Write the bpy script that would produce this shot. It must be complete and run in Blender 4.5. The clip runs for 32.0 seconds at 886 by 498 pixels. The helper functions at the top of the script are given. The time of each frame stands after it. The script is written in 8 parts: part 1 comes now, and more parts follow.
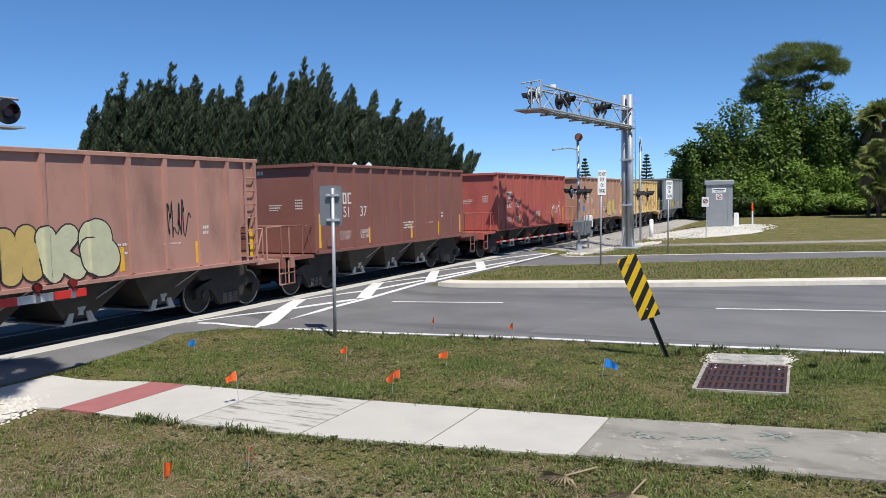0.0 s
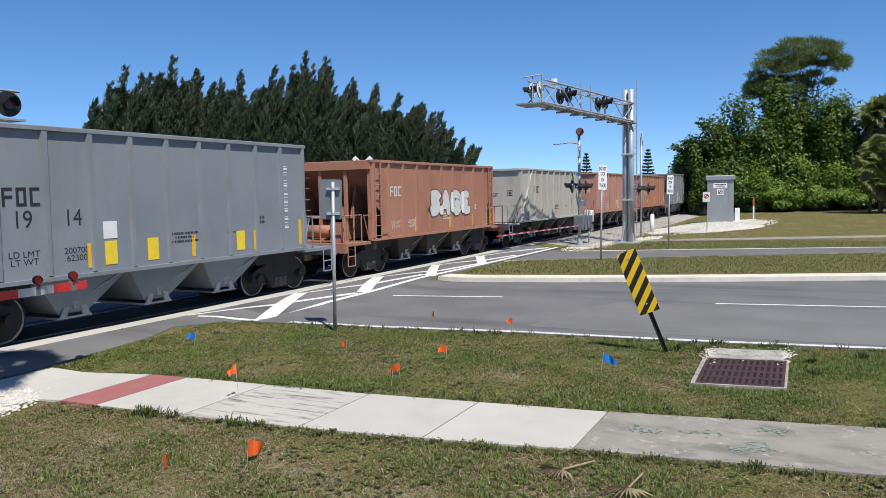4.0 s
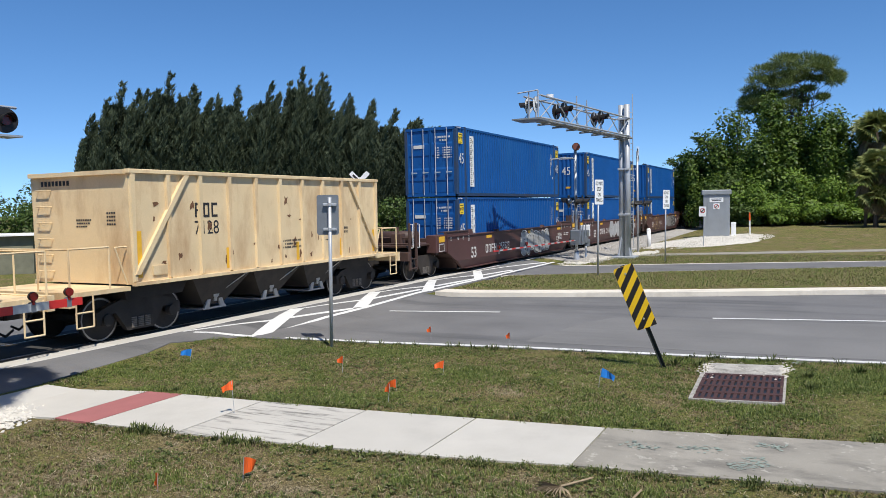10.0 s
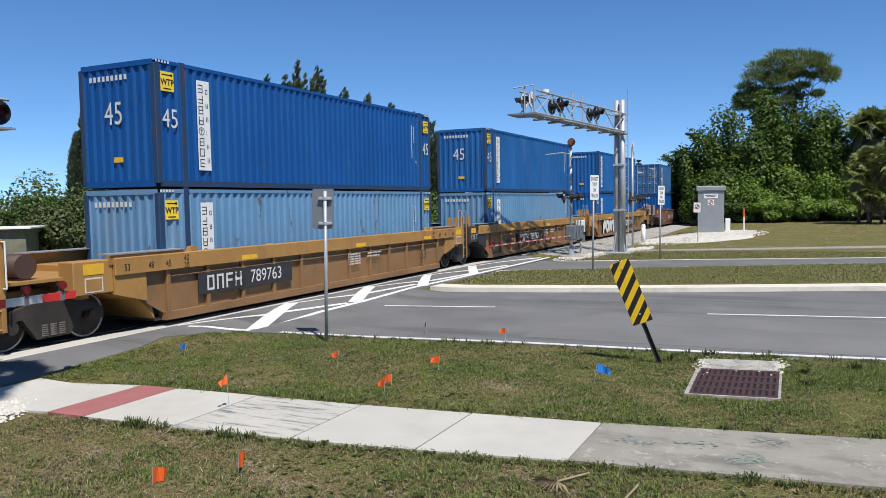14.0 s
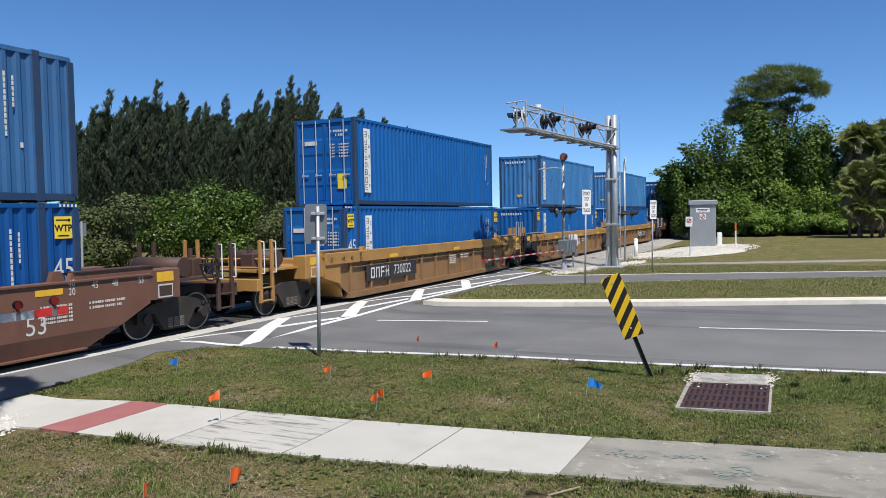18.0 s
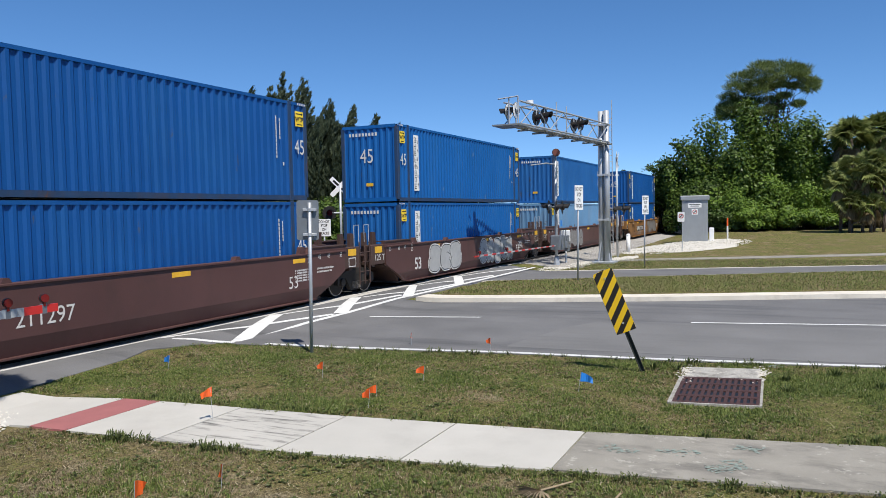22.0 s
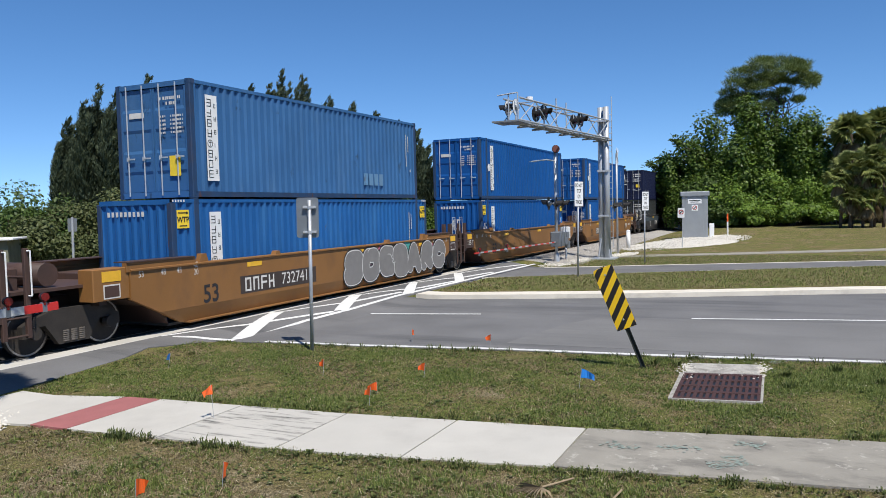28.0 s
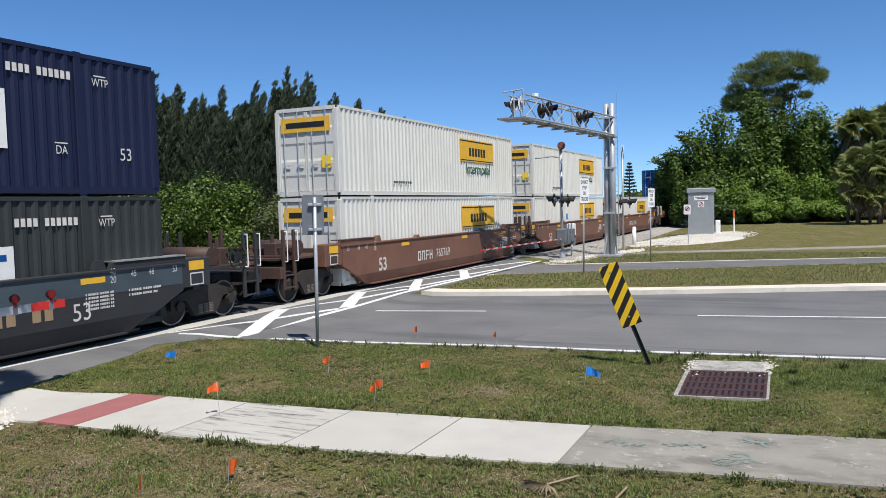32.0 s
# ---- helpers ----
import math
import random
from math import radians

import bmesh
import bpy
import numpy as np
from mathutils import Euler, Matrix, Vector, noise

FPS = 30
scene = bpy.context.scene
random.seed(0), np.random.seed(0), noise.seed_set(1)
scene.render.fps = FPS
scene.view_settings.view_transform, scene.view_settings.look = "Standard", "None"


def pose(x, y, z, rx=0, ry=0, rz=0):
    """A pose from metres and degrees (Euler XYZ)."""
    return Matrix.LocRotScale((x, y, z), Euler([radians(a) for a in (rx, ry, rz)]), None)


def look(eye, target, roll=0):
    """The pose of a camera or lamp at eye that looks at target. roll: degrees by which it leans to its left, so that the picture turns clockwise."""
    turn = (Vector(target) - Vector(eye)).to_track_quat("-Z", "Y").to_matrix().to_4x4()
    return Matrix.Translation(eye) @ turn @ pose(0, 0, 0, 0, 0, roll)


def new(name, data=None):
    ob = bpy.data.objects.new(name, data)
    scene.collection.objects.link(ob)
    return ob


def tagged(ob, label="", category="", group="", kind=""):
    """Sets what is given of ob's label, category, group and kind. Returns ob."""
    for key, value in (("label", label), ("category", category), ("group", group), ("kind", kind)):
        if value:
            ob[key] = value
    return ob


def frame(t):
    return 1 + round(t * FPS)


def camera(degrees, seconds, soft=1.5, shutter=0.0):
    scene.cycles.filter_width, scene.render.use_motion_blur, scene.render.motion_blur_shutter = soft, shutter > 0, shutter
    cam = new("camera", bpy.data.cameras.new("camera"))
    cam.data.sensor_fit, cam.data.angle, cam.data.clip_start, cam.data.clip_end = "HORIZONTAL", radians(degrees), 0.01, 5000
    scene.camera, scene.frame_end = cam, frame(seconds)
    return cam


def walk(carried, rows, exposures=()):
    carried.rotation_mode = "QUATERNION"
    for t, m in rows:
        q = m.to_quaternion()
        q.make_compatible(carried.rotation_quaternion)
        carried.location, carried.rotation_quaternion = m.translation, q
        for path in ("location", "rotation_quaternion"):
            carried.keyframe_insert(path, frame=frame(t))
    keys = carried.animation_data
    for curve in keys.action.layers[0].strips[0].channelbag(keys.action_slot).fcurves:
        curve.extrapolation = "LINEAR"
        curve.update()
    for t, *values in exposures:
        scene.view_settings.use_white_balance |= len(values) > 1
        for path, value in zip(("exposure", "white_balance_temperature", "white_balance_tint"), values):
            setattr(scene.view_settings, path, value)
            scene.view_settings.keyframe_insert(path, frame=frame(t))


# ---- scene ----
cam = camera(60.04, 32.0, soft=0.75, shutter=0.0)
walk(cam, [
    (0, pose(-0.014, 0.031, 2.779, 86.224, 1.322, -63.784)),
    (0.5, pose(-0.011, 0.009, 2.782, 86.230, 1.326, -63.521)),
    (1, pose(0.003, -0.004, 2.777, 86.246, 1.266, -63.302)),
    (1.5, pose(0.003, -0.020, 2.784, 86.173, 1.067, -63.150)),
    (2, pose(0.008, 0.002, 2.778, 86.116, 0.973, -63.242)),
    (2.5, pose(0.009, 0.003, 2.782, 86.034, 0.968, -63.419)),
    (3, pose(-0.002, 0.009, 2.775, 85.894, 1.091, -63.615)),
    (3.5, pose(-0.014, 0.004, 2.777, 85.755, 1.094, -63.727)),
    (5.5, pose(-0.025, 0.006, 2.779, 86.233, 1.325, -63.401)),
    (6, pose(-0.029, 0.004, 2.778, 86.428, 1.331, -63.346)),
    (6.5, pose(-0.024, 0.019, 2.770, 86.541, 1.254, -63.344)),
    (7, pose(-0.022, 0.019, 2.778, 86.545, 1.098, -63.362)),
    (7.5, pose(-0.009, 0.018, 2.771, 86.583, 1.115, -63.406)),
    (8, pose(-0.013, 0.023, 2.776, 86.587, 1.115, -63.516)),
    (8.5, pose(-0.007, 0.018, 2.781, 86.619, 1.107, -63.654)),
    (9, pose(-0.004, 0.014, 2.785, 86.706, 1.169, -63.803)),
    (9.5, pose(-0.009, 0.008, 2.785, 86.804, 1.174, -63.868)),
    (10, pose(-0.008, 0.006, 2.787, 86.891, 1.235, -63.926)),
    (10.5, pose(-0.003, 0.014, 2.779, 86.974, 1.276, -63.976)),
    (11, pose(-0.002, 0.016, 2.779, 86.973, 1.273, -63.995)),
    (11.5, pose(-0.000, 0.028, 2.778, 86.905, 1.258, -64.079)),
    (12, pose(0.008, 0.028, 2.777, 86.776, 1.253, -64.117)),
    (12.5, pose(0.011, 0.045, 2.779, 86.654, 1.158, -64.179)),
    (13, pose(0.012, 0.045, 2.770, 86.595, 1.090, -64.212)),
    (13.5, pose(0.013, 0.052, 2.779, 86.516, 1.053, -64.298)),
    (14, pose(0.017, 0.053, 2.774, 86.520, 0.983, -64.342)),
    (14.5, pose(0.017, 0.052, 2.771, 86.560, 0.941, -64.420)),
    (16.5, pose(-0.005, 0.033, 2.774, 87.186, 0.834, -64.871)),
    (17, pose(-0.014, 0.017, 2.778, 87.329, 0.881, -64.889)),
    (17.5, pose(-0.023, 0.001, 2.780, 87.485, 0.999, -64.874)),
    (18, pose(-0.029, -0.000, 2.786, 87.579, 1.060, -64.822)),
    (18.5, pose(-0.018, -0.001, 2.777, 87.646, 1.143, -64.810)),
    (19, pose(-0.009, 0.007, 2.772, 87.638, 1.206, -64.912)),
    (19.5, pose(-0.026, 0.013, 2.783, 87.567, 1.206, -65.049)),
    (20, pose(-0.017, 0.012, 2.781, 87.555, 1.200, -65.179)),
    (20.5, pose(-0.010, 0.008, 2.777, 87.609, 1.292, -65.274)),
    (21, pose(-0.020, 0.002, 2.785, 87.536, 1.179, -65.351)),
    (21.5, pose(-0.014, -0.004, 2.780, 87.417, 1.172, -65.357)),
    (22, pose(-0.008, -0.006, 2.778, 87.283, 1.249, -65.356)),
    (22.5, pose(-0.005, 0.004, 2.772, 87.118, 1.219, -65.390)),
    (23, pose(-0.001, -0.004, 2.779, 87.015, 1.296, -65.360)),
    (23.5, pose(-0.008, 0.008, 2.781, 86.974, 1.412, -65.343)),
    (24, pose(-0.013, -0.001, 2.779, 86.961, 1.546, -65.248)),
    (24.5, pose(-0.010, -0.006, 2.783, 86.932, 1.589, -65.124)),
    (25, pose(-0.007, -0.005, 2.776, 86.964, 1.577, -65.008)),
    (25.5, pose(-0.007, -0.003, 2.777, 87.007, 1.451, -64.983)),
    (27.5, pose(-0.007, 0.002, 2.772, 87.164, 1.491, -65.333)),
    (28, pose(-0.000, -0.000, 2.780, 87.048, 1.465, -65.364)),
    (28.5, pose(-0.008, 0.008, 2.781, 86.974, 1.412, -65.343)),
    (29, pose(-0.012, -0.001, 2.775, 86.953, 1.360, -65.247)),
    (29.5, pose(-0.006, -0.003, 2.783, 86.891, 1.314, -65.121)),
    (30, pose(0.001, 0.011, 2.777, 86.840, 1.329, -65.068)),
    (30.5, pose(0.004, 0.009, 2.778, 86.788, 1.389, -65.008)),
    (31, pose(0.015, 0.020, 2.780, 86.758, 1.471, -65.023)),
    (31.5, pose(0.015, 0.001, 2.781, 86.772, 1.522, -64.967)),
    (32, pose(0.005, -0.008, 2.784, 86.830, 1.540, -64.945)),
])

# ---- light ----
SUN = Vector((-0.385, -0.455, 1.0)).normalized()
world = bpy.data.worlds.new("sky")
scene.world = world
world.use_nodes = True
sky = world.node_tree.nodes.new("ShaderNodeTexSky")
sky.sky_type, sky.sun_disc = "NISHITA", False
sky.sun_elevation = math.asin(SUN.z)
sky.sun_rotation = math.atan2(SUN.x, SUN.y)
sky.altitude, sky.air_density, sky.dust_density, sky.ozone_density = 0, 0.5, 0.0, 2.0
back = world.node_tree.nodes["Background"]
back.inputs["Strength"].default_value = 0.14
deep = world.node_tree.nodes.new("ShaderNodeHueSaturation")
deep.inputs["Saturation"].default_value = 1.21
world.node_tree.links.new(sky.outputs["Color"], deep.inputs["Color"])
# clear dry air: the pale haze belt above the horizon stays thin
way = world.node_tree.nodes.new("ShaderNodeTexCoord")
raise_ = world.node_tree.nodes.new("ShaderNodeVectorMath")
raise_.operation = "MULTIPLY_ADD"
raise_.inputs[1].default_value, raise_.inputs[2].default_value = (1, 1, 0.80), (0, 0, 0.040)
world.node_tree.links.new(way.outputs["Generated"], raise_.inputs[0])
world.node_tree.links.new(raise_.outputs[0], sky.inputs["Vector"])
world.node_tree.links.new(deep.outputs["Color"], back.inputs["Color"])
sun = new("sun", bpy.data.lights.new("sun", "SUN"))
sun.data.energy, sun.data.angle, sun.data.color = 5.0, radians(0.55), (1.0, 0.95, 0.87)
sun.matrix_basis = look((0, 0, 60), Vector((0, 0, 60)) - SUN)
scene.view_settings.exposure = 0.15

# ---- materials ----
MATS = {}


def mat(name, col, rough=0.6, metal=0.0, var=0.18, scale=2.0, grain=40.0, bump=0.15, spec=0.5,
        dirt=None, dirt_amt=0.0, dirt_scale=1.2, streak=0.0, each=0.0, stretch=None, spots=None):
    """A painted or plain surface: cloudy colour change, fine grain, optional stains and upright streaks."""
    if name in MATS:
        return MATS[name]
    m = bpy.data.materials.new(name)
    m.use_nodes = True
    nt = m.node_tree
    N, L = nt.nodes, nt.links
    b = N["Principled BSDF"]
    b.inputs["Roughness"].default_value = rough
    b.inputs["Metallic"].default_value = metal
    b.inputs["Specular IOR Level"].default_value = spec
    tc = N.new("ShaderNodeTexCoord")
    own = N.new("ShaderNodeObjectInfo")
    place = N.new("ShaderNodeVectorMath")
    place.operation = "MULTIPLY_ADD"
    L.new(own.outputs["Random"], place.inputs[0])
    place.inputs[1].default_value = (37, 53, 0)
    L.new(tc.outputs["Object"], place.inputs[2])
    n1 = N.new("ShaderNodeTexNoise")
    n1.inputs["Scale"].default_value, n1.inputs["Detail"].default_value = scale, 6
    L.new(place.outputs[0], n1.inputs["Vector"])
    n2 = N.new("ShaderNodeTexNoise")
    n2.inputs["Scale"].default_value, n2.inputs["Detail"].default_value = grain, 3
    L.new(tc.outputs["Object"], n2.inputs["Vector"])
    add = N.new("ShaderNodeMath")
    add.operation = "MULTIPLY_ADD"
    L.new(n2.outputs["Fac"], add.inputs[0])
    add.inputs[1].default_value = 0.45
    L.new(n1.outputs["Fac"], add.inputs[2])
    ramp = N.new("ShaderNodeMapRange")
    L.new(add.outputs[0], ramp.inputs["Value"])
    ramp.inputs["From Min"].default_value, ramp.inputs["From Max"].default_value = 0.42, 1.05
    ramp.inputs["To Min"].default_value, ramp.inputs["To Max"].default_value = 1 - var, 1 + var
    val = ramp.outputs["Result"]
    if each:
        info = N.new("ShaderNodeObjectInfo")
        e1 = N.new("ShaderNodeMapRange")
        L.new(info.outputs["Random"], e1.inputs["Value"])
        e1.inputs["To Min"].default_value, e1.inputs["To Max"].default_value = 1 - each, 1 + each
        mm = N.new("ShaderNodeMath")
        mm.operation = "MULTIPLY"
        L.new(val, mm.inputs[0])
        L.new(e1.outputs["Result"], mm.inputs[1])
        val = mm.outputs[0]
    mix = N.new("ShaderNodeMix")
    mix.data_type, mix.blend_type = "RGBA", "MULTIPLY"
    mix.inputs["Factor"].default_value = 1.0
    mix.inputs["A"].default_value = (*col, 1)
    cmb = N.new("ShaderNodeCombineColor")
    for k in range(3):
        L.new(val, cmb.inputs[k])
    L.new(cmb.outputs[0], mix.inputs["B"])
    out = mix.outputs["Result"]
    if dirt is not None and dirt_amt:
        mp = N.new("ShaderNodeMapping")
        mp.inputs["Scale"].default_value = stretch or (1, 1, 1 - 0.85 * streak)
        L.new(place.outputs[0], mp.inputs["Vector"])
        n3 = N.new("ShaderNodeTexNoise")
        n3.inputs["Scale"].default_value, n3.inputs["Detail"].default_value = dirt_scale, 8
        n3.inputs["Roughness"].default_value = 0.65
        L.new(mp.outputs[0], n3.inputs["Vector"])
        r3 = N.new("ShaderNodeMapRange")
        r3.inputs["From Min"].default_value, r3.inputs["From Max"].default_value = 0.5, 0.72
        r3.inputs["To Max"].default_value = dirt_amt
        L.new(n3.outputs["Fac"], r3.inputs["Value"])
        mx = N.new("ShaderNodeMix")
        mx.data_type = "RGBA"
        L.new(r3.outputs["Result"], mx.inputs["Factor"])
        L.new(out, mx.inputs["A"])
        mx.inputs["B"].default_value = (*dirt, 1)
        out = mx.outputs["Result"]
    if spots is not None:
        scol, sscale, thr, tall = spots
        ms = N.new("ShaderNodeMapping")
        ms.inputs["Scale"].default_value = (1, 1, tall)
        L.new(place.outputs[0], ms.inputs["Vector"])
        n4 = N.new("ShaderNodeTexNoise")
        n4.inputs["Scale"].default_value, n4.inputs["Detail"].default_value = sscale, 5
        n4.inputs["Roughness"].default_value = 0.7
        L.new(ms.outputs[0], n4.inputs["Vector"])
        r4 = N.new("ShaderNodeMapRange")
        r4.inputs["From Min"].default_value, r4.inputs["From Max"].default_value = thr, thr + 0.05
        r4.inputs["To Max"].default_value = 0.8
        L.new(n4.outputs["Fac"], r4.inputs["Value"])
        m4 = N.new("ShaderNodeMix")
        m4.data_type = "RGBA"
        L.new(r4.outputs["Result"], m4.inputs["Factor"])
        L.new(out, m4.inputs["A"])
        m4.inputs["B"].default_value = (*scol, 1)
        out = m4.outputs["Result"]
    L.new(out, b.inputs["Base Color"])
    if bump:
        bp = N.new("ShaderNodeBump")
        bp.inputs["Strength"].default_value, bp.inputs["Distance"].default_value = bump, 0.01
        L.new(n2.outputs["Fac"], bp.inputs["Height"])
        L.new(bp.outputs[0], b.inputs["Normal"])
    MATS[name] = m
    return m


def leafy(name, col, col2, rough=0.55):
    """Foliage: each leaf its own shade between two greens, a little light through it."""
    m = bpy.data.materials.new(name)
    m.use_nodes = True
    N, L = m.node_tree.nodes, m.node_tree.links
    b = N["Principled BSDF"]
    geo = N.new("ShaderNodeNewGeometry")
    mix = N.new("ShaderNodeMix")
    mix.data_type = "RGBA"
    L.new(geo.outputs["Random Per Island"], mix.inputs["Factor"])
    mix.inputs["A"].default_value, mix.inputs["B"].default_value = (*col, 1), (*col2, 1)
    L.new(mix.outputs["Result"], b.inputs["Base Color"])
    b.inputs["Roughness"].default_value = rough
    b.inputs["Specular IOR Level"].default_value = 0.3
    tr = N.new("ShaderNodeBsdfTranslucent")
    L.new(mix.outputs["Result"], tr.inputs["Color"])
    ms = N.new("ShaderNodeMixShader")
    ms.inputs[0].default_value = 0.25
    L.new(b.outputs[0], ms.inputs[1])
    L.new(tr.outputs[0], ms.inputs[2])
    L.new(ms.outputs[0], N["Material Output"].inputs["Surface"])
    MATS[name] = m
    return m


STEEL = mat("galvanised steel", (0.44, 0.46, 0.48), 0.45, 0.35, 0.12, 3, 60)
DARK = mat("grimy undercarriage", (0.030, 0.025, 0.021), 0.75, 0.1, 0.35, 3, 30, 0.3, dirt=(0.085, 0.060, 0.045), dirt_amt=0.5)
TREAD = mat("worn wheel steel", (0.35, 0.33, 0.31), 0.35, 0.8, 0.2, 4)
BLACK = mat("black paint", (0.012, 0.012, 0.013), 0.5, 0, 0.2, 4)
WHITE = mat("white paint", (0.75, 0.75, 0.73), 0.6, 0, 0.08, 4)
MARKW = mat("worn stencil white", (0.62, 0.60, 0.56), 0.65, 0, 0.14, 9)
YELLOW = mat("reflective yellow", (0.75, 0.42, 0.03), 0.5, 0, 0.12, 6)
CAUT = mat("caution label yellow", (0.85, 0.60, 0.035), 0.5, 0, 0.1, 6)
REDP = mat("reflective red", (0.55, 0.03, 0.025), 0.45, 0, 0.12, 6)
ASPHALT = mat("asphalt", (0.145, 0.143, 0.142), 0.85, 0, 0.24, 0.6, 45, 0.5, dirt=(0.055, 0.055, 0.057), dirt_amt=0.85, dirt_scale=1.0, stretch=(0.8, 0.08, 1))
CONCRETE = mat("pale concrete", (0.475, 0.455, 0.41), 0.85, 0, 0.08, 1.2, 70, 0.2, dirt=(0.30, 0.28, 0.25), dirt_amt=0.35, dirt_scale=0.7, each=0.04)
OLDCON = mat("weathered concrete", (0.27, 0.252, 0.215), 0.9, 0, 0.2, 1.5, 70, 0.3, dirt=(0.11, 0.103, 0.09), dirt_amt=0.8, dirt_scale=1.7, each=0.05, stretch=(1.5, 0.7, 1), spots=((0.40, 0.38, 0.33), 6.0, 0.60, 1.0))
CURB = mat("curb concrete", (0.66, 0.61, 0.52), 0.85, 0, 0.12, 1.0, 60, 0.2, dirt=(0.25, 0.22, 0.18), dirt_amt=0.4)
SCUFF = mat("tyre-scuffed concrete", (0.47, 0.45, 0.405), 0.85, 0, 0.08, 1.2, 70, 0.2, dirt=(0.05, 0.048, 0.043), dirt_amt=1.0, dirt_scale=3.2, stretch=(3.4, 0.40, 1))
BRICKRED = mat("red tactile paving", (0.33, 0.12, 0.115), 0.8, 0, 0.12, 3, 60)
LINE = mat("road paint", (0.66, 0.66, 0.64), 0.7, 0, 0.1, 3, 50, 0.1, dirt=(0.25, 0.25, 0.25), dirt_amt=0.3, dirt_scale=2.5)
BALLAST = mat("limestone ballast", (0.36, 0.34, 0.31), 0.9, 0, 0.35, 6, 14, 0.8, dirt=(0.12, 0.11, 0.1), dirt_amt=0.5, dirt_scale=2)
SHELL = mat("white crushed rock", (0.56, 0.53, 0.47), 0.9, 0, 0.2, 5, 20, 0.6)
RUSTIRON = mat("rusted cast iron", (0.06, 0.027, 0.025), 0.8, 0.1, 0.25, 5, 50, 0.3)
RAILST = mat("rail steel", (0.30, 0.25, 0.22), 0.35, 0.8, 0.2, 3)
TIMBER = mat("tie timber", (0.07, 0.055, 0.045), 0.9, 0, 0.3, 4, 40)
BARK = mat("bark", (0.10, 0.075, 0.055), 0.9, 0, 0.3, 5, 30, 0.6)
LENS = mat("signal lens red", (0.16, 0.012, 0.012), 0.2, 0, 0.05, 5)
ORANGE = mat("orange flag film", (0.85, 0.13, 0.02), 0.5, 0, 0.06, 8)
BLUEF = mat("blue flag film", (0.02, 0.20, 0.62), 0.5, 0, 0.06, 8)

# ---- mesh building ----
MESHES = {}
# fine marks that stay joined
TINY = ("hazard_mark", "data_mark", "end_mark", "door_mark", "id_mark", "logo_glyph", "spring", "notice_bar")


class B:
    """Collects vertices and faces for one mesh."""

    def __init__(self):
        self.v, self.f = [], []

    def add(self, v, f):
        n = len(self.v)
        self.v += [tuple(p) for p in v]
        self.f += [tuple(i + n for i in q) for q in f]
        return self

    def box(self, x0, x1, y0, y1, z0, z1, m=None):
        v = [(x, y, z) for z in (z0, z1) for y in (y0, y1) for x in (x0, x1)]
        if m is not None:
            v = [m @ Vector(p) for p in v]
        return self.add(v, [(0, 2, 3, 1), (4, 5, 7, 6), (0, 1, 5, 4), (2, 6, 7, 3), (0, 4, 6, 2), (1, 3, 7, 5)])

    def chamfer(self, x0, x1, y0, y1, z0, z1, c, m=None):
        """A box whose upright and top edges are cut by c."""
        ring = lambda k, z: [(x0 + c, y0 + k, z), (x1 - c, y0 + k, z), (x1 - k, y0 + c, z), (x1 - k, y1 - c, z),
                             (x1 - c, y1 - k, z), (x0 + c, y1 - k, z), (x0 + k, y1 - c, z), (x0 + k, y0 + c, z)]
        top = [(x0 + 2 * c, y0 + c, z1), (x1 - 2 * c, y0 + c, z1), (x1 - c, y0 + 2 * c, z1), (x1 - c, y1 - 2 * c, z1),
               (x1 - 2 * c, y1 - c, z1), (x0 + 2 * c, y1 - c, z1), (x0 + c, y1 - 2 * c, z1), (x0 + c, y0 + 2 * c, z1)]
        v = ring(0, z0) + ring(0, z1 - c) + top
        if m is not None:
            v = [m @ Vector(p) for p in v]
        f = [tuple(range(7, -1, -1)), tuple(range(16, 24))]
        for a in (0, 8):
            f += [(a + i, a + (i + 1) % 8, a + 8 + (i + 1) % 8, a + 8 + i) for i in range(8)]
        return self.add(v, f)

    def cyl(self, p0, p1, r, n=10, r1=None, caps=True):
        p0, p1 = Vector(p0), Vector(p1)
        r1 = r if r1 is None else r1
        q = (p1 - p0).to_track_quat("Z", "Y")
        v = []
        for p, rr in ((p0, r), (p1, r1)):
            v += [p + q @ Vector((rr * math.cos(2 * math.pi * i / n), rr * math.sin(2 * math.pi * i / n), 0)) for i in range(n)]
        f = [(i, (i + 1) % n, n + (i + 1) % n, n + i) for i in range(n)]
        if caps:
            f += [tuple(range(n - 1, -1, -1)), tuple(range(n, 2 * n))]
        return self.add(v, f)

    def prism(self, poly, y0, y1, axis="y"):
        """A polygon drawn in x, z (axis y), x, y (axis z) or y, z (axis x), given depth."""
        n = len(poly)
        put = {"y": lambda a, b, d: (a, d, b), "z": lambda a, b, d: (a, b, d), "x": lambda a, b, d: (d, a, b)}[axis]
        v = [put(a, b, y0) for a, b in poly] + [put(a, b, y1) for a, b in poly]
        f = [tuple(range(n)), tuple(range(2 * n - 1, n - 1, -1))]
        f += [(i, n + i, n + (i + 1) % n, (i + 1) % n) for i in range(n)]
        return self.add(v, f)

    def pipe(self, pts, r, n=8):
        for a, b in zip(pts, pts[1:]):
            self.cyl(a, b, r, n)
        return self

    def disc(self, c, axis, r, t, n=20, r1=None):
        c, axis = Vector(c), Vector(axis).normalized()
        return self.cyl(c - axis * t / 2, c + axis * t / 2, r, n, r1)


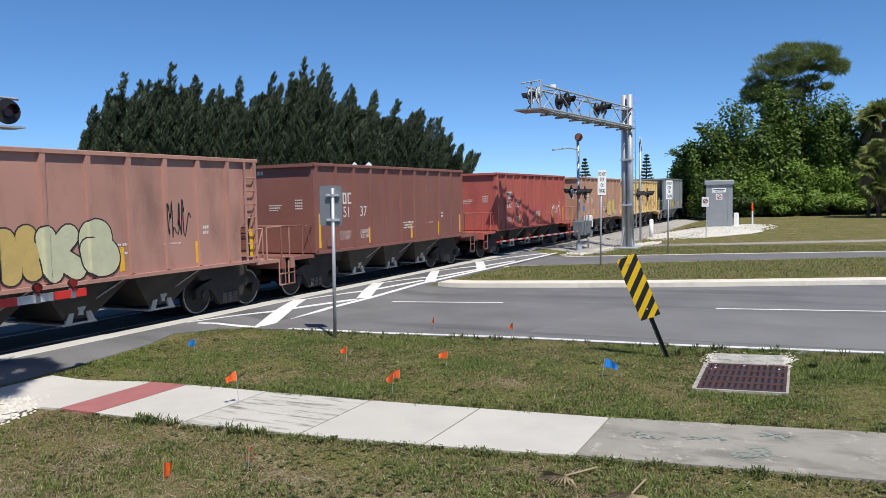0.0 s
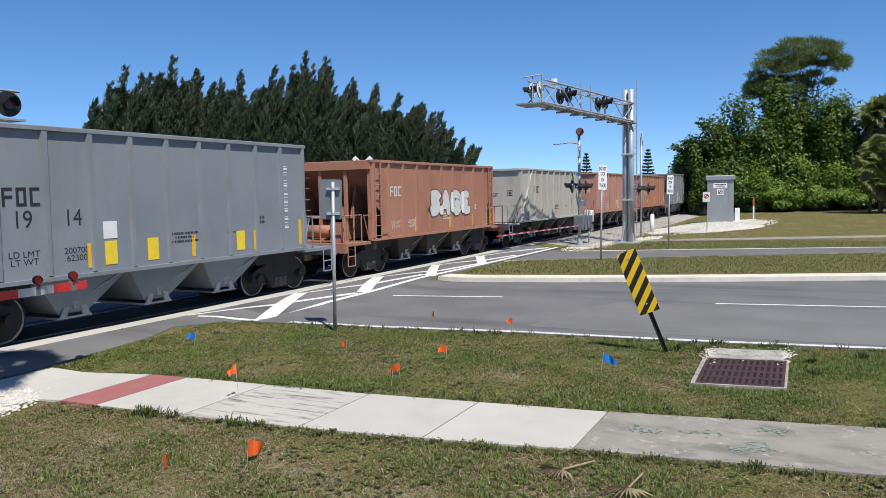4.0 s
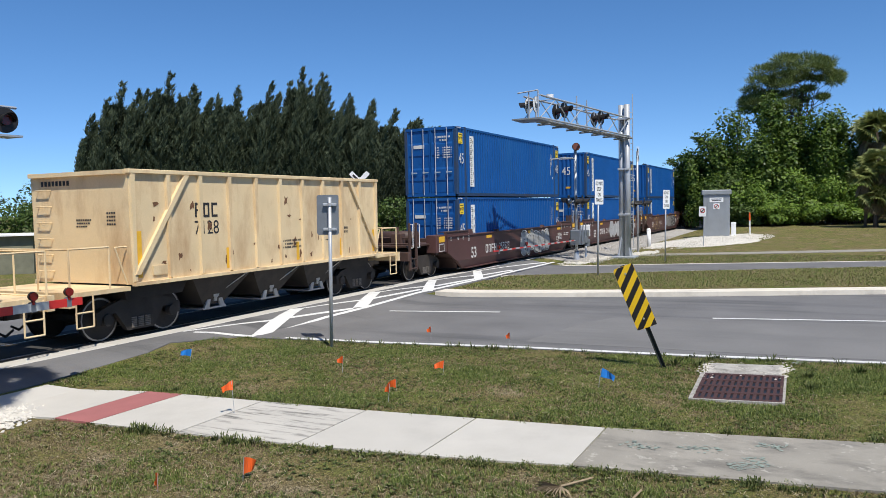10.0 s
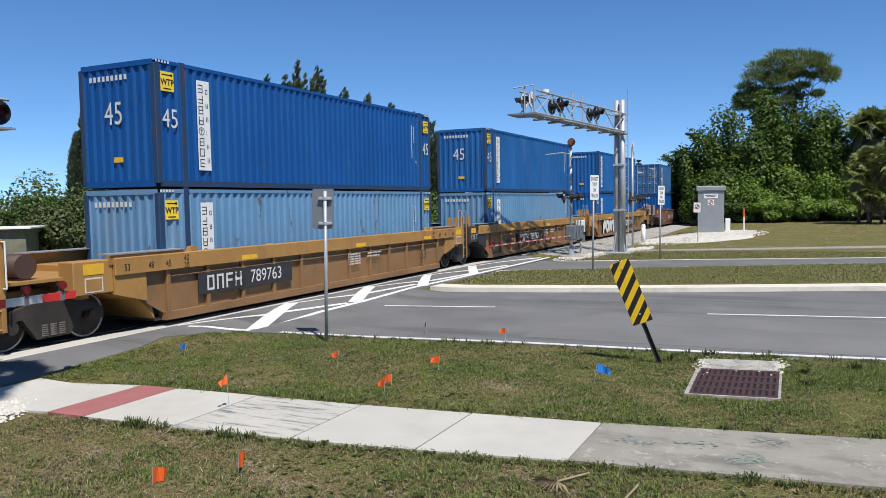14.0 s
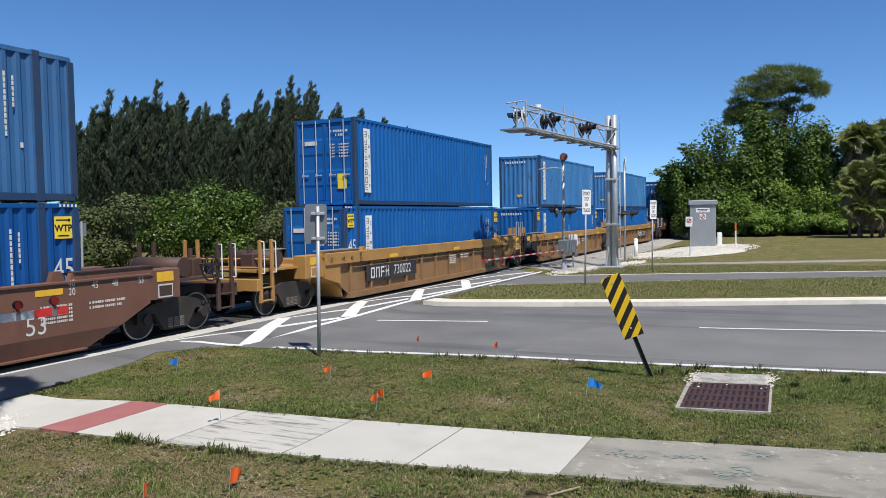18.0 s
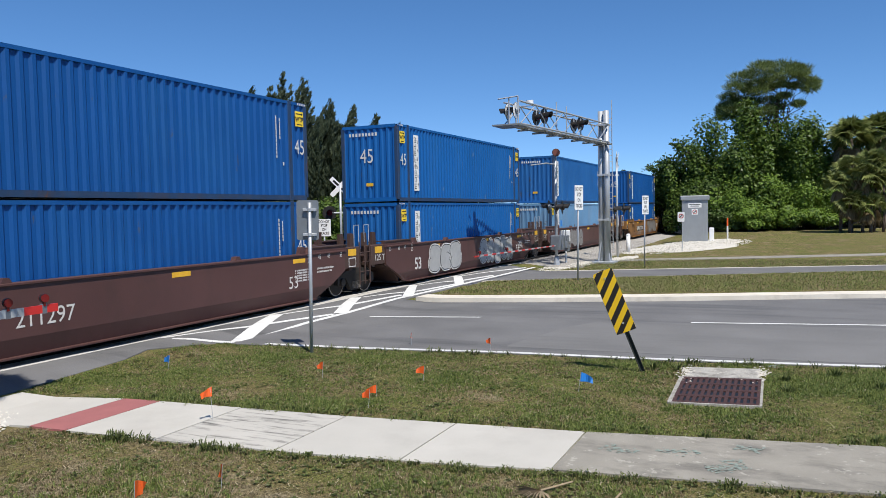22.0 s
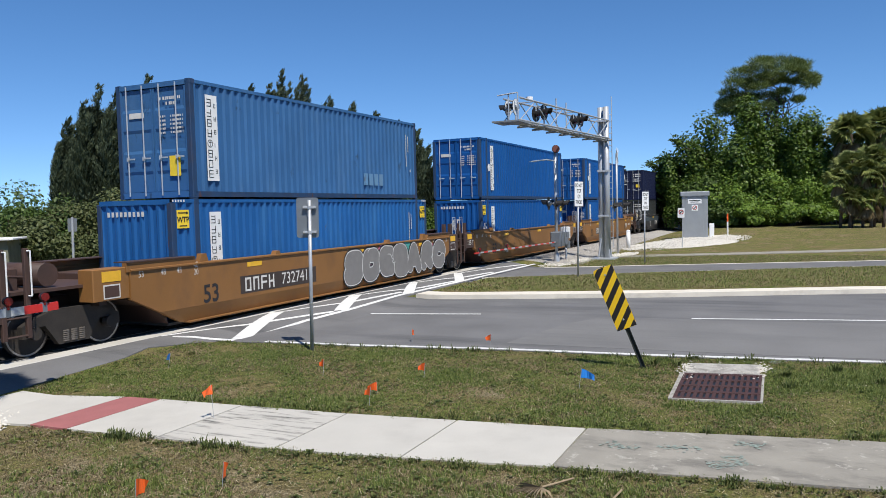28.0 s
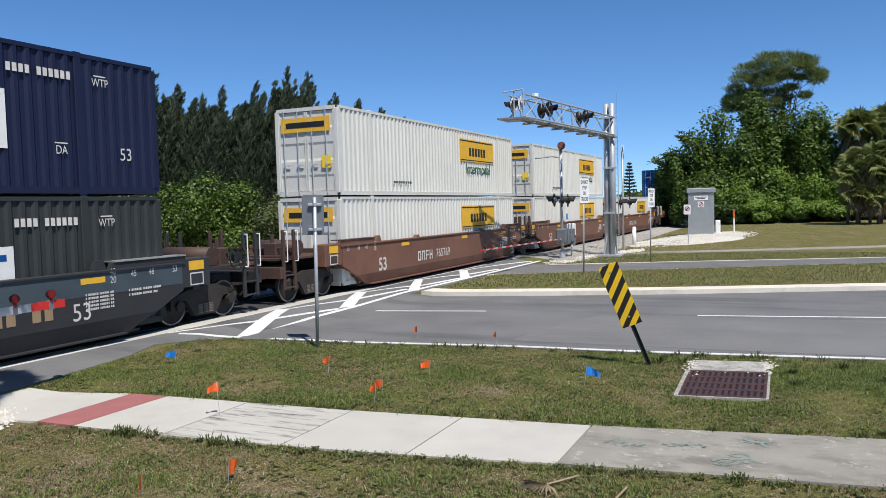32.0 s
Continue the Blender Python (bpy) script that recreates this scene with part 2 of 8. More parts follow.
def solid(name, b, material, smooth=False):
    me = bpy.data.meshes.new(name)
    me.from_pydata(b.v, [], b.f)
    bm = bmesh.new()
    bm.from_mesh(me)
    bmesh.ops.recalc_face_normals(bm, faces=bm.faces)
    bm.to_mesh(me)
    bm.free()
    me.materials.append(material)
    if smooth:
        for p in me.polygons:
            p.use_smooth = len(p.vertices) == 4
    return me


def part(name, b, material, parent=None, label="", key=None, at=None, smooth=False):
    """One mesh object, under parent if given. Parts with the same key share a mesh."""
    k = None if key is None else (key, material.name)
    me = MESHES.get(k) if k else None
    if me is None:
        me = solid(name, b() if callable(b) else b, material, smooth)
        if k:
            MESHES[k] = me
    ob = new(name, me)
    if parent is not None:
        ob.parent = parent
    if at is not None:
        ob.matrix_basis = at
    if label:
        ob["label"] = label
    if name in TINY:
        ob["kind"] = "stuff"
    return ob


def thing(name, label, category, at=None, group="", kind=""):
    ob = new(name)
    ob.empty_display_size = 0.2
    if at is not None:
        ob.matrix_basis = at
    return tagged(ob, label, category, group, kind)


def words(text, size, width=1.0, bold=0.0):
    """Letters of the built-in font as a flat mesh: centred, reading along x, up along z, seen from -y."""
    k = ("words", text, size, width, bold)
    if k not in MESHES:
        cu = bpy.data.curves.new("words", "FONT")
        cu.body, cu.size, cu.align_x, cu.align_y, cu.offset = text, size, "CENTER", "CENTER", bold
        cu.space_line = 0.85
        ob = bpy.data.objects.new("words", cu)
        scene.collection.objects.link(ob)
        dg = bpy.context.evaluated_depsgraph_get()
        me = bpy.data.meshes.new_from_object(ob.evaluated_get(dg))
        bpy.data.objects.remove(ob)
        me.transform(Matrix.Rotation(radians(90), 4, "X") @ Matrix.Diagonal((width, 1, 1, 1)))
        MESHES[k] = me
    return MESHES[k]


def lettering(name, text, size, material, parent, at, width=1.0, label="", bold=0.0):
    k = ("lettered", text, size, width, material.name, bold)
    if k not in MESHES:
        me = words(text, size, width, bold).copy()
        me.materials.clear()
        me.materials.append(material)
        MESHES[k] = me
    ob = new(name, MESHES[k])
    ob.parent, ob.matrix_basis = parent, at
    if name == "load_word":
        ob["kind"] = "stuff"
    if label:
        ob["label"] = label
    return ob


def bars(rows):
    """Small bars standing for unreadable lines: rows of x0, x1, z0, z1, on the plane y = 0, seen from -y."""
    b = B()
    for x0, x1, z0, z1 in rows:
        b.box(x0, x1, -0.002, 0.001, z0, z1)
    return b


def fine_print(rows):
    """Lines of tiny unreadable letters: rows of x0, x1, z, height."""
    b = B()
    for x0, x1, z, h in rows:
        x, k = x0, 0
        while x < x1:
            w = h * (0.55, 0.75, 0.4, 0.65, 0.8)[k % 5]
            b.box(x, min(x + w, x1), -0.002, 0.001, z, z + h)
            x += w + h * (0.3 if k % 6 else 0.9)
            k += 1
    return b


def stroke_glyph(b, x, z, w, h, pick, t=0.04, y=-0.003):
    """Block strokes of an emblem letter: top, middle, bottom, left and right by the bits of pick."""
    for n, (xa, xb, za, zb) in enumerate(((0, w, h - t, h), (0, w, h / 2 - t / 2, h / 2 + t / 2), (0, w, 0, t), (0, t, 0, h), (w - t, w, 0, h))):
        if pick >> n & 1:
            b.box(x + xa, x + xb, y, y + 0.003, z + za, z + zb)
    return b


def initials(picks, w, h, gap, t=0.055):
    b = B()
    x = -(len(picks) * (w + gap) - gap) / 2
    for k, pick in enumerate(picks):
        stroke_glyph(b, x + k * (w + gap), -h / 2, w, h, pick, t)
    return b


# ---- ground ----
TRACK = 14.54


def step(a, b, x):
    u = min(1.0, max(0.0, (x - a) / (b - a)))
    return u * u * (3 - 2 * u)


def gz(x, y):
    """Height of the ground: up to the rails at the crossing, and a slow rise of the far field."""
    d = abs(y - TRACK)
    level = (1 - step(37.4, 39.0, x)) * step(-9, -6, x)
    return -0.12 + 0.20 * (1 - step(1.9, 3.6, d)) * level + 0.012 * max(0.0, min(x, 150) - 42) * step(2.5, 7, d)


def grass_ground():
    m = bpy.data.materials.new("patchy verge grass")
    m.use_nodes = True
    N, L = m.node_tree.nodes, m.node_tree.links
    b = N["Principled BSDF"]
    tc = N.new("ShaderNodeTexCoord")

    def noise_tex(scale, detail, rough=0.6):
        n = N.new("ShaderNodeTexNoise")
        n.inputs["Scale"].default_value, n.inputs["Detail"].default_value = scale, detail
        n.inputs["Roughness"].default_value = rough
        L.new(tc.outputs["Object"], n.inputs["Vector"])
        return n.outputs["Fac"]

    def ramp(fac, stops):
        r = N.new("ShaderNodeValToRGB")
        r.color_ramp.elements[0].position, r.color_ramp.elements[0].color = stops[0][0], (*stops[0][1], 1)
        r.color_ramp.elements[1].position, r.color_ramp.elements[1].color = stops[-1][0], (*stops[-1][1], 1)
        for p, c in stops[1:-1]:
            r.color_ramp.elements.new(p).color = (*c, 1)
        L.new(fac, r.inputs[0])
        return r.outputs["Color"]
    # drier and sandier near the path, greener lawn on the far field
    xyz = N.new("ShaderNodeSeparateXYZ")
    L.new(tc.outputs["Object"], xyz.inputs[0])
    where = N.new("ShaderNodeMapRange")
    where.inputs["From Min"].default_value, where.inputs["From Max"].default_value = 8.2, 5.4
    where.inputs["To Max"].default_value = 0.13
    L.new(xyz.outputs["X"], where.inputs["Value"])
    lawn = N.new("ShaderNodeMapRange")
    lawn.inputs["From Min"].default_value, lawn.inputs["From Max"].default_value = 36, 44
    lawn.inputs["To Max"].default_value = 0.02
    L.new(xyz.outputs["X"], lawn.inputs["Value"])
    dry = N.new("ShaderNodeMath")
    L.new(where.outputs[0], dry.inputs[0])
    L.new(lawn.outputs[0], dry.inputs[1])
    tot = N.new("ShaderNodeMath")
    L.new(noise_tex(0.75, 8, 0.74), tot.inputs[0])
    L.new(dry.outputs[0], tot.inputs[1])
    big = ramp(tot.outputs[0], [(0.36, (0.115, 0.145, 0.038)), (0.47, (0.155, 0.155, 0.055)), (0.58, (0.195, 0.158, 0.083)), (0.72, (0.29, 0.245, 0.175))])
    # dark flecks put the shade between blades into the ground colour
    fine = ramp(noise_tex(38, 6, 0.85), [(0.38, (0.12, 0.12, 0.10)), (0.50, (0.78, 0.78, 0.72)), (0.64, (1.75, 1.7, 1.5))])
    mx = N.new("ShaderNodeMix")
    mx.data_type, mx.blend_type = "RGBA", "MULTIPLY"
    mx.inputs["Factor"].default_value = 1
    L.new(big, mx.inputs["A"])
    L.new(fine, mx.inputs["B"])
    L.new(mx.outputs["Result"], b.inputs["Base Color"])
    b.inputs["Roughness"].default_value = 0.95
    b.inputs["Specular IOR Level"].default_value = 0.1
    bp = N.new("ShaderNodeBump")
    bp.inputs["Strength"].default_value, bp.inputs["Distance"].default_value = 0.8, 0.03
    L.new(noise_tex(30, 6, 0.8), bp.inputs["Height"])
    L.new(bp.outputs[0], b.inputs["Normal"])
    return m


GRASS = grass_ground()


def spread(lo, hi, fine_lo, fine_hi, d):
    mid = list(np.arange(fine_lo, fine_hi + d / 2, d))
    a, s = [], 1.5 * d
    x = fine_lo
    while x > lo:
        x -= s
        s *= 1.45
        a.append(max(x, lo))
    c, s = [], 1.5 * d
    x = fine_hi
    while x < hi:
        x += s
        s *= 1.45
        c.append(min(x, hi))
    return a[::-1] + mid + c


def make_ground():
    xs, ys = spread(-2500, 2500, 0, 44, 0.5), spread(-2500, 2500, -6, 22, 0.4)
    b = B()
    b.v = [(x, y, gz(x, y) - 0.004 + 0.02 * noise.noise((x * 0.8, y * 0.8, 0)) * (1 - step(1.8, 3, abs(y - TRACK)) < 0.5)) for y in ys for x in xs]
    n = len(xs)
    b.f = [(j * n + i, j * n + i + 1, j * n + n + i + 1, j * n + n + i) for j in range(len(ys) - 1) for i in range(n - 1)]
    ob = part("ground", b, GRASS, smooth=True)
    tagged(ob, "patchy dry green verge grass on level ground", "ground", kind="structure")


make_ground()


def lerp_line(line, y):
    """x of a line of (x, y) points at y; the line runs towards falling y."""
    for (xa, ya), (xb, yb) in zip(line, line[1:]):
        if ya >= y >= yb:
            return xa + (xb - xa) * (ya - y) / (ya - yb)
    (xa, ya), (xb, yb) = (line[0], line[1]) if y > line[0][1] else (line[-2], line[-1])
    return xa + (xb - xa) * (ya - y) / (ya - yb)


def sheet(name, near, far, y0, y1, dy, off, thick, material, nx=6, label="", category="", parent=None, height=gz):
    """A slab between two lines, following the ground, off above it and thick deep."""
    b = B()
    ys = np.linspace(y0, y1, max(2, int(abs(y1 - y0) / dy) + 1))
    rows = []
    for y in ys:
        xa, xb = lerp_line(near, y), lerp_line(far, y)
        rows.append([(xa + (xb - xa) * i / nx, y) for i in range(nx + 1)])
    w = nx + 1
    top = [(x, y, height(x, y) + off) for r in rows for x, y in r]
    bot = [(x, y, z - thick) for x, y, z in top]
    b.v = top + bot
    k, n = len(rows), len(top)
    for j in range(k - 1):
        for i in range(nx):
            q = (j * w + i, j * w + i + 1, j * w + w + i + 1, j * w + w + i)
            b.f += [q, tuple(n + a for a in reversed(q))]
    edge = [i for i in range(w)] + [j * w + nx for j in range(1, k)] + [(k - 1) * w + i for i in range(nx - 1, -1, -1)] + [j * w for j in range(k - 2, 0, -1)]
    b.f += [(a, edge[(i + 1) % len(edge)], n + edge[(i + 1) % len(edge)], n + a) for i, a in enumerate(edge)]
    ob = part(name, b, material, parent)
    if category:
        tagged(ob, label, category, kind="structure")
    return ob


# lines across the plan, from the rails (large y) to the open end of the road
EDGE = [(12.94, 12.67), (13.34, 11.87), (13.96, 11.09), (14.07, 9.91), (14.15, 8.78), (14.66, 5.47), (14.86, 2.66), (15.13, 0.55), (15.35, -1.01), (20.8, -40), (30, -120)]
CURBFOOT = [(22.23, 11.39), (22.26, 11.07), (22.32, 10.37), (22.51, 9.66), (23.15, 7.22), (24.26, 3.72), (26.39, -1.73), (30, -12), (36, -40), (46, -120)]
GRASSBACK = [(26.96, 11.67), (28.38, 11.18), (29.74, 8.78), (31.54, 5.60), (35.46, -2.32), (40, -12), (47, -40), (57, -120)]
FAREDGE = [(35.02, 11.47), (35.10, 10.35), (37.32, 5.07), (40.21, -2.63), (44.5, -12), (52, -40), (63, -120)]
shift = lambda line, d: [(x + d, y) for x, y in line]

# near road, far road and the crossing apron
sheet("road", shift(EDGE, -0.12), shift(CURBFOOT, 0.05), 11.6, -120, 0.8, 0.012, 0.1, ASPHALT, 8, "worn grey asphalt road", "road")
sheet("road", shift(GRASSBACK, -0.05), FAREDGE, 11.6, -120, 0.8, 0.012, 0.1, ASPHALT, 6, "worn grey asphalt road of the far lanes", "road")
sheet("road", [(9.9, 13.36), (12.0, 12.15), (12.75, 12.0), (13.4, 11.6)], [(36.0, 13.36), (35.6, 12.5), (35.0, 11.6)], 13.36, 11.6, 0.25, 0.012, 0.1, ASPHALT, 40, "grey asphalt apron at the rails", "road")
sheet("road", [(-6, 13.36), (-6, 11.7)], [(9.92, 13.36), (12.02, 12.15), (10.8, 11.97), (8.5, 11.72)], 13.36, 11.72, 0.25, 0.012, 0.1, ASPHALT, 20, "grey asphalt path beside the rails", "road")
sheet("road", [(-6, 26), (-6, 15.72)], [(33, 26), (36, 15.72)], 26, 15.72, 0.5, 0.012, 0.1, ASPHALT, 20, "grey asphalt road beyond the rails", "road")


def paint(name, quad, label, off=0.018):
    """A painted patch on the road, cut into short lengths so that it follows the surface."""
    b = B()
    p = [Vector((*q, 0)) for q in quad]
    n = max(1, int((p[2] - p[1]).length / 0.4), int((p[3] - p[0]).length / 0.4))
    for i in range(n + 1):
        for a, c in ((p[0], p[3]), (p[1], p[2])):
            q = a.lerp(c, i / n)
            b.v.append((q.x, q.y, gz(q.x, q.y) + off))
    b.f = [(2 * i, 2 * i + 1, 2 * i + 3, 2 * i + 2) for i in range(n)]
    return tagged(part(name, b, LINE), label, "road marking", kind="structure")


def stripe(a, c, w, label, off=0.018):
    a, c = Vector(a), Vector(c)
    d = (c - a).normalized() * (w / 2)
    s = Vector((-d.y, d.x))
    paint("road_marking", [a + s, a - s, c - s, c + s], label, off)


for i in range(len(EDGE) - 3):
    stripe(EDGE[i], EDGE[i + 1], 0.16, "white painted edge line on asphalt")
stripe(EDGE[-3], EDGE[-2], 0.16, "white painted edge line on asphalt")
stripe((18.62, 11.05), (19.37, 7.82), 0.14, "white painted lane dash")
stripe((19.89, 2.36), (20.75, -2.4), 0.14, "white painted lane dash")
stripe((21.6, -8.2), (22.3, -12.6), 0.14, "white painted lane dash")
for q in ([(13.58, 11.59), (14.06, 11.41), (17.22, 12.75), (16.90, 13.00)], [(18.22, 11.83), (18.73, 11.67), (21.38, 12.77), (21.14, 13.05)],
          [(22.50, 11.88), (22.95, 11.69), (25.50, 12.80), (25.32, 13.05)], [(26.75, 11.84), (27.45, 11.74), (29.55, 12.76), (29.33, 13.04)]):
    paint("road_marking", q, "thick white hatch bar of the keep-clear box", 0.020)
for a, c in (((12.92, 12.99), (15.03, 12.27)), ((15.03, 12.27), (18.16, 11.79)), ((17.22, 12.75), (19.61, 12.22)), ((19.61, 12.22), (22.78, 12.05)),
             ((21.38, 12.77), (24.08, 12.06)), ((24.08, 12.06), (26.95, 11.90)), ((25.5, 12.8), (28.2, 12.1)), ((28.2, 12.1), (31.0, 11.9)),
             ((14.06, 11.41), (16.56, 11.64)), ((16.56, 11.64), (18.73, 11.67)), ((18.73, 11.67), (22.05, 11.84)), ((22.05, 11.84), (27.34, 11.76)), ((27.34, 11.76), (36.2, 11.70)),
             ((29.5, 12.8), (35.5, 11.9))):
    stripe(a, c, 0.13, "thin white painted line of the keep-clear box", 0.017)

# raised median with its curb
MH = 0.15
lift = lambda x, y: gz(x, y) + MH
sheet("curb", CURBFOOT, shift(CURBFOOT, 0.9), 11.25, -120, 0.8, 0.0, 0.3, CURB, 2, "pale concrete median curb", "curb", height=lift)
sheet("median", shift(CURBFOOT, 0.88), shift(GRASSBACK, -0.35), 11.0, -120, 0.8, 0.02, 0.3, GRASS, 6, "grass strip of the raised median", "median", height=lift)
sheet("curb", shift(GRASSBACK, -0.4), shift(GRASSBACK, -0.05), 11.2, -120, 0.8, 0.0, 0.3, CURB, 1, "pale concrete curb of the far lanes", "curb", height=lift)
sheet("curb", FAREDGE, shift(FAREDGE, 0.25), 10.9, -120, 0.8, 0.02, 0.2, CURB, 1, "low concrete edging of the far lanes", "curb")
SW = [(42.1, 9.3), (43.98, 4.22), (46.92, -3.07), (51, -12), (62, -40)]
sheet("pavement", SW, shift(SW, 1.5), 9.3, -40, 0.8, 0.02, 0.15, OLDCON, 2, "far pale concrete footpath", "footpath")

# near sidewalk, slab by slab
NEARW = [(6.90, 11.6), (7.24, 9.78), (7.27, 9.05), (7.42, 7.07), (7.62, 5.25), (7.86, 3.68), (8.10, 2.45), (8.52, -0.56), (10.2, -12), (14, -40)]
FARW = [(8.45, 11.6), (8.93, 9.81), (9.0, 9.15), (9.25, 5.79), (9.66, 2.47), (10.22, -0.67), (11.9, -12), (15.7, -40)]
walkway = thing("pavement", "pale concrete sidewalk slabs with a red tactile strip", "sidewalk", kind="structure")
CUTS = [11.6, 9.80, 9.12, 7.6, 5.83, 4.2, 2.46, -1.2, -3.0, -4.8, -6.6, -8.4, -10.2, -12]
for a, c in zip(CUTS, CUTS[1:]):
    red, old = a == 9.80, a < 2.5
    g = 0.0 if red else 0.012
    sheet("slab", NEARW, FARW, a - g, c + g, 0.45, 0.022 + random.uniform(-0.003, 0.003), 0.12, BRICKRED if red else OLDCON if old else SCUFF if a == 7.6 else CONCRETE, 4, parent=walkway)
sheet("slab", shift(NEARW, 0), FARW, -12.02, -40, 2, 0.022, 0.12, OLDCON, 2, parent=walkway)

# newer, lighter surfacing beside the drain
NEWER = mat("newer asphalt", (0.165, 0.162, 0.158), 0.85, 0, 0.14, 0.6, 60, 0.4, dirt=(0.09, 0.09, 0.09), dirt_amt=0.5, dirt_scale=1.0, stretch=(0.9, 0.10, 1))
sheet("road_patch", [(15.3, 5.6), (15.5, 0), (16.2, -6), (18, -20)], [(15.6, 5.6), (19.4, 4.9), (19.9, 0), (20.6, -6), (22.5, -20)], 5.6, -20, 0.5, 0.0155, 0.02, NEWER, 8, "lighter repaired stretch of asphalt", "road")

# storm drain: frame and cast grate
drain = thing("storm_drain", "rusted cast iron drain grate in a worn concrete frame", "drain")
gb = B()
qs = [Vector((*p, gz(*p))) for p in ((13.40, 1.72), (13.60, 0.50), (11.76, 0.46), (11.58, 1.66))]


def quad_at(u, v):
    return qs[0].lerp(qs[1], u).lerp(qs[3].lerp(qs[2], u), v)


def quad_bar(b, u0, u1, v0, v1, z0, z1):
    c = [quad_at(u, v) for u, v in ((u0, v0), (u1, v0), (u1, v1), (u0, v1))]
    b.add([p + Vector((0, 0, z)) for z in (z0, z1) for p in c], [(3, 2, 1, 0), (4, 5, 6, 7), (0, 1, 5, 4), (1, 2, 6, 5), (2, 3, 7, 6), (3, 0, 4, 7)])


fr = B()
for u0, u1, v0, v1 in ((0.03, 0.97, -0.46, -0.03), (-0.02, 1.03, -0.035, 0.0), (-0.04, 1.02, 1.0, 1.022), (-0.05, 0.0, 0.0, 1.0), (1.0, 1.03, 0.0, 1.0)):
    quad_bar(fr, u0, u1, v0, v1, -0.25, 0.032)
part("frame", fr, mat("crumbling pale concrete", (0.36, 0.345, 0.31), 0.9, 0, 0.3, 4, 60, 0.6, dirt=(0.10, 0.09, 0.075), dirt_amt=0.9, dirt_scale=5), drain, "crumbling concrete frame")
rnd = random.Random(5)
b = B()
for _ in range(260):
    u, v = rnd.choice((rnd.gauss(0.0, 0.05), rnd.gauss(1.0, 0.05), rnd.uniform(0, 1))), rnd.gauss(-0.24, 0.16)
    p, q = quad_at(u, v), rnd.uniform(0.012, 0.04)
    n = len(b.v)
    b.v += [p + Vector((q * i * rnd.uniform(0.6, 1), q * j * rnd.uniform(0.6, 1), 0.028 + q * k * 0.5)) for i, j, k in ((1, 0, 0), (-0.5, 0.9, 0), (-0.5, -0.9, 0), (0, 0, 1))]
    b.f += [(n, n + 1, n + 3), (n + 1, n + 2, n + 3), (n + 2, n, n + 3)]
part("rubble", b, SHELL, drain, "crumbled concrete bits")["kind"] = "stuff"
# black block just above the ground, standing for the darkness below the grate
quad_bar(pit := B(), 0.0, 1.0, 0.0, 1.0, -0.5, 0.014)
part("pit", pit, BLACK, drain)
for k in range(5):
    part("rib", (b := B(), quad_bar(b, 0.0, 1.0, k / 4 * 0.94, k / 4 * 0.94 + 0.06, 0.0, 0.031))[0], RUSTIRON, drain)
for k in range(14):
    part("grate_bar", (b := B(), quad_bar(b, k / 13 * 0.96, k / 13 * 0.955 + 0.045, 0.0, 1.0, 0.0, 0.028))[0], RUSTIRON, drain)

# this dark colour carries the shadow that lies under the train
SHADEPANEL = mat("grimy crossing panel with train shade", (0.040, 0.039, 0.038), 0.85, 0, 0.3, 2, 40, 0.3, dirt=(0.075, 0.07, 0.062), dirt_amt=0.6, dirt_scale=1.5)
# track: crossing panels, rails, ties and ballast
for y0, y1, nm in ((13.02, 13.50, "outer"), (13.504, 13.72, "sill"), (13.93, 15.15, "gauge"), (15.37, 15.72, "outer")):
    crossing = thing("crossing_panel", "pale concrete crossing panels beside the rails", "crossing panel", kind="structure")
    for k in range(18):
        x0 = -6 + k * 2.45
        if x0 > 37:
            break
        part("slab", B().chamfer(x0, x0 + 2.43, y0, y1, -0.15, 0.10 + random.uniform(-0.004, 0.006), 0.012), CONCRETE if (nm, y0 < 14) == ("outer", True) else SHADEPANEL, crossing)
RAILP = [(-0.075, -0.07), (0.075, -0.07), (0.075, -0.055), (0.012, -0.04), (0.012, 0.055), (0.036, 0.065), (0.036, 0.095), (0.028, 0.105),
         (-0.028, 0.105), (-0.036, 0.095), (-0.036, 0.065), (-0.012, 0.055), (-0.012, -0.04), (-0.075, -0.055)]
for y in (TRACK - 0.753, TRACK + 0.753):
    tagged(part("rail", B().prism([(y + a, z) for a, z in RAILP], -1200, 1200, "x"), RAILST), "worn steel running rail", "rail", kind="structure")
bed = [(TRACK - 4.7, -0.13), (TRACK - 2.1, 0.06), (TRACK - 1.5, 0.03), (TRACK + 1.5, 0.03), (TRACK + 2.1, 0.06), (TRACK + 4.7, -0.13)]
for x0, x1 in ((37.3, 1200), (-1200, -6)):
    tagged(part("ballast", B().prism([(a, z) for a, z in bed] + [(TRACK + 4.7, -0.6), (TRACK - 4.7, -0.6)], x0, x1, "x"), BALLAST), "grey limestone track ballast", "ballast", kind="structure")
ties = thing("track_ties", "dark timber ties under the rails", "ties", kind="structure")
for k in range(60):
    x = 37.6 + 0.5 * k
    part("tie", lambda: B().chamfer(-0.11, 0.11, -1.3, 1.3, -0.16, 0.045, 0.01), TIMBER, ties, key="tie", at=pose(x, TRACK, 0))


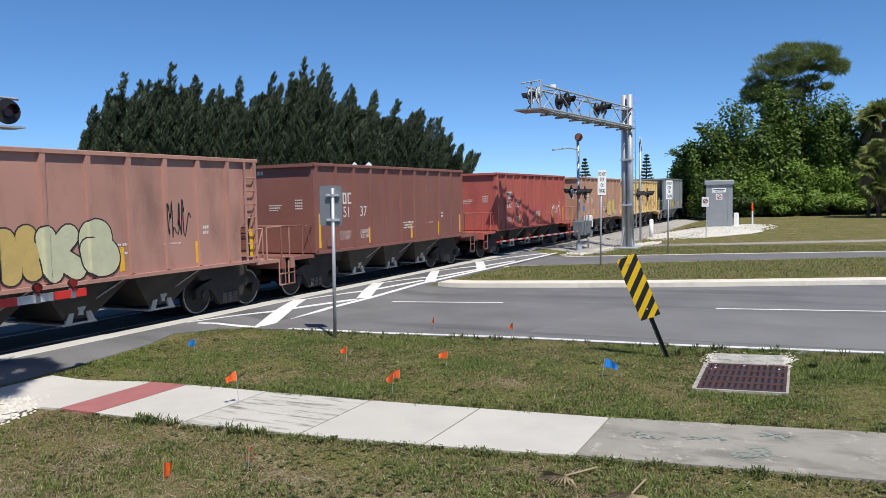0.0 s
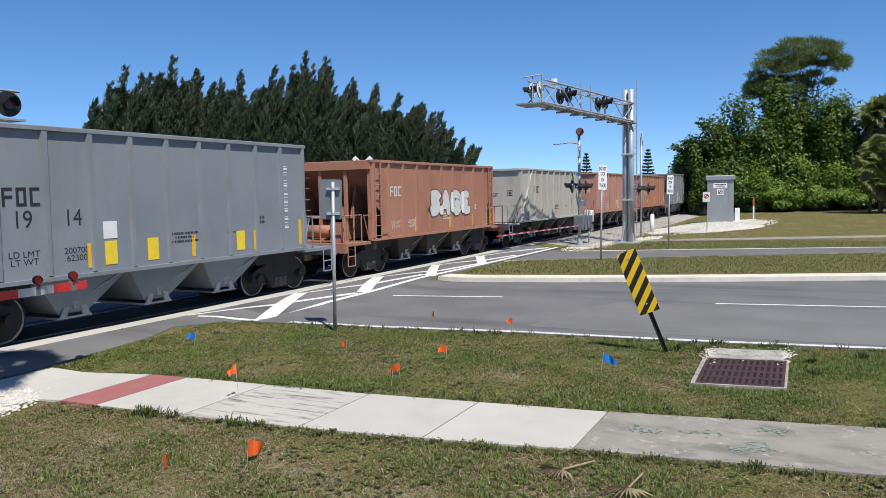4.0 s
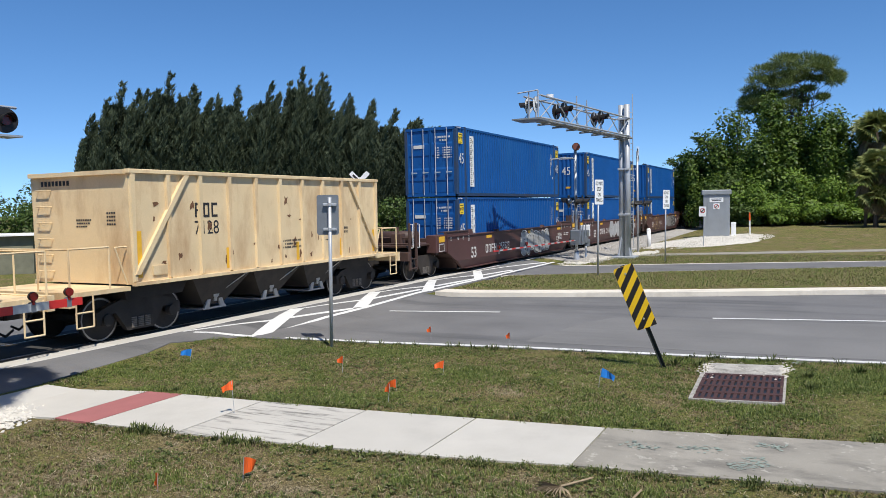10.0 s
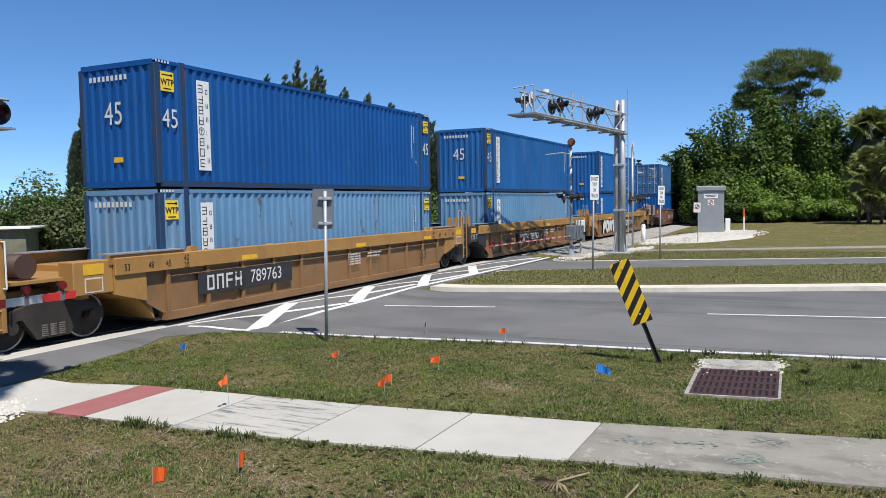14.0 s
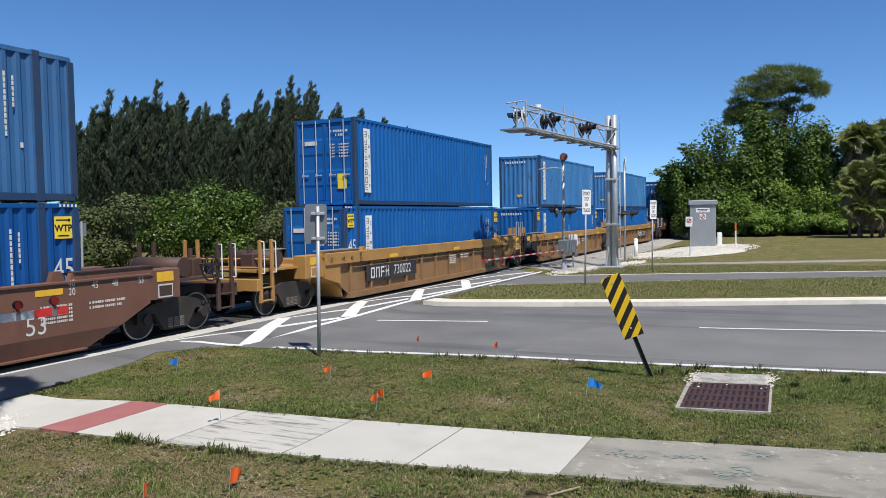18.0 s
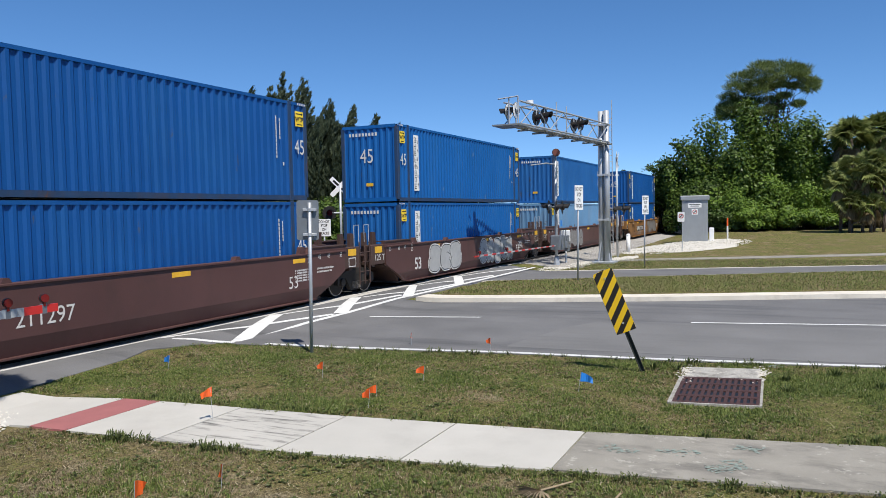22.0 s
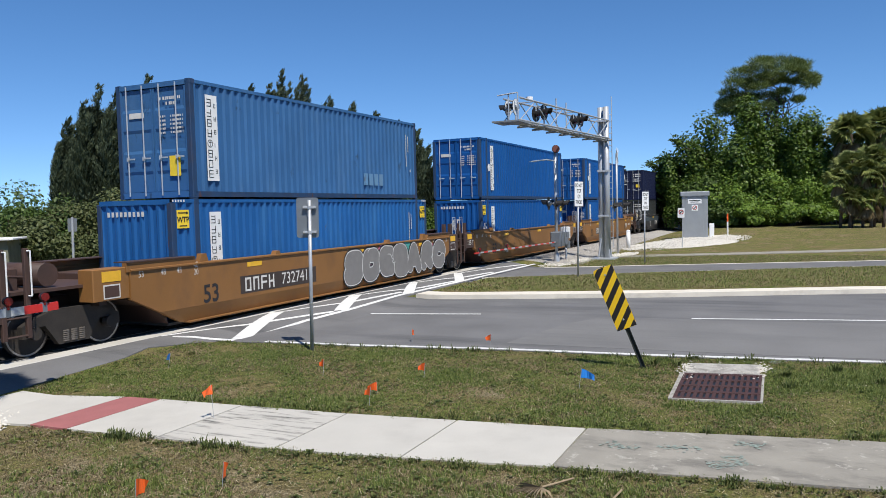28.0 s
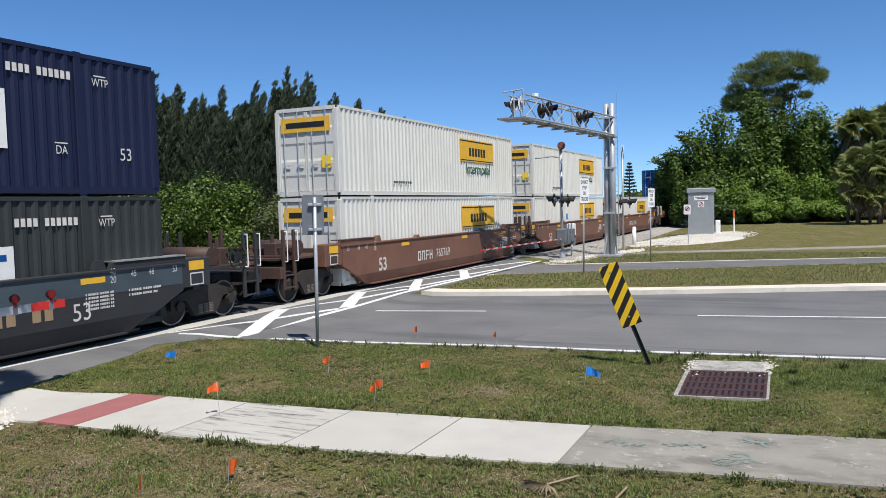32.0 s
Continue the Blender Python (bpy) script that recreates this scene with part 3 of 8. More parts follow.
# utility paint marks on the slab and the road edge, and dead fronds in the grass
TEAL = mat("faded teal utility paint", (0.24, 0.29, 0.252), 0.8, 0, 0.2, 8, 50, 0.1, dirt=(0.25, 0.236, 0.205), dirt_amt=1.0, dirt_scale=7)
for x, y, ln, turn, z in ((9.05, 1.9, 0.42, 75, 0.0285), (9.2, 1.25, 0.5, 100, 0.0285), (8.95, 0.6, 0.34, 20, 0.0285), (8.75, 0.75, 0.26, 110, 0.0285), (9.6, 0.5, 0.3, 80, 0.0285),
                          (14.95, 1.4, 0.6, 95, 0.014), (15.05, 0.9, 0.4, 70, 0.014), (14.9, 0.3, 0.3, 120, 0.014)):
    b = B()
    rnd = random.Random(int(x * 100 + y * 10))
    for speck in range(70):
        f, k, q = rnd.uniform(-0.5, 0.5) * ln, rnd.gauss(0, 0.06), rnd.uniform(0.008, 0.028)
        n = len(b.v)
        b.v += [(f + q * math.cos(a) * rnd.uniform(0.6, 1.4), k + q * math.sin(a) * rnd.uniform(0.5, 1.1), 0.00006 * speck) for a in (0, 1.2, 2.5, 3.8, 5.0)]
        b.f.append((n, n + 1, n + 2, n + 3, n + 4))
    tagged(part("paint_mark", b, TEAL, at=pose(x, y, gz(x, y) + z, 0, 0, turn)), "faded teal sprayed utility mark", "paint mark", kind="stuff")
FROND = mat("dead frond straw", (0.30, 0.23, 0.14), 0.85, 0, 0.25, 12)
for x, y, turn in ((7.45, 2.3, 150), (7.25, 1.62, 175)):
    fd = thing("dead_frond", "dry brown palm frond lying in the grass", "palm frond", pose(x, y, gz(x, y) + 0.02, 0, 0, turn), group="fallen fronds")
    part("stalk", B().cyl((-0.35, 0, 0.02), (0.1, 0, 0.03), 0.012, 6), FROND, fd)
    for k in range(13):
        a = radians(-70 + 140 * k / 12)
        rnd = random.Random(k + int(x * 10))
        l = rnd.uniform(0.22, 0.36)
        part("leaflet", B().add([(0.1, 0, 0.03), (0.1 + l * 0.5 * math.cos(a) - 0.012 * math.sin(a), l * 0.5 * math.sin(a) + 0.012 * math.cos(a), 0.05), (0.1 + l * math.cos(a), l * math.sin(a), rnd.uniform(0.0, 0.03)),
                                 (0.1 + l * 0.5 * math.cos(a) + 0.012 * math.sin(a), l * 0.5 * math.sin(a) - 0.012 * math.cos(a), 0.04)], [(0, 1, 2), (0, 2, 3), (0, 3, 1), (1, 3, 2)]), FROND, fd)

# loose ballast stones on the shoulder
rnd = random.Random(12)
b = B()
for _ in range(9000):
    x, d = 37.4 + 28 * rnd.random() ** 1.5, rnd.uniform(1.35, 4.9)
    q = rnd.uniform(0.025, 0.06)
    z = 0.06 - 0.19 * max(0, d - 2.1) / 2.6
    k = len(b.v)
    b.v += [(x + q * rnd.uniform(0.5, 1.1) * i, TRACK - d + q * rnd.uniform(0.5, 1.1) * j, z + w * q) for i, j, w in ((1, 0, 0), (-0.5, 0.9, 0), (-0.5, -0.9, 0), (0, 0, 0.9))]
    b.f += [(k, k + 1, k + 3), (k + 1, k + 2, k + 3), (k + 2, k, k + 3)]
tagged(part("ballast_stones", b, BALLAST), "loose grey limestone ballast stones", "ballast", kind="stuff")

# ---- containers ----
C_BLUE = mat("royal blue container paint", (0.004, 0.072, 0.262), 0.5, 0, 0.12, 0.5, 30, 0.05, 0.3, dirt=(0.012, 0.098, 0.285), dirt_amt=0.6, dirt_scale=0.9, streak=0.9, spots=((0.06, 0.075, 0.11), 2.6, 0.655, 0.35))
C_SKY = mat("bright blue container paint", (0.005, 0.098, 0.325), 0.5, 0, 0.12, 0.5, 30, 0.05, 0.3, dirt=(0.02, 0.13, 0.36), dirt_amt=0.6, dirt_scale=0.9, streak=0.9, spots=((0.10, 0.16, 0.26), 2.6, 0.66, 0.3))
C_MID = mat("dulled blue container paint", (0.012, 0.098, 0.295), 0.55, 0, 0.14, 0.6, 30, 0.05, 0.3, dirt=(0.04, 0.16, 0.36), dirt_amt=0.6, dirt_scale=0.9, streak=0.9, spots=((0.07, 0.07, 0.08), 2.4, 0.645, 0.35))
C_DULL = mat("chalked grey blue paint", (0.034, 0.118, 0.272), 0.65, 0, 0.16, 0.7, 30, 0.08, 0.3, dirt=(0.07, 0.16, 0.30), dirt_amt=0.7, dirt_scale=0.8, streak=0.9, spots=((0.02, 0.05, 0.10), 2.2, 0.635, 0.5))
C_FADE = mat("faded chalky blue paint", (0.036, 0.158, 0.365), 0.65, 0, 0.16, 0.7, 30, 0.08, 0.3, dirt=(0.085, 0.225, 0.41), dirt_amt=0.7, dirt_scale=0.8, streak=0.9, spots=((0.05, 0.07, 0.07), 2.3, 0.625, 0.45))
C_LIGHT = mat("sun-bleached light blue paint", (0.115, 0.245, 0.40), 0.7, 0, 0.14, 0.7, 30, 0.08, 0.3, dirt=(0.16, 0.24, 0.33), dirt_amt=0.7, dirt_scale=0.8, streak=0.9, spots=((0.09, 0.075, 0.06), 2.3, 0.625, 0.4))
C_NAVY = mat("navy container paint", (0.011, 0.015, 0.044), 0.45, 0, 0.12, 0.6, 30, 0.05, 0.3, spots=((0.05, 0.05, 0.07), 2.6, 0.67, 0.3))
C_COAL = mat("charcoal container paint", (0.034, 0.038, 0.038), 0.5, 0, 0.12, 0.6, 30, 0.05, 0.3, spots=((0.07, 0.07, 0.07), 2.6, 0.67, 0.3))
C_WHITE = mat("white container paint", (0.62, 0.61, 0.56), 0.5, 0, 0.06, 0.6, 30, 0.05, dirt=(0.42, 0.38, 0.30), dirt_amt=0.35, dirt_scale=0.8, streak=0.9)
C_POST = mat("rusty dark blue post and rail-shade paint", (0.012, 0.042, 0.105), 0.65, 0, 0.2, 2, 30, 0.1, dirt=(0.055, 0.04, 0.04), dirt_amt=0.5, dirt_scale=2.5, streak=0.6, spots=((0.10, 0.04, 0.02), 3, 0.62, 0.3))
ROD = mat("zinc locking rod", (0.52, 0.54, 0.56), 0.4, 0.4, 0.12, 4)
CH, CW = 2.896, 2.438


def corrugate(b, a0, a1, z0, z1, put, pitch=0.278, deep=0.046):
    """A folded sheet from a0 to a1; put(a, depth, z) gives the place."""
    n = max(2, int((a1 - a0) / pitch))
    p = (a1 - a0) / n
    prof = []
    for i in range(n):
        s = a0 + i * p
        prof += [(s, 0), (s + p * 0.27, 0), (s + p * 0.47, deep), (s + p * 0.80, deep)]
    prof.append((a1, 0))
    k = len(b.v)
    for a, d in prof:
        b.v += [put(a, d, z0), put(a, d, z1)]
    b.f += [(k + 2 * i, k + 2 * i + 2, k + 2 * i + 3, k + 2 * i + 1) for i in range(len(prof) - 1)]
    return b


def container(L, paint, door, post=None, post_mat=None, name="shipping_container", label="", marks="sea", num=""):
    """A high-cube box: origin under its middle; the front end faces -x, the shown side -y."""
    c = thing(name, label, "container", group="containers on the train")
    h, w = L / 2, CW / 2
    pm = post_mat or C_POST
    for s, nm in ((-1, "near"), (1, "far")):
        part("side_panel", lambda: corrugate(B(), -h + 0.14, h - 0.14, 0.15, CH - 0.10, lambda a, d, z: (a, s * (w - 0.006 - d), z)), paint, c, key=("side", L, s))
        part("top_rail", lambda: B().box(-h + 0.10, h - 0.10, s * w if s < 0 else w - 0.06, s * w + 0.06 if s < 0 else w, CH - 0.105, CH - 0.02), paint, c, key=("trail", L, s))
        # on blue boxes the dark post paint puts the recess shade into this rail
        part("bottom_rail", lambda: B().box(-h + 0.10, h - 0.10, s * w if s < 0 else w - 0.08, s * w + 0.08 if s < 0 else w, 0.02, 0.155), pm, c, key=("brail", L, s))
    part("roof", lambda: corrugate(B(), -h + 0.1, h - 0.1, -w + 0.05, w - 0.05, lambda a, d, z: (a, z, CH - 0.03 - d * 0.5)), paint, c, key=("roof", L))
    part("floor", lambda: B().box(-h + 0.1, h - 0.1, -w + 0.06, w - 0.06, 0.06, 0.14), BLACK, c, key=("floor", L))
    ends = [-h, h - 0.16]
    for x in ends:
        for y in (-w, w - 0.15):
            part("corner_post", lambda: B().chamfer(0, 0.16, 0, 0.15, 0.10, CH - 0.10, 0.015), pm, c, key="cpost", at=pose(x, y, 0))
    locks = [-h, h - 0.178] if post is None else [-post, post - 0.178]
    if post is not None:
        for x in locks:
            for y in (-w - 0.004, w - 0.116):
                part("stacking_post", lambda: B().chamfer(0, 0.178, 0, 0.12, 0.10, CH - 0.10, 0.015), pm, c, key="spost", at=pose(x, y, 0))
    for x in locks:
        for y in (-w - 0.006, w - 0.156):
            for z in (0, CH - 0.118):
                part("corner_casting", lambda: B().chamfer(0, 0.178, 0, 0.162, 0, 0.118, 0.012), pm, c, key="cast", at=pose(x, y, z))
    for x, front in ((-h, True), (h, False)):
        sg = 1 if front else -1
        part("end_header", lambda: B().box(0, 0.06, -w + 0.1, w - 0.1, CH - 0.14, CH - 0.02), paint, c, key="ehead", at=pose(x + (0 if front else -0.06), 0, 0))
        part("end_sill", lambda: B().box(0, 0.06, -w + 0.1, w - 0.1, 0.02, 0.17), paint, c, key="esill", at=pose(x + (0 if front else -0.06), 0, 0))
        if front and door:
            for s in (-1, 1):
                y0, y1 = (-w + 0.14, -0.012) if s < 0 else (0.012, w - 0.14)

                def leaf():
                    b = B()
                    zs = [0.18, 0.62, 0.70, 1.14, 1.22, 1.66, 1.74, 2.18, 2.26, 2.74]
                    xs = [0.045, 0.045, 0.02, 0.02, 0.045, 0.045, 0.02, 0.02, 0.045, 0.045]
                    for (za, xa), (zb, xb) in zip(zip(zs, xs), zip(zs[1:], xs[1:])):
                        n = len(b.v)
                        b.v += [(xa, y0, za), (xa, y1, za), (xb, y1, zb), (xb, y0, zb)]
                        b.f.append((n, n + 1, n + 2, n + 3))
                    b.box(0.01, 0.06, y0, y0 + 0.05, 0.18, 2.74)
                    b.box(0.01, 0.06, y1 - 0.05, y1, 0.18, 2.74)
                    return b
                d = part("door", leaf, paint, c, key=("leaf", s), at=pose(-h, 0, 0))
                for q in (0.28, 0.78):
                    y = y0 + (y1 - y0) * q
                    part("locking_rod", lambda: B().cyl((0, 0, 0.08), (0, 0, CH - 0.06), 0.018, 8), ROD, d, key="rod", at=pose(-0.02, y, 0))
                    part("handle", lambda: B().box(-0.03, 0.0, -0.22, 0.02, 1.0, 1.035).box(-0.035, 0.01, -0.03, 0.03, 0.97, 1.07), ROD, d, key="hand", at=pose(-0.02, y, 0))
        else:
            part("end_wall", lambda: corrugate(B(), -w + 0.13, w - 0.13, 0.16, CH - 0.13, lambda a, d, z: ((0.01 + d) * sg, a, z), 0.25, 0.04), paint, c, key=("ewall", sg), at=pose(x, 0, 0))
    y = -w - 0.010
    p0 = -(post or h)
    if marks in ("sea", "plain"):
        part("logo_panel", lambda: B().box(0, 0.42, -0.002, 0.002, 0.42, 2.56), WHITE, c, "tall white logo panel with dark glyph strokes", key="logo", at=pose(p0 + 0.52, y, 0))

        def glyphs():
            b = B()
            for k, pick in enumerate((0b10111, 0b10110, 0b11111, 0b11110, 0, 0b11111, 0b11101, 0b01111)):
                z = 2.46 - k * 0.253
                stroke_glyph(b, 0.05, z - 0.19, 0.15, 0.19, pick, 0.020, -0.006)
                if k == 4:
                    for q in range(16):
                        a0, a1 = 2 * math.pi * q / 16, 2 * math.pi * (q + 1) / 16
                        n = len(b.v)
                        b.v += [(0.125 + r * math.cos(a), -0.006, z - 0.095 + r * math.sin(a)) for r, a in ((0.098, a0), (0.098, a1), (0.080, a1), (0.080, a0))]
                        b.f.append((n, n + 1, n + 2, n + 3))
                    b.box(0.116, 0.134, -0.006, -0.003, z - 0.16, z - 0.03).box(0.075, 0.175, -0.006, -0.003, z - 0.075, z - 0.06)
                if k < 6:
                    stroke_glyph(b, 0.29, 2.36 - k * 0.33 - 0.11, 0.07, 0.11, (0b11101, 0b11110, 0b11111, 0b01000, 0b11010, 0b10111)[k], 0.014, -0.006)
            return b
        part("logo_glyph", glyphs, BLACK, c, key="glyph", at=pose(p0 + 0.52, y, 0))
        part("id_mark", lambda: bars([(0, 0.045, 1.2 + 0.11 * k, 1.29 + 0.11 * k) for k in range(11)] + [(0.17, 0.21, 1.75 + 0.1 * k, 1.83 + 0.1 * k) for k in range(6)] + [(0.30, 0.36, 1.0, 1.1)]),
             MARKW, c, "column of unreadable white marks", key="idm", at=pose(h - (1.55 if post else 0.9), y, 0))
        if door:
            part("door_mark", lambda: B().box(-0.78, -0.28, -0.002, 0.001, 2.03, 2.17).add(*(lambda q: (q.v, q.f))(fine_print([(0.25, 0.92, 2.43, 0.075), (0.45, 0.75, 2.30, 0.075)] + [(0.25, 0.42, 2.0 - 0.10 * k, 0.05) for k in range(5)] + [(0.58, 0.98, 2.0 - 0.10 * k, 0.05) for k in range(5)]))),
                 MARKW, c, "white stencilled marks", key="dmk", at=pose(-h - 0.002, 0, 0) @ pose(0, 0, 0, 0, 0, -90))
            if not post:
                part("caution_label", lambda: B().box(-0.004, 0, -0.85, -0.5, 0.55, 1.05), CAUT, c, "yellow caution label", key="ylab", at=pose(-h + 0.004, 0, 0))
        else:
            part("end_mark", lambda: bars([(0.05, 0.35, 0.60, 0.72)]), YELLOW, c, "small yellow label", key="emk", at=pose(-h + 0.003, 0.2, 0) @ pose(0, 0, 0, 0, 0, -90))
            part("end_id", lambda: bars([(-0.85 + 0.14 * k, -0.77 + 0.14 * k, 2.48, 2.6) for k in range(9)]), MARKW, c, key="eid", at=pose(-h + 0.003, 0, 0) @ pose(0, 0, 0, 0, 0, -90))
        if marks == "plain" and post:
            part("placard", lambda: B().prism([(0.17 * math.cos(radians(60 * k)), 0.19 * math.sin(radians(60 * k))) for k in range(6)], -0.003, 0.001), WHITE, c, "white six-sided placard", key="hexa", at=pose(p0 + 0.32, y, 1.5))
        if post and marks == "sea":
            for x in (-h + 0.16, h - 0.60):
                part("height_label", lambda: bars([(0, 0.40, 2.18, 2.62)]), CAUT, c, "yellow height warning label", key="wtp", at=pose(x, y, 0))
                part("label_mark", lambda: bars([(0.04, 0.36, 2.535, 2.56), (0.31, 0.36, 2.52, 2.575), (0.08, 0.32, 2.225, 2.25)]), BLACK, c, key="wtpb", at=pose(x, y - 0.004, 0))
                lettering("label_word", "WTP", 0.19, BLACK, c, pose(x + 0.20, y - 0.005, 2.38), 0.95, "", 0.006)
    if num:
        lettering("number", num, 0.62, MARKW, c, pose(h - 0.42, y - 0.002, 1.55), 0.8, "large white 45")
        lettering("number", num, 0.62, MARKW, c, pose(-h + 0.42, y - 0.002, 1.55), 0.8, "large white 45")
        if not door:
            lettering("number", num, 0.75, MARKW, c, pose(-h - 0.004, 0.1, 1.7) @ pose(0, 0, 0, 0, 0, -90), 0.8, "large white 45")
    if marks == "dark":
        part("logo_panel", lambda: bars([(0, 0.85, 0.85, 1.95)]), WHITE, c, "white logo panel", key="dlogo", at=pose(h - 4.55, y, 0))
        for x in (-h + 1.25, -h + 2.55):
            lettering("number", "53", 0.38, MARKW, c, pose(x, y - 0.002, 0.85), 0.9, "white length figures")
        part("logo_arc", lambda: bars([(0.12, 0.26, 1.0, 1.8), (0.12, 0.70, 1.0, 1.12), (0.3, 0.7, 1.68, 1.8)]), C_BLUE, c, key="darc", at=pose(h - 4.55, y - 0.004, 0))
        part("id_mark", lambda: bars([(0.13 * k + (0.12 if k > 3 else 0), 0.09 + 0.13 * k + (0.12 if k > 3 else 0), 2.30, 2.46) for k in range(10)]), MARKW, c, key="did", at=pose(h - 3.65, y, 0))
        part("id_mark", lambda: fine_print([(-1.2, 0.6, 2.46, 0.09)]), MARKW, c, key="did2", at=pose(0.5, y, 0))
        for tx, x, z in (("WTP", h - 1.55, 2.32), ("DA", h - 2.55, 0.88)):
            lettering("lift_word", tx, 0.24, MARKW, c, pose(x, y - 0.002, z), 0.8)
            part("lift_arrow", lambda: bars([(-0.15, 0.15, 0.13, 0.155)]), MARKW, c, key="larr", at=pose(x, y, z))
        lettering("number", "53", 0.38, MARKW, c, pose(h - 0.95, y - 0.002, 0.85), 0.9, "white length figures")
        if door:
            lettering("door_word", "WARNING\nHIGH CUBE", 0.17, MARKW, c, pose(-h - 0.03, 0.62, 1.86) @ pose(0, 0, 0, 0, 0, -90), 1.0)
            part("door_mark", lambda: B().box(-0.90, -0.52, -0.002, 0.001, 2.02, 2.50).add(*(lambda q: (q.v, q.f))(fine_print([(0.28, 0.95, 2.40, 0.12), (0.28, 0.95, 2.22, 0.12)] + [(0.28, 0.95, 2.02 - 0.085 * k, 0.045) for k in range(4)] + [(-0.95, -0.3, 1.48, 0.10), (0.3, 0.9, 0.9, 0.05)]))),
                 MARKW, c, "white door marks", key="ddm", at=pose(-h - 0.03, 0, 0) @ pose(0, 0, 0, 0, 0, -90))
        part("caution_label", lambda: B().box(-0.004, 0, -0.85, -0.5, 1.2, 1.5), CAUT, c, "yellow caution label", key="ylab2", at=pose(-h + 0.004, 0, 0))
    if marks == "white":
        part("logo_panel", lambda: bars([(0, 3.89, 1.50, 2.48)]), YELLOW, c, "yellow company panel", key="wlogo", at=pose(1.51, y, 0))
        part("logo_glyph", lambda: bars([(1.00 + 0.33 * k, 1.23 + 0.33 * k, 1.75, 2.12) for k in range(6)] + [(0.05, 3.84, 2.38, 2.43), (0.05, 3.84, 1.55, 1.59)]), BLACK, c, key="wgly", at=pose(1.51, y - 0.004, 0))
        lettering("service_word", "Intermodal", 0.66, mat("dark green lettering", (0.01, 0.10, 0.06), 0.6), c, pose(3.55, y - 0.002, 1.18), 0.98, "dark green lettering", 0.008)
        part("door_panel", lambda: B().box(-0.004, 0, -0.95, 0.95, 2.08, 2.55), YELLOW, c, "yellow company panel on the doors", key="wdp", at=pose(-h - 0.03, 0, 0))
        part("logo_glyph", lambda: B().box(-0.004, 0, -0.75, 0.75, 2.22, 2.40), BLACK, c, key="wdg", at=pose(-h - 0.036, 0, 0))
        part("caution_label", lambda: B().box(-0.004, 0, -0.95, -0.6, 0.9, 1.3), CAUT, c, "yellow caution label", key="ylab3", at=pose(-h - 0.03, 0, 0))
        part("id_mark", lambda: bars([(0.18 * k, 0.18 * k + 0.12, 0.45, 0.53) for k in range(8)]), BLACK, c, key="wid", at=pose(-h + 3.6, y, 0))
    for x in (-h, h - 0.5):
        part("hazard_mark", lambda: bars([(0.03 + 0.09 * k, 0.075 + 0.09 * k, CH - 0.09, CH - 0.035) for k in range(5)]), MARKW, c, "black and white hazard ticks", key="hazt", at=pose(x, y + 0.001, 0)) if post and marks == "sea" else None
    return c


# ---- wheels and running gear ----
def bogie(parent, x, wheel_r=0.46):
    """A two-axle truck under a car; its side frames, springs and wheels are its parts."""
    RT = 0.105
    bg = part("truck_bolster", lambda: B().chamfer(-0.22, 0.22, -1.05, 1.05, RT + 0.42, RT + 0.68, 0.03).cyl((0, 0, RT + 0.6), (0, 0, RT + 0.95), 0.22, 12), DARK, parent, key="bolster", at=pose(x, 0, 0))
    for s in (-1, 1):
        def frame_poly():
            b = B()
            z = RT
            out = [(-1.16, z + 0.38), (-1.16, z + 0.62), (-0.95, z + 0.72), (-0.42, z + 0.88), (0.42, z + 0.88), (0.95, z + 0.72), (1.16, z + 0.62), (1.16, z + 0.38), (0.98, z + 0.38), (0.92, z + 0.56), (0.66, z + 0.58),
                   (0.36, z + 0.16), (-0.36, z + 0.16), (-0.66, z + 0.58), (-0.92, z + 0.56), (-0.98, z + 0.38)]
            b.prism(out, s * 1.0 - 0.07, s * 1.0 + 0.07)
            b.cyl((-0.9, s * 0.98, z + wheel_r), (-0.9, s * 1.13, z + wheel_r), 0.13, 12).cyl((0.9, s * 0.98, z + wheel_r), (0.9, s * 1.13, z + wheel_r), 0.13, 12)
            return b
        part("side_frame", frame_poly, DARK, bg, key=("sframe", s))

        def coils():
            b = B()
            for k in range(-1, 2):
                for j in range(6):
                    b.disc((k * 0.19, s * 1.03, RT + 0.22 + j * 0.04), (0, 0, 1), 0.085, 0.026, 10)
            return b
        part("spring", coils, mat("dusty spring steel", (0.16, 0.14, 0.12), 0.6, 0.3), bg, key=("springs", s))
    for dx in (-0.9, 0.9):
        for s in (-1, 1):
            def wheel():
                b = B()
                n = 22
                prof = [(0.05, -0.07), (0.17, -0.085), (0.33, -0.03), (wheel_r - 0.07, -0.03), (wheel_r - 0.06, -0.066), (wheel_r, -0.066), (wheel_r + 0.004, 0.035), (wheel_r + 0.028, 0.05), (wheel_r + 0.028, 0.066), (wheel_r - 0.06, 0.066), (0.05, 0.06)]
                for a in range(n):
                    t = 2 * math.pi * a / n
                    b.v += [(r * math.cos(t), -s * -d, r * math.sin(t)) for r, d in prof]
                k = len(prof)
                for a in range(n):
                    c = (a + 1) % n
                    b.f += [(a * k + i, a * k + i + 1, c * k + i + 1, c * k + i) for i in range(k - 1)]
                return b
            w = part("wheel", wheel, DARK, bg, key=("wheel", s, wheel_r), at=pose(dx, s * 0.77, RT + wheel_r), smooth=True)
            part("tyre_face", lambda: ring(wheel_r - 0.035, wheel_r, -0.07 * 1 if s < 0 else 0.07), TREAD, w, "polished steel rim", key=("rim", s, wheel_r))
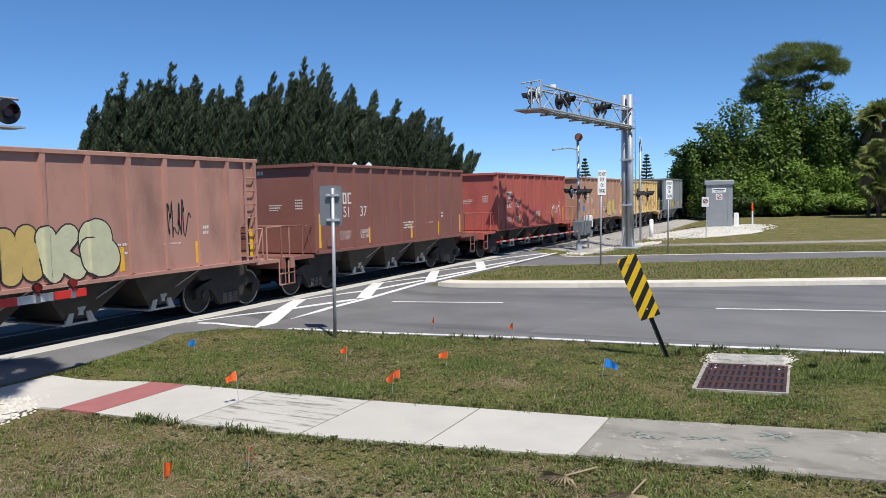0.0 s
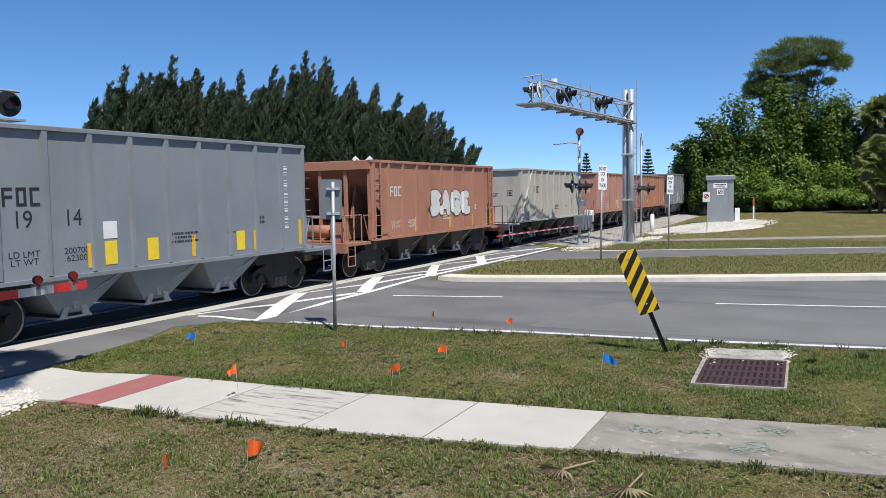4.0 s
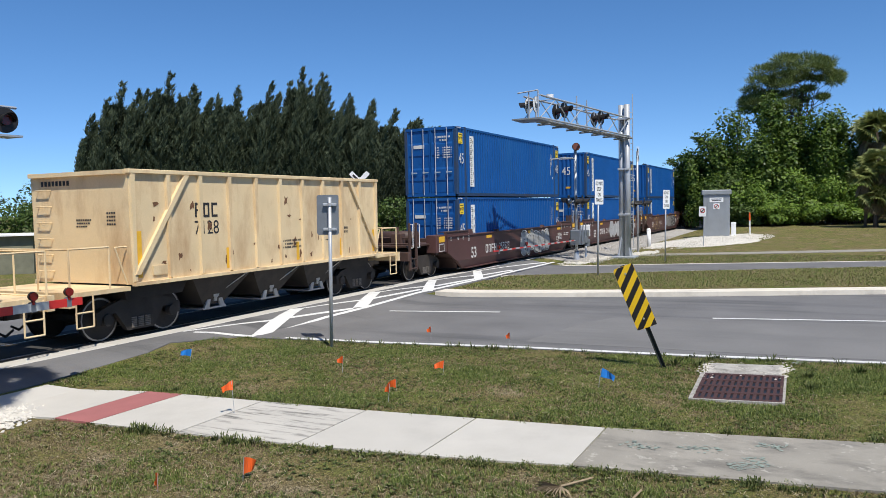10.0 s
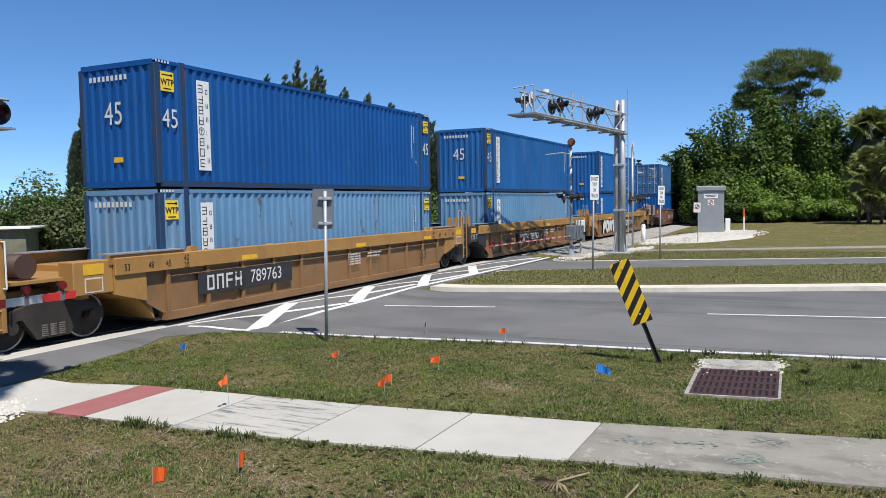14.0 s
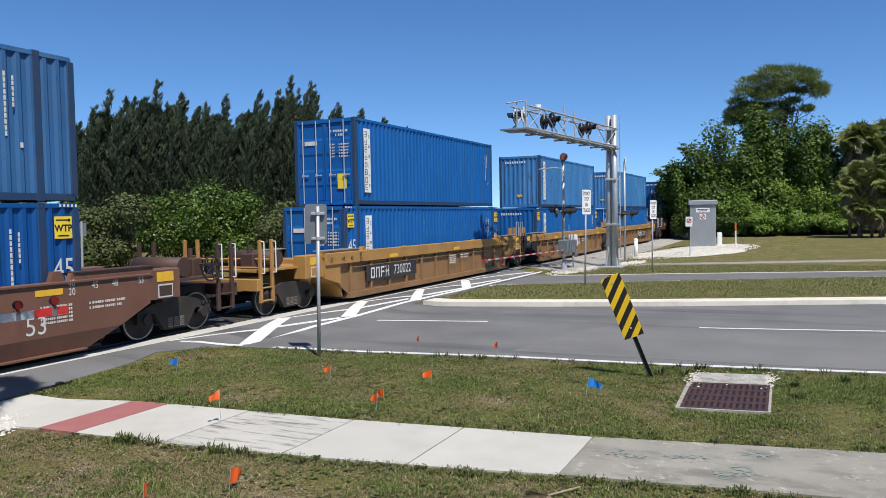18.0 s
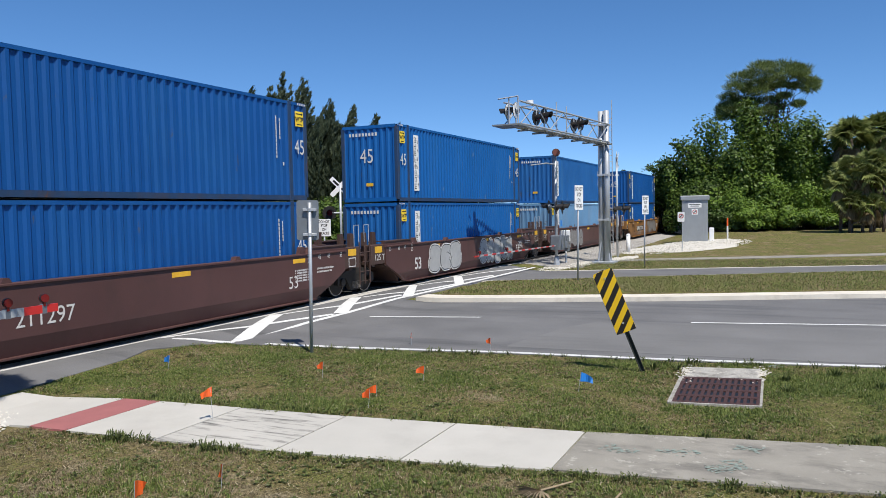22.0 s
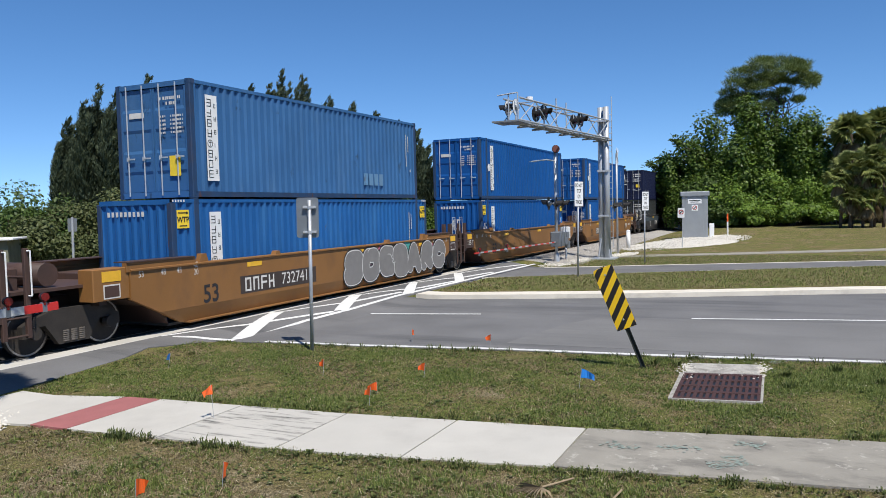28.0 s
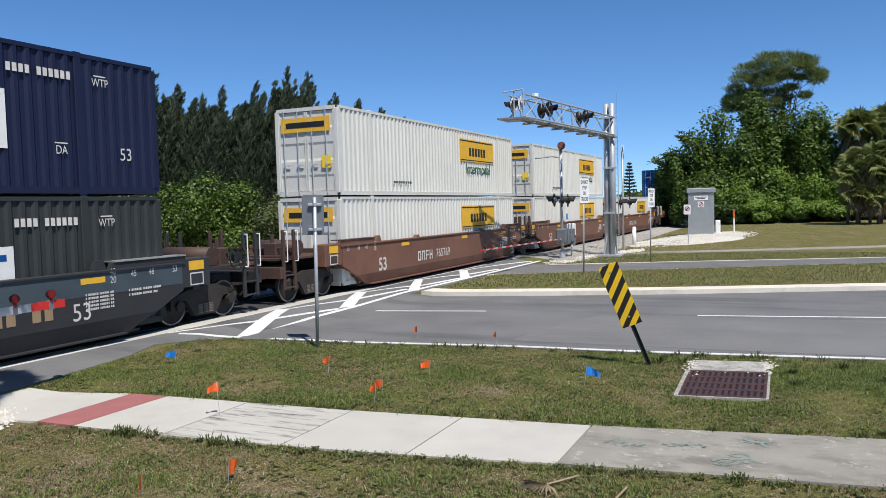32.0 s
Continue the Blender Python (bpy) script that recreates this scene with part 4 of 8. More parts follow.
        part("axle", lambda: B().cyl((0, -0.75, 0), (0, 0.75, 0), 0.085, 10), DARK, bg, key="axle", at=pose(dx, 0, RT + wheel_r))
    return bg


def ring(r0, r1, y, n=22):
    b = B()
    for a in range(n):
        t = 2 * math.pi * a / n
        b.v += [(r * math.cos(t), y, r * math.sin(t)) for r in (r0, r1)] + [(r * math.cos(t), y * 0.93, r * math.sin(t)) for r in (r0, r1)]
    for a in range(n):
        c = (a + 1) % n
        b.f += [(4 * a, 4 * a + 1, 4 * c + 1, 4 * c), (4 * a + 1, 4 * a + 3, 4 * c + 3, 4 * c + 1), (4 * a, 4 * c, 4 * c + 2, 4 * a + 2), (4 * a + 2, 4 * c + 2, 4 * c + 3, 4 * a + 3)]
    return b


def coupler(parent, x, s, material=None):
    part("coupler", lambda: B().chamfer(0, 0.62, -0.1, 0.1, 0.78, 1.0, 0.03).chamfer(0.5, 0.82, -0.17, 0.17, 0.74, 1.04, 0.04), material or DARK, parent, key="coupler", at=pose(x, 0, 0, 0, 0, 0 if s > 0 else 180))
    part("air_hose", lambda: B().pipe([(0, -0.3, 0.85), (0.15, -0.32, 0.6), (0.4, -0.3, 0.45), (0.6, -0.25, 0.55)], 0.025, 6), BLACK, parent, key="hose", at=pose(x, 0, 0, 0, 0, 0 if s > 0 else 180))


def rungs(n, w, dz, r=0.013):
    b = B()
    for k in range(n):
        z = k * dz
        b.pipe([(0, 0, z), (0, -0.07, z), (w, -0.07, z), (w, 0, z)], r, 6)
    return b


# ---- graffiti ----
def blob(cx, cz, w, h, rnd, n=22, k=0.22):
    ph = [rnd.uniform(0, 6.28) for _ in range(4)]
    am = [rnd.uniform(0.3, 1) * k for _ in range(4)]
    out = []
    for i in range(n):
        t = 2 * math.pi * i / n
        r = 1 + sum(a * math.sin((j + 2) * t + p) for j, (a, p) in enumerate(zip(am, ph))) * 0.6
        q = 0.72
        c, s = math.cos(t), math.sin(t)
        out.append((cx + w / 2 * r * math.copysign(abs(c) ** q, c), cz + h / 2 * r * math.copysign(abs(s) ** q, s)))
    return out


def fan(b, poly, y):
    n = len(b.v)
    cx, cz = sum(p[0] for p in poly) / len(poly), sum(p[1] for p in poly) / len(poly)
    b.v += [(cx, y, cz)] + [(x, y, z) for x, z in poly]
    k = len(poly)
    b.f += [(n, n + 1 + i, n + 1 + (i + 1) % k) for i in range(k)]


# pen strokes of the throw-up letters, in a unit box
PEN = {"A": (((0, 0), (0.42, 1), (0.6, 1), (1, 0)), ((0.25, 0.36), (0.75, 0.36))), "B": (((0.1, 0.5), (0.1, 1), (0.75, 1), (0.8, 0.55), (0.1, 0.5)), ((0.1, 0.5), (1, 0.5), (1, 0), (0.1, 0), (0.1, 0.5))),
       "C": (((1, 0.75), (0.8, 1), (0.1, 1), (0.0, 0.1), (0.8, 0), (1, 0.22)),), "D": (((0, 0.5), (0, 1), (0.8, 1), (1, 0.5), (0.8, 0), (0, 0), (0, 0.5)),), "E": (((1, 0.95), (0, 1), (0, 0), (1, 0.05)), ((0.1, 0.5), (0.7, 0.5))),
       "F": (((1, 0.95), (0.1, 1), (0.1, 0)), ((0.1, 0.5), (0.8, 0.5))), "G": (((1, 0.8), (0.8, 1), (0, 1), (0, 0), (1, 0), (1, 0.45), (0.6, 0.45)),), "H": (((0.05, 1), (0.05, 0)), ((0.95, 1), (0.95, 0)), ((0.1, 0.5), (0.9, 0.5))),
       "I": (((0.5, 1), (0.5, 0)),), "K": (((0.05, 1), (0.05, 0)), ((0.95, 1), (0.2, 0.5), (1, 0))), "L": (((0.1, 1), (0.1, 0), (0.95, 0)),), "M": (((0, 0), (0.1, 1), (0.5, 0.4), (0.9, 1), (1, 0)),),
       "N": (((0.05, 0), (0.05, 1), (0.95, 0), (0.95, 1)),), "O": (((0.5, 1), (0, 1), (0, 0), (1, 0), (1, 1), (0.5, 1)),), "P": (((0.1, 0), (0.1, 1), (1, 1), (1, 0.45), (0.1, 0.45)),),
       "R": (((0.1, 0), (0.1, 1), (1, 1), (0.95, 0.48), (0.2, 0.48)), ((0.4, 0.45), (1, 0))), "S": (((1, 0.85), (0.8, 1), (0, 1), (0.05, 0.5), (1, 0.5), (1, 0), (0.1, 0), (0, 0.2)),), "T": (((0, 0.97), (1, 1)), ((0.5, 1), (0.5, 0))),
       "U": (((0, 1), (0, 0), (1, 0), (1, 1)),), "V": (((0, 1), (0.5, 0), (1, 1)),), "W": (((0, 1), (0.2, 0), (0.5, 0.6), (0.8, 0), (1, 1)),), "Y": (((0, 1), (0.5, 0.5), (1, 1)), ((0.5, 0.5), (0.5, 0))), "X": (((0, 1), (1, 0)), ((1, 1), (0, 0)))}


def pen_letter(b, ch, r, put, y):
    """One letter drawn with a round nib of radius r; put(u, v) gives its place, each dab a hair before the last."""
    for line in PEN[ch]:
        p = [Vector(q) for q in line]
        for _ in range(2):
            p = [p[0]] + [a.lerp(c, f) for a, c in zip(p, p[1:]) for f in (0.25, 0.75)] + [p[-1]]
        q = [put(a.x, a.y) for a in p]
        for k, (cx, cz) in enumerate(q):
            n = len(b.v)
            b.v += [(cx + r * math.cos(2 * math.pi * i / 14), y, cz + r * math.sin(2 * math.pi * i / 14)) for i in range(14)]
            b.f.append(tuple(range(n, n + 14)))
            y -= 0.00005
            if k + 1 < len(q):
                dx, dz = q[k + 1][0] - cx, q[k + 1][1] - cz
                l = math.hypot(dx, dz) or 1
                ox, oz = -dz / l * r, dx / l * r
                n = len(b.v)
                b.v += [(cx + ox, y, cz + oz), (cx - ox, y, cz - oz), (q[k + 1][0] - ox, y, q[k + 1][1] - oz), (q[k + 1][0] + ox, y, q[k + 1][1] + oz)]
                b.f.append((n, n + 1, n + 2, n + 3))
                y -= 0.00005


RIBS = [-4.94 + 0.988 * k for k in range(11)]


def drape(me, x):
    """Lay a sprayed sheet over the side posts of a hopper; x is where its middle sits on the car."""
    bm = bmesh.new()
    bm.from_mesh(me)
    lo, hi = min(v.co.x for v in bm.verts), max(v.co.x for v in bm.verts)
    near = [r - x for r in RIBS if lo - 0.1 < r - x < hi + 0.1]
    for r in near:
        for c in (-0.078, -0.052, 0.052, 0.078):
            bmesh.ops.bisect_plane(bm, geom=bm.verts[:] + bm.edges[:] + bm.faces[:], plane_co=(r + c, 0, 0), plane_no=(1, 0, 0))
    for v in bm.verts:
        for r in near:
            d = abs(v.co.x - r)
            if d < 0.078:
                v.co.y -= 0.072 * min(1.0, (0.078 - d) / 0.026)
    bm.to_mesh(me)
    bm.free()


def graffiti(parent, x, y, z, w, h, seed, fills, outline, text, halo=None, ribs=False, fat=0.165, line=0.030):
    """A spray-painted throw-up: swollen overlapping letters, each with its outline, over an optional halo."""
    rnd = random.Random(seed)
    n = len(text)
    lw = w / n
    fo, fh, fa = B(), B(), []
    for i, ch in enumerate(text):
        r = fat * min(h, lw * 1.3)
        sx, sz = lw * rnd.uniform(1.0, 1.12) - 2 * r, h * rnd.uniform(0.90, 1.04) - 2 * r
        tilt, cz, cx = rnd.uniform(-0.10, 0.10), rnd.uniform(-0.04, 0.04) * h, -w / 2 + lw * (i + 0.5)

        def put(u, v):
            a, c = (u - 0.5) * sx, (v - 0.5) * sz
            a += 0.05 * h * math.sin(c / h * 4 + i)
            return cx + a * math.cos(tilt) - c * math.sin(tilt), cz + a * math.sin(tilt) + c * math.cos(tilt)
        if halo is not None:
            pen_letter(fh, ch, r + line * 2.6, put, -0.0005)
        pen_letter(fo, ch, r + line, put, -0.0040 - 0.0036 * i)
        fa.append(B())
        pen_letter(fa[-1], ch, r, put, -0.0058 - 0.0036 * i)
    y = -1.5135 if ribs else y
    g = part("graffiti", fo, outline, parent, "sprayed graffiti with fat outlined letters", at=pose(x, y, z))
    made = [g] + [part("graffiti_fill", f, fills[i % len(fills)], g) for i, f in enumerate(fa)]
    if halo is not None:
        made.append(part("graffiti_halo", fh, halo, g))
    for ob in made:
        ob["kind"] = "stuff"
        if ribs:
            drape(ob.data, x)
    return g


def scrawl(parent, x, y, z, w, h, seed, material, n=5):
    """One looping spray line, written from one side to the other."""
    rnd = random.Random(seed)
    pts = []
    m = n * 14
    ph = [rnd.uniform(0, 6.28) for _ in range(6)]
    for i in range(m + 1):
        f = i / m
        a = 2 * math.pi * n * f
        pts.append((-w / 2 + w * f + 0.42 * w / n * math.sin(a * 1.0 + ph[0]) * (0.6 + 0.6 * math.sin(5 * f * n * 0.7 + ph[3])),
                    h * (0.30 * math.sin(a * 1.0 + ph[1]) + 0.22 * math.sin(a * 2.3 + ph[2]) + 0.12 * math.sin(a * 0.37 + ph[4]))))
    b = B()
    for i, (px, pz) in enumerate(pts):
        qx, qz = pts[min(i + 1, m)] if i < m else (px, pz)
        ox, oz = pts[max(i - 1, 0)]
        dx, dz = qx - ox, qz - oz
        l = math.hypot(dx, dz) or 1
        t = 0.016
        b.v += [(px - dz / l * t, 0, pz + dx / l * t), (px + dz / l * t, 0, pz - dx / l * t)]
    b.f = [(2 * i, 2 * i + 1, 2 * i + 3, 2 * i + 2) for i in range(m)]
    ob = part("graffiti", b, material, parent, "thin sprayed scrawl", at=pose(x, -1.517 if y < -1.6 else y - 0.004, z))
    if y < -1.6:
        drape(ob.data, x)
    return ob


SPRAY = lambda nm, c: mat("spray paint " + nm, c, 0.6, 0, 0.12, 4)
S_BLACK, S_SILVER, S_WHITE = SPRAY("black", (0.02, 0.02, 0.022)), SPRAY("silver", (0.38, 0.38, 0.37)), SPRAY("white", (0.62, 0.61, 0.58))
S_CREAM, S_BLUE, S_GREEN = SPRAY("cream green", (0.50, 0.50, 0.33)), SPRAY("sky blue", (0.13, 0.34, 0.44)), SPRAY("leaf green", (0.16, 0.33, 0.06))
S_PINK, S_OCHRE, S_LILAC = SPRAY("pink", (0.45, 0.12, 0.20)), SPRAY("ochre", (0.50, 0.36, 0.12)), SPRAY("lilac", (0.33, 0.28, 0.42))
S_TEAL, S_RED, S_GREY = SPRAY("teal", (0.06, 0.30, 0.26)), SPRAY("dull red", (0.28, 0.05, 0.05)), SPRAY("grey", (0.20, 0.19, 0.18))

# ---- hopper cars ----
def hopper_paint(nm, c, dirt=(0.07, 0.045, 0.035), amt=0.45, var=0.14):
    return mat(nm, c, 0.62, 0, var, 0.6, 35, 0.1, dirt=dirt, dirt_amt=amt, dirt_scale=1.1, streak=0.75)


P_PINK = hopper_paint("faded oxide brown paint", (0.41, 0.215, 0.165))
P_ROSE = hopper_paint("sun-faded red brown paint", (0.385, 0.180, 0.115), (0.15, 0.07, 0.045), 0.4)
P_DARK = hopper_paint("dark oxide brown paint", (0.215, 0.086, 0.066), (0.20, 0.13, 0.12), 0.35)
P_RED = hopper_paint("dull red paint", (0.40, 0.098, 0.074), (0.12, 0.035, 0.03), 0.4)
P_TAN = hopper_paint("tan brown paint", (0.42, 0.235, 0.160), (0.13, 0.07, 0.045), 0.45)
P_YEL = hopper_paint("stained yellow paint", (0.68, 0.49, 0.22), (0.30, 0.15, 0.06), 0.5)
P_CREAM = hopper_paint("rust-stained cream paint", (0.72, 0.56, 0.33), (0.36, 0.18, 0.07), 0.65)
P_GREY = hopper_paint("slate grey paint", (0.215, 0.238, 0.258), (0.16, 0.11, 0.11), 0.35)
P_PALE = hopper_paint("pale stone grey paint", (0.42, 0.40, 0.355), (0.24, 0.2, 0.16), 0.4)
GATE = mat("bright worn gate steel", (0.45, 0.43, 0.40), 0.5, 0.4, 0.2, 6)


def hopper(paint, nm, label, u, top=3.88, open_end=False, ink=MARKW, num=("", ""), brace=False, nrib=10):
    H = thing("hopper_car", label, "freight car", group="hopper cars of the train")
    hl, W2 = 5.0, 1.50
    for s in (-1, 1):
        notch = open_end and paint is not P_GREY
        part("side_sheet", lambda: B().prism([(-hl, top - 0.06), (-hl, 2.6), (-hl + 0.6, 2.15), (-hl + 0.6, 1.3), (hl - 0.6, 1.3), (hl - 0.6, 2.15), (hl, 2.6), (hl, top - 0.06)] if notch
                                             else [(-hl, top - 0.06), (-hl, 1.3), (hl, 1.3), (hl, top - 0.06)], s * W2 - 0.012, s * W2 + 0.012), paint, H, key=("hside", s, top, notch))
        part("top_chord", lambda: B().chamfer(-hl - 0.06, hl + 0.06, s * (W2 + 0.01) - 0.08, s * (W2 + 0.01) + 0.08, top - 0.085, top, 0.012), paint, H, key=("chord", s, top))
        part("side_sill", lambda: B().box(-hl, hl, s * (W2 + 0.05) - 0.06, s * (W2 + 0.05) + 0.06, 1.26, 1.335), paint, H, key=("hsill", s))
        for k in range(nrib + 1):
            x = -hl + 0.06 + (2 * hl - 0.12) * k / nrib
            part("side_post", lambda: B().add([(-0.055, s * W2, 1.33), (-0.035, s * (W2 + 0.07), 1.36), (0.035, s * (W2 + 0.07), 1.36), (0.055, s * W2, 1.33),
                                               (-0.075, s * W2, top - 0.10), (-0.055, s * (W2 + 0.082), top - 0.085), (0.055, s * (W2 + 0.082), top - 0.085), (0.075, s * W2, top - 0.10)],
                                              [(0, 1, 5, 4), (1, 2, 6, 5), (2, 3, 7, 6), (0, 3, 2, 1), (4, 5, 6, 7)]), paint, H, key=("hpost", s, top), at=pose(x, 0, 0))
        if brace:
            for x0, x1 in ((-hl + 0.1, -hl + 1.6), (hl - 0.1, hl - 1.6)):
                part("diagonal_brace", lambda: B().add([(x0 - 0.07, s * (W2 + 0.09), 1.5), (x0 + 0.07, s * (W2 + 0.09), 1.5), (x1 + 0.07, s * (W2 + 0.09), top - 0.1), (x1 - 0.07, s * (W2 + 0.09), top - 0.1),
                                                        (x0 - 0.07, s * W2, 1.5), (x0 + 0.07, s * W2, 1.5), (x1 + 0.07, s * W2, top - 0.1), (x1 - 0.07, s * W2, top - 0.1)],
                                                       [(0, 1, 2, 3), (0, 3, 7, 4), (1, 5, 6, 2)]), paint, H, key=("brace", s, x0, top))
    for e in (-1, 1):
        if open_end:
            part("slope_sheet", lambda: B().add([(e * (hl - 0.1), -W2, top - 0.12), (e * (hl - 0.1), W2, top - 0.12), (e * 3.0, W2, 1.75), (e * 3.0, -W2, 1.75),
                                                 (e * (hl - 0.16), -W2, top - 0.12), (e * (hl - 0.16), W2, top - 0.12), (e * 2.94, W2, 1.75), (e * 2.94, -W2, 1.75)],
                                                [(0, 1, 2, 3), (4, 7, 6, 5), (0, 4, 5, 1), (2, 6, 7, 3)]), paint, H, key=("slope", e, top))
            for y in (-1.42, 1.42):
                part("corner_post", lambda: B().chamfer(-0.07, 0.07, -0.07, 0.07, 1.28, top - 0.1, 0.01), paint, H, key=("hcp", top), at=pose(e * (hl - 0.08), y, 0))
            for y in (-0.5, 0.5):
                part("gusset", lambda: B().prism([(e * 4.9, 1.30), (e * 3.1, 1.30), (e * 3.1, 1.95), (e * 4.35, 3.1)], -0.03, 0.03), paint, H, key=("gusset", e), at=pose(0, y, 0))
            if paint is not P_GREY:
                for dx in (0.10, 0.46):
                    part("ladder_stile", lambda: B().box(-0.03, 0.03, -0.012, 0.012, 1.28, top - 0.09), paint, H, key=("stile", top), at=pose(e * (hl - dx), -1.59, 0))
                for k in range(7):
                    part("ladder_rung", lambda: B().cyl((-0.18, 0, 0), (0.18, 0, 0), 0.016, 6), paint, H, key="srung", at=pose(e * (hl - 0.28), -1.60, 1.42 + 0.33 * k))
            part("end_beam", lambda: B().chamfer(min(e * (hl - 0.14), e * (hl + 0.06)), max(e * (hl - 0.14), e * (hl + 0.06)), -W2, W2, top - (0.15 if paint is P_GREY else 0.30), top - 0.01, 0.015), paint, H, key=("ebeam", e, top))
            for y in (-0.5, 0.5) if paint is not P_GREY else ():
                part("end_post", lambda: B().chamfer(-0.05, 0.05, -0.06, 0.06, 1.26, top - 0.3, 0.01), paint, H, key=("hep", top), at=pose(e * (hl - 0.06), y, 0))
        else:
            part("end_sheet", lambda: B().box(e * hl - 0.02, e * hl + 0.02, -W2 - 0.02, W2 + 0.02, 1.30, top - 0.08), paint, H, key=("hend", e, top))
            part("end_chord", lambda: B().box(e * (hl + 0.04) - 0.09, e * (hl + 0.04) + 0.09, -W2, W2, top - 0.105, top - 0.012), paint, H, key=("hendc", e, top))
        for k in range(6):
            part("rung", lambda: rungs(1, 0.42, 0.36), paint, H, key="hlad", at=pose(e * (hl + 0.03), 1.30 if e < 0 else -1.30, 1.55 + 0.36 * k, 0, 0, 90 if e > 0 else -90))
        part("end_platform", lambda: B().box(min(e * hl, e * 6.5), max(e * hl, e * 6.5), -1.45, 1.45, 1.17, 1.26).box(min(e * 6.4, e * 6.55), max(e * 6.4, e * 6.55), -1.5, 1.5, 0.98, 1.28), paint, H, key=("plat", e))
        part("handrail", lambda: B().pipe([(e * 6.45, -1.42, 1.26), (e * 6.45, -1.42, 2.12), (e * 5.5, -1.42, 2.12), (e * 5.5, -1.42, 1.26)], 0.022, 6), paint, H, key=("hrail", e))
        part("handrail", lambda: B().pipe([(e * 6.45, -1.42, 2.12), (e * 6.45, 1.42, 2.12), (e * 6.45, 1.42, 1.26)], 0.022, 6), paint, H, key=("hrail2", e))
        part("brace_bar", lambda: B().pipe([(e * 5.05, -1.42, 1.3), (e * 5.35, -1.42, 2.1), (e * 5.05, -1.42, 2.1)], 0.02, 6), paint, H, key=("hrail3", e))
        part("rail_post", lambda: B().cyl((e * 6.45, -0.5, 1.26), (e * 6.45, -0.5, 2.12), 0.02, 6), paint, H, key=("hrail4", e))
        part("step", lambda: B().pipe([(e * 6.35, -1.45, 1.2), (e * 6.35, -1.45, 0.55), (e * 5.95, -1.45, 0.55), (e * 5.95, -1.45, 1.2)], 0.02, 6).pipe([(e * 6.35, -1.45, 0.85), (e * 5.95, -1.45, 0.85)], 0.02, 6), paint, H, key=("hstep", e))
        part("bolster_plate", lambda: B().prism([(e * 5.0, 1.26), (e * 3.1, 1.26), (e * 3.3, 0.95), (e * 4.9, 0.95)], -1.2, 1.2), DARK, H, key=("bolp", e))
        coupler(H, e * 5.95, e)
        bogie(H, e * 4.42)
        if open_end and e < 0:
            part("air_tank", lambda: B().cyl((-5.9, -0.9, 1.62), (-5.9, 0.5, 1.62), 0.2, 14).cyl((-5.35, -0.6, 1.5), (-5.35, 0.2, 1.5), 0.13, 12), paint, H, key="tank", smooth=True)
            part("brake_gear", lambda: B().box(-6.2, -5.9, -1.1, -0.7, 1.26, 1.9).pipe([(-6.2, -1.2, 1.3), (-6.2, -1.2, 2.4)], 0.03, 6).pipe([(-5.6, -1.2, 1.3), (-5.6, -1.2, 2.4)], 0.03, 6), paint, H, key="bgear")
    part("centre_sill", lambda: B().box(-6.3, 6.3, -0.25, 0.25, 0.92, 1.20), DARK, H, key="csill")
    part("bay_floor", lambda: B().add([(-5, -1.5, 2.0), (5, -1.5, 2.0), (5, 1.5, 2.0), (-5, 1.5, 2.0)], [(0, 1, 2, 3)]), DARK, H, key="bayfloor")
    for x in (-2.15, 0.0, 2.15):
        part("hopper_pocket", lambda: B().add([(-1.05, -1.42, 1.28), (1.05, -1.42, 1.28), (1.05, 1.42, 1.28), (-1.05, 1.42, 1.28), (-0.33, -1.05, 0.52), (0.33, -1.05, 0.52), (0.33, 1.05, 0.52), (-0.33, 1.05, 0.52)],
                                              [(0, 1, 5, 4), (1, 2, 6, 5), (2, 3, 7, 6), (3, 0, 4, 7), (4, 5, 6, 7)]), DARK if not open_end or paint is not P_GREY else paint, H, key="pocket", at=pose(x, 0, 0))
        part("outlet_gate", lambda: B().prism([(-0.36, 0.44), (-0.26, 0.66), (-0.14, 0.66), (-0.2, 0.44)], -1.12, -1.06).prism([(0.36, 0.44), (0.26, 0.66), (0.14, 0.66), (0.2, 0.44)], -1.12, -1.06)
             .disc((0, -1.14, 0.78), (0, 1, 0), 0.1, 0.07, 10).box(-0.05, 0.05, -1.15, -1.08, 0.6, 0.9).box(-0.4, 0.4, -1.1, 1.1, 0.42, 0.46), GATE, H, key="gate", at=pose(x, 0, 0))
        part("gate_rod", lambda: B().cyl((0.05, -1.12, 0.75), (0.85, -1.45, 1.25), 0.016, 6), GATE, H, key="grod", at=pose(x, 0, 0))
    y = -W2 - 0.016
    for x, h in ((-hl + 0.22, 1.0), (-hl + 2.95, 0.5), (0.75, 0.5), (2.9, 0.5), (hl - 0.22, 0.7)):
        part("reflector", lambda: bars([(-0.06, 0.06, 0, h)]), YELLOW, H, "yellow reflective strip", key=("refl", h), at=pose(x, y, 1.42))
    x0 = -hl + (2.25 if brace else 1.55)
    part("initial_mark", lambda: initials((0b01011, 0b11101, 0b01101), 0.20, 0.34, 0.07), ink, H, "block stroke initials", key="init", at=pose(x0, y, 2.85))
    if num[0]:
        lettering("number", num[0], 0.46, ink, H, pose(x0, y, 2.42), 0.9)
    if num[1]:
        lettering("number", num[1], 0.46, ink, H, pose(x0 + 1.05, y, 2.42), 0.9)
    if not brace:
        lettering("load_word", "LD LMT\nLT WT", 0.17, ink, H, pose(x0, y, 1.72), 1.1)
        lettering("load_word", "200700\n62300", 0.17, ink, H, pose(x0 + 1.1, y, 1.72), 1.1)
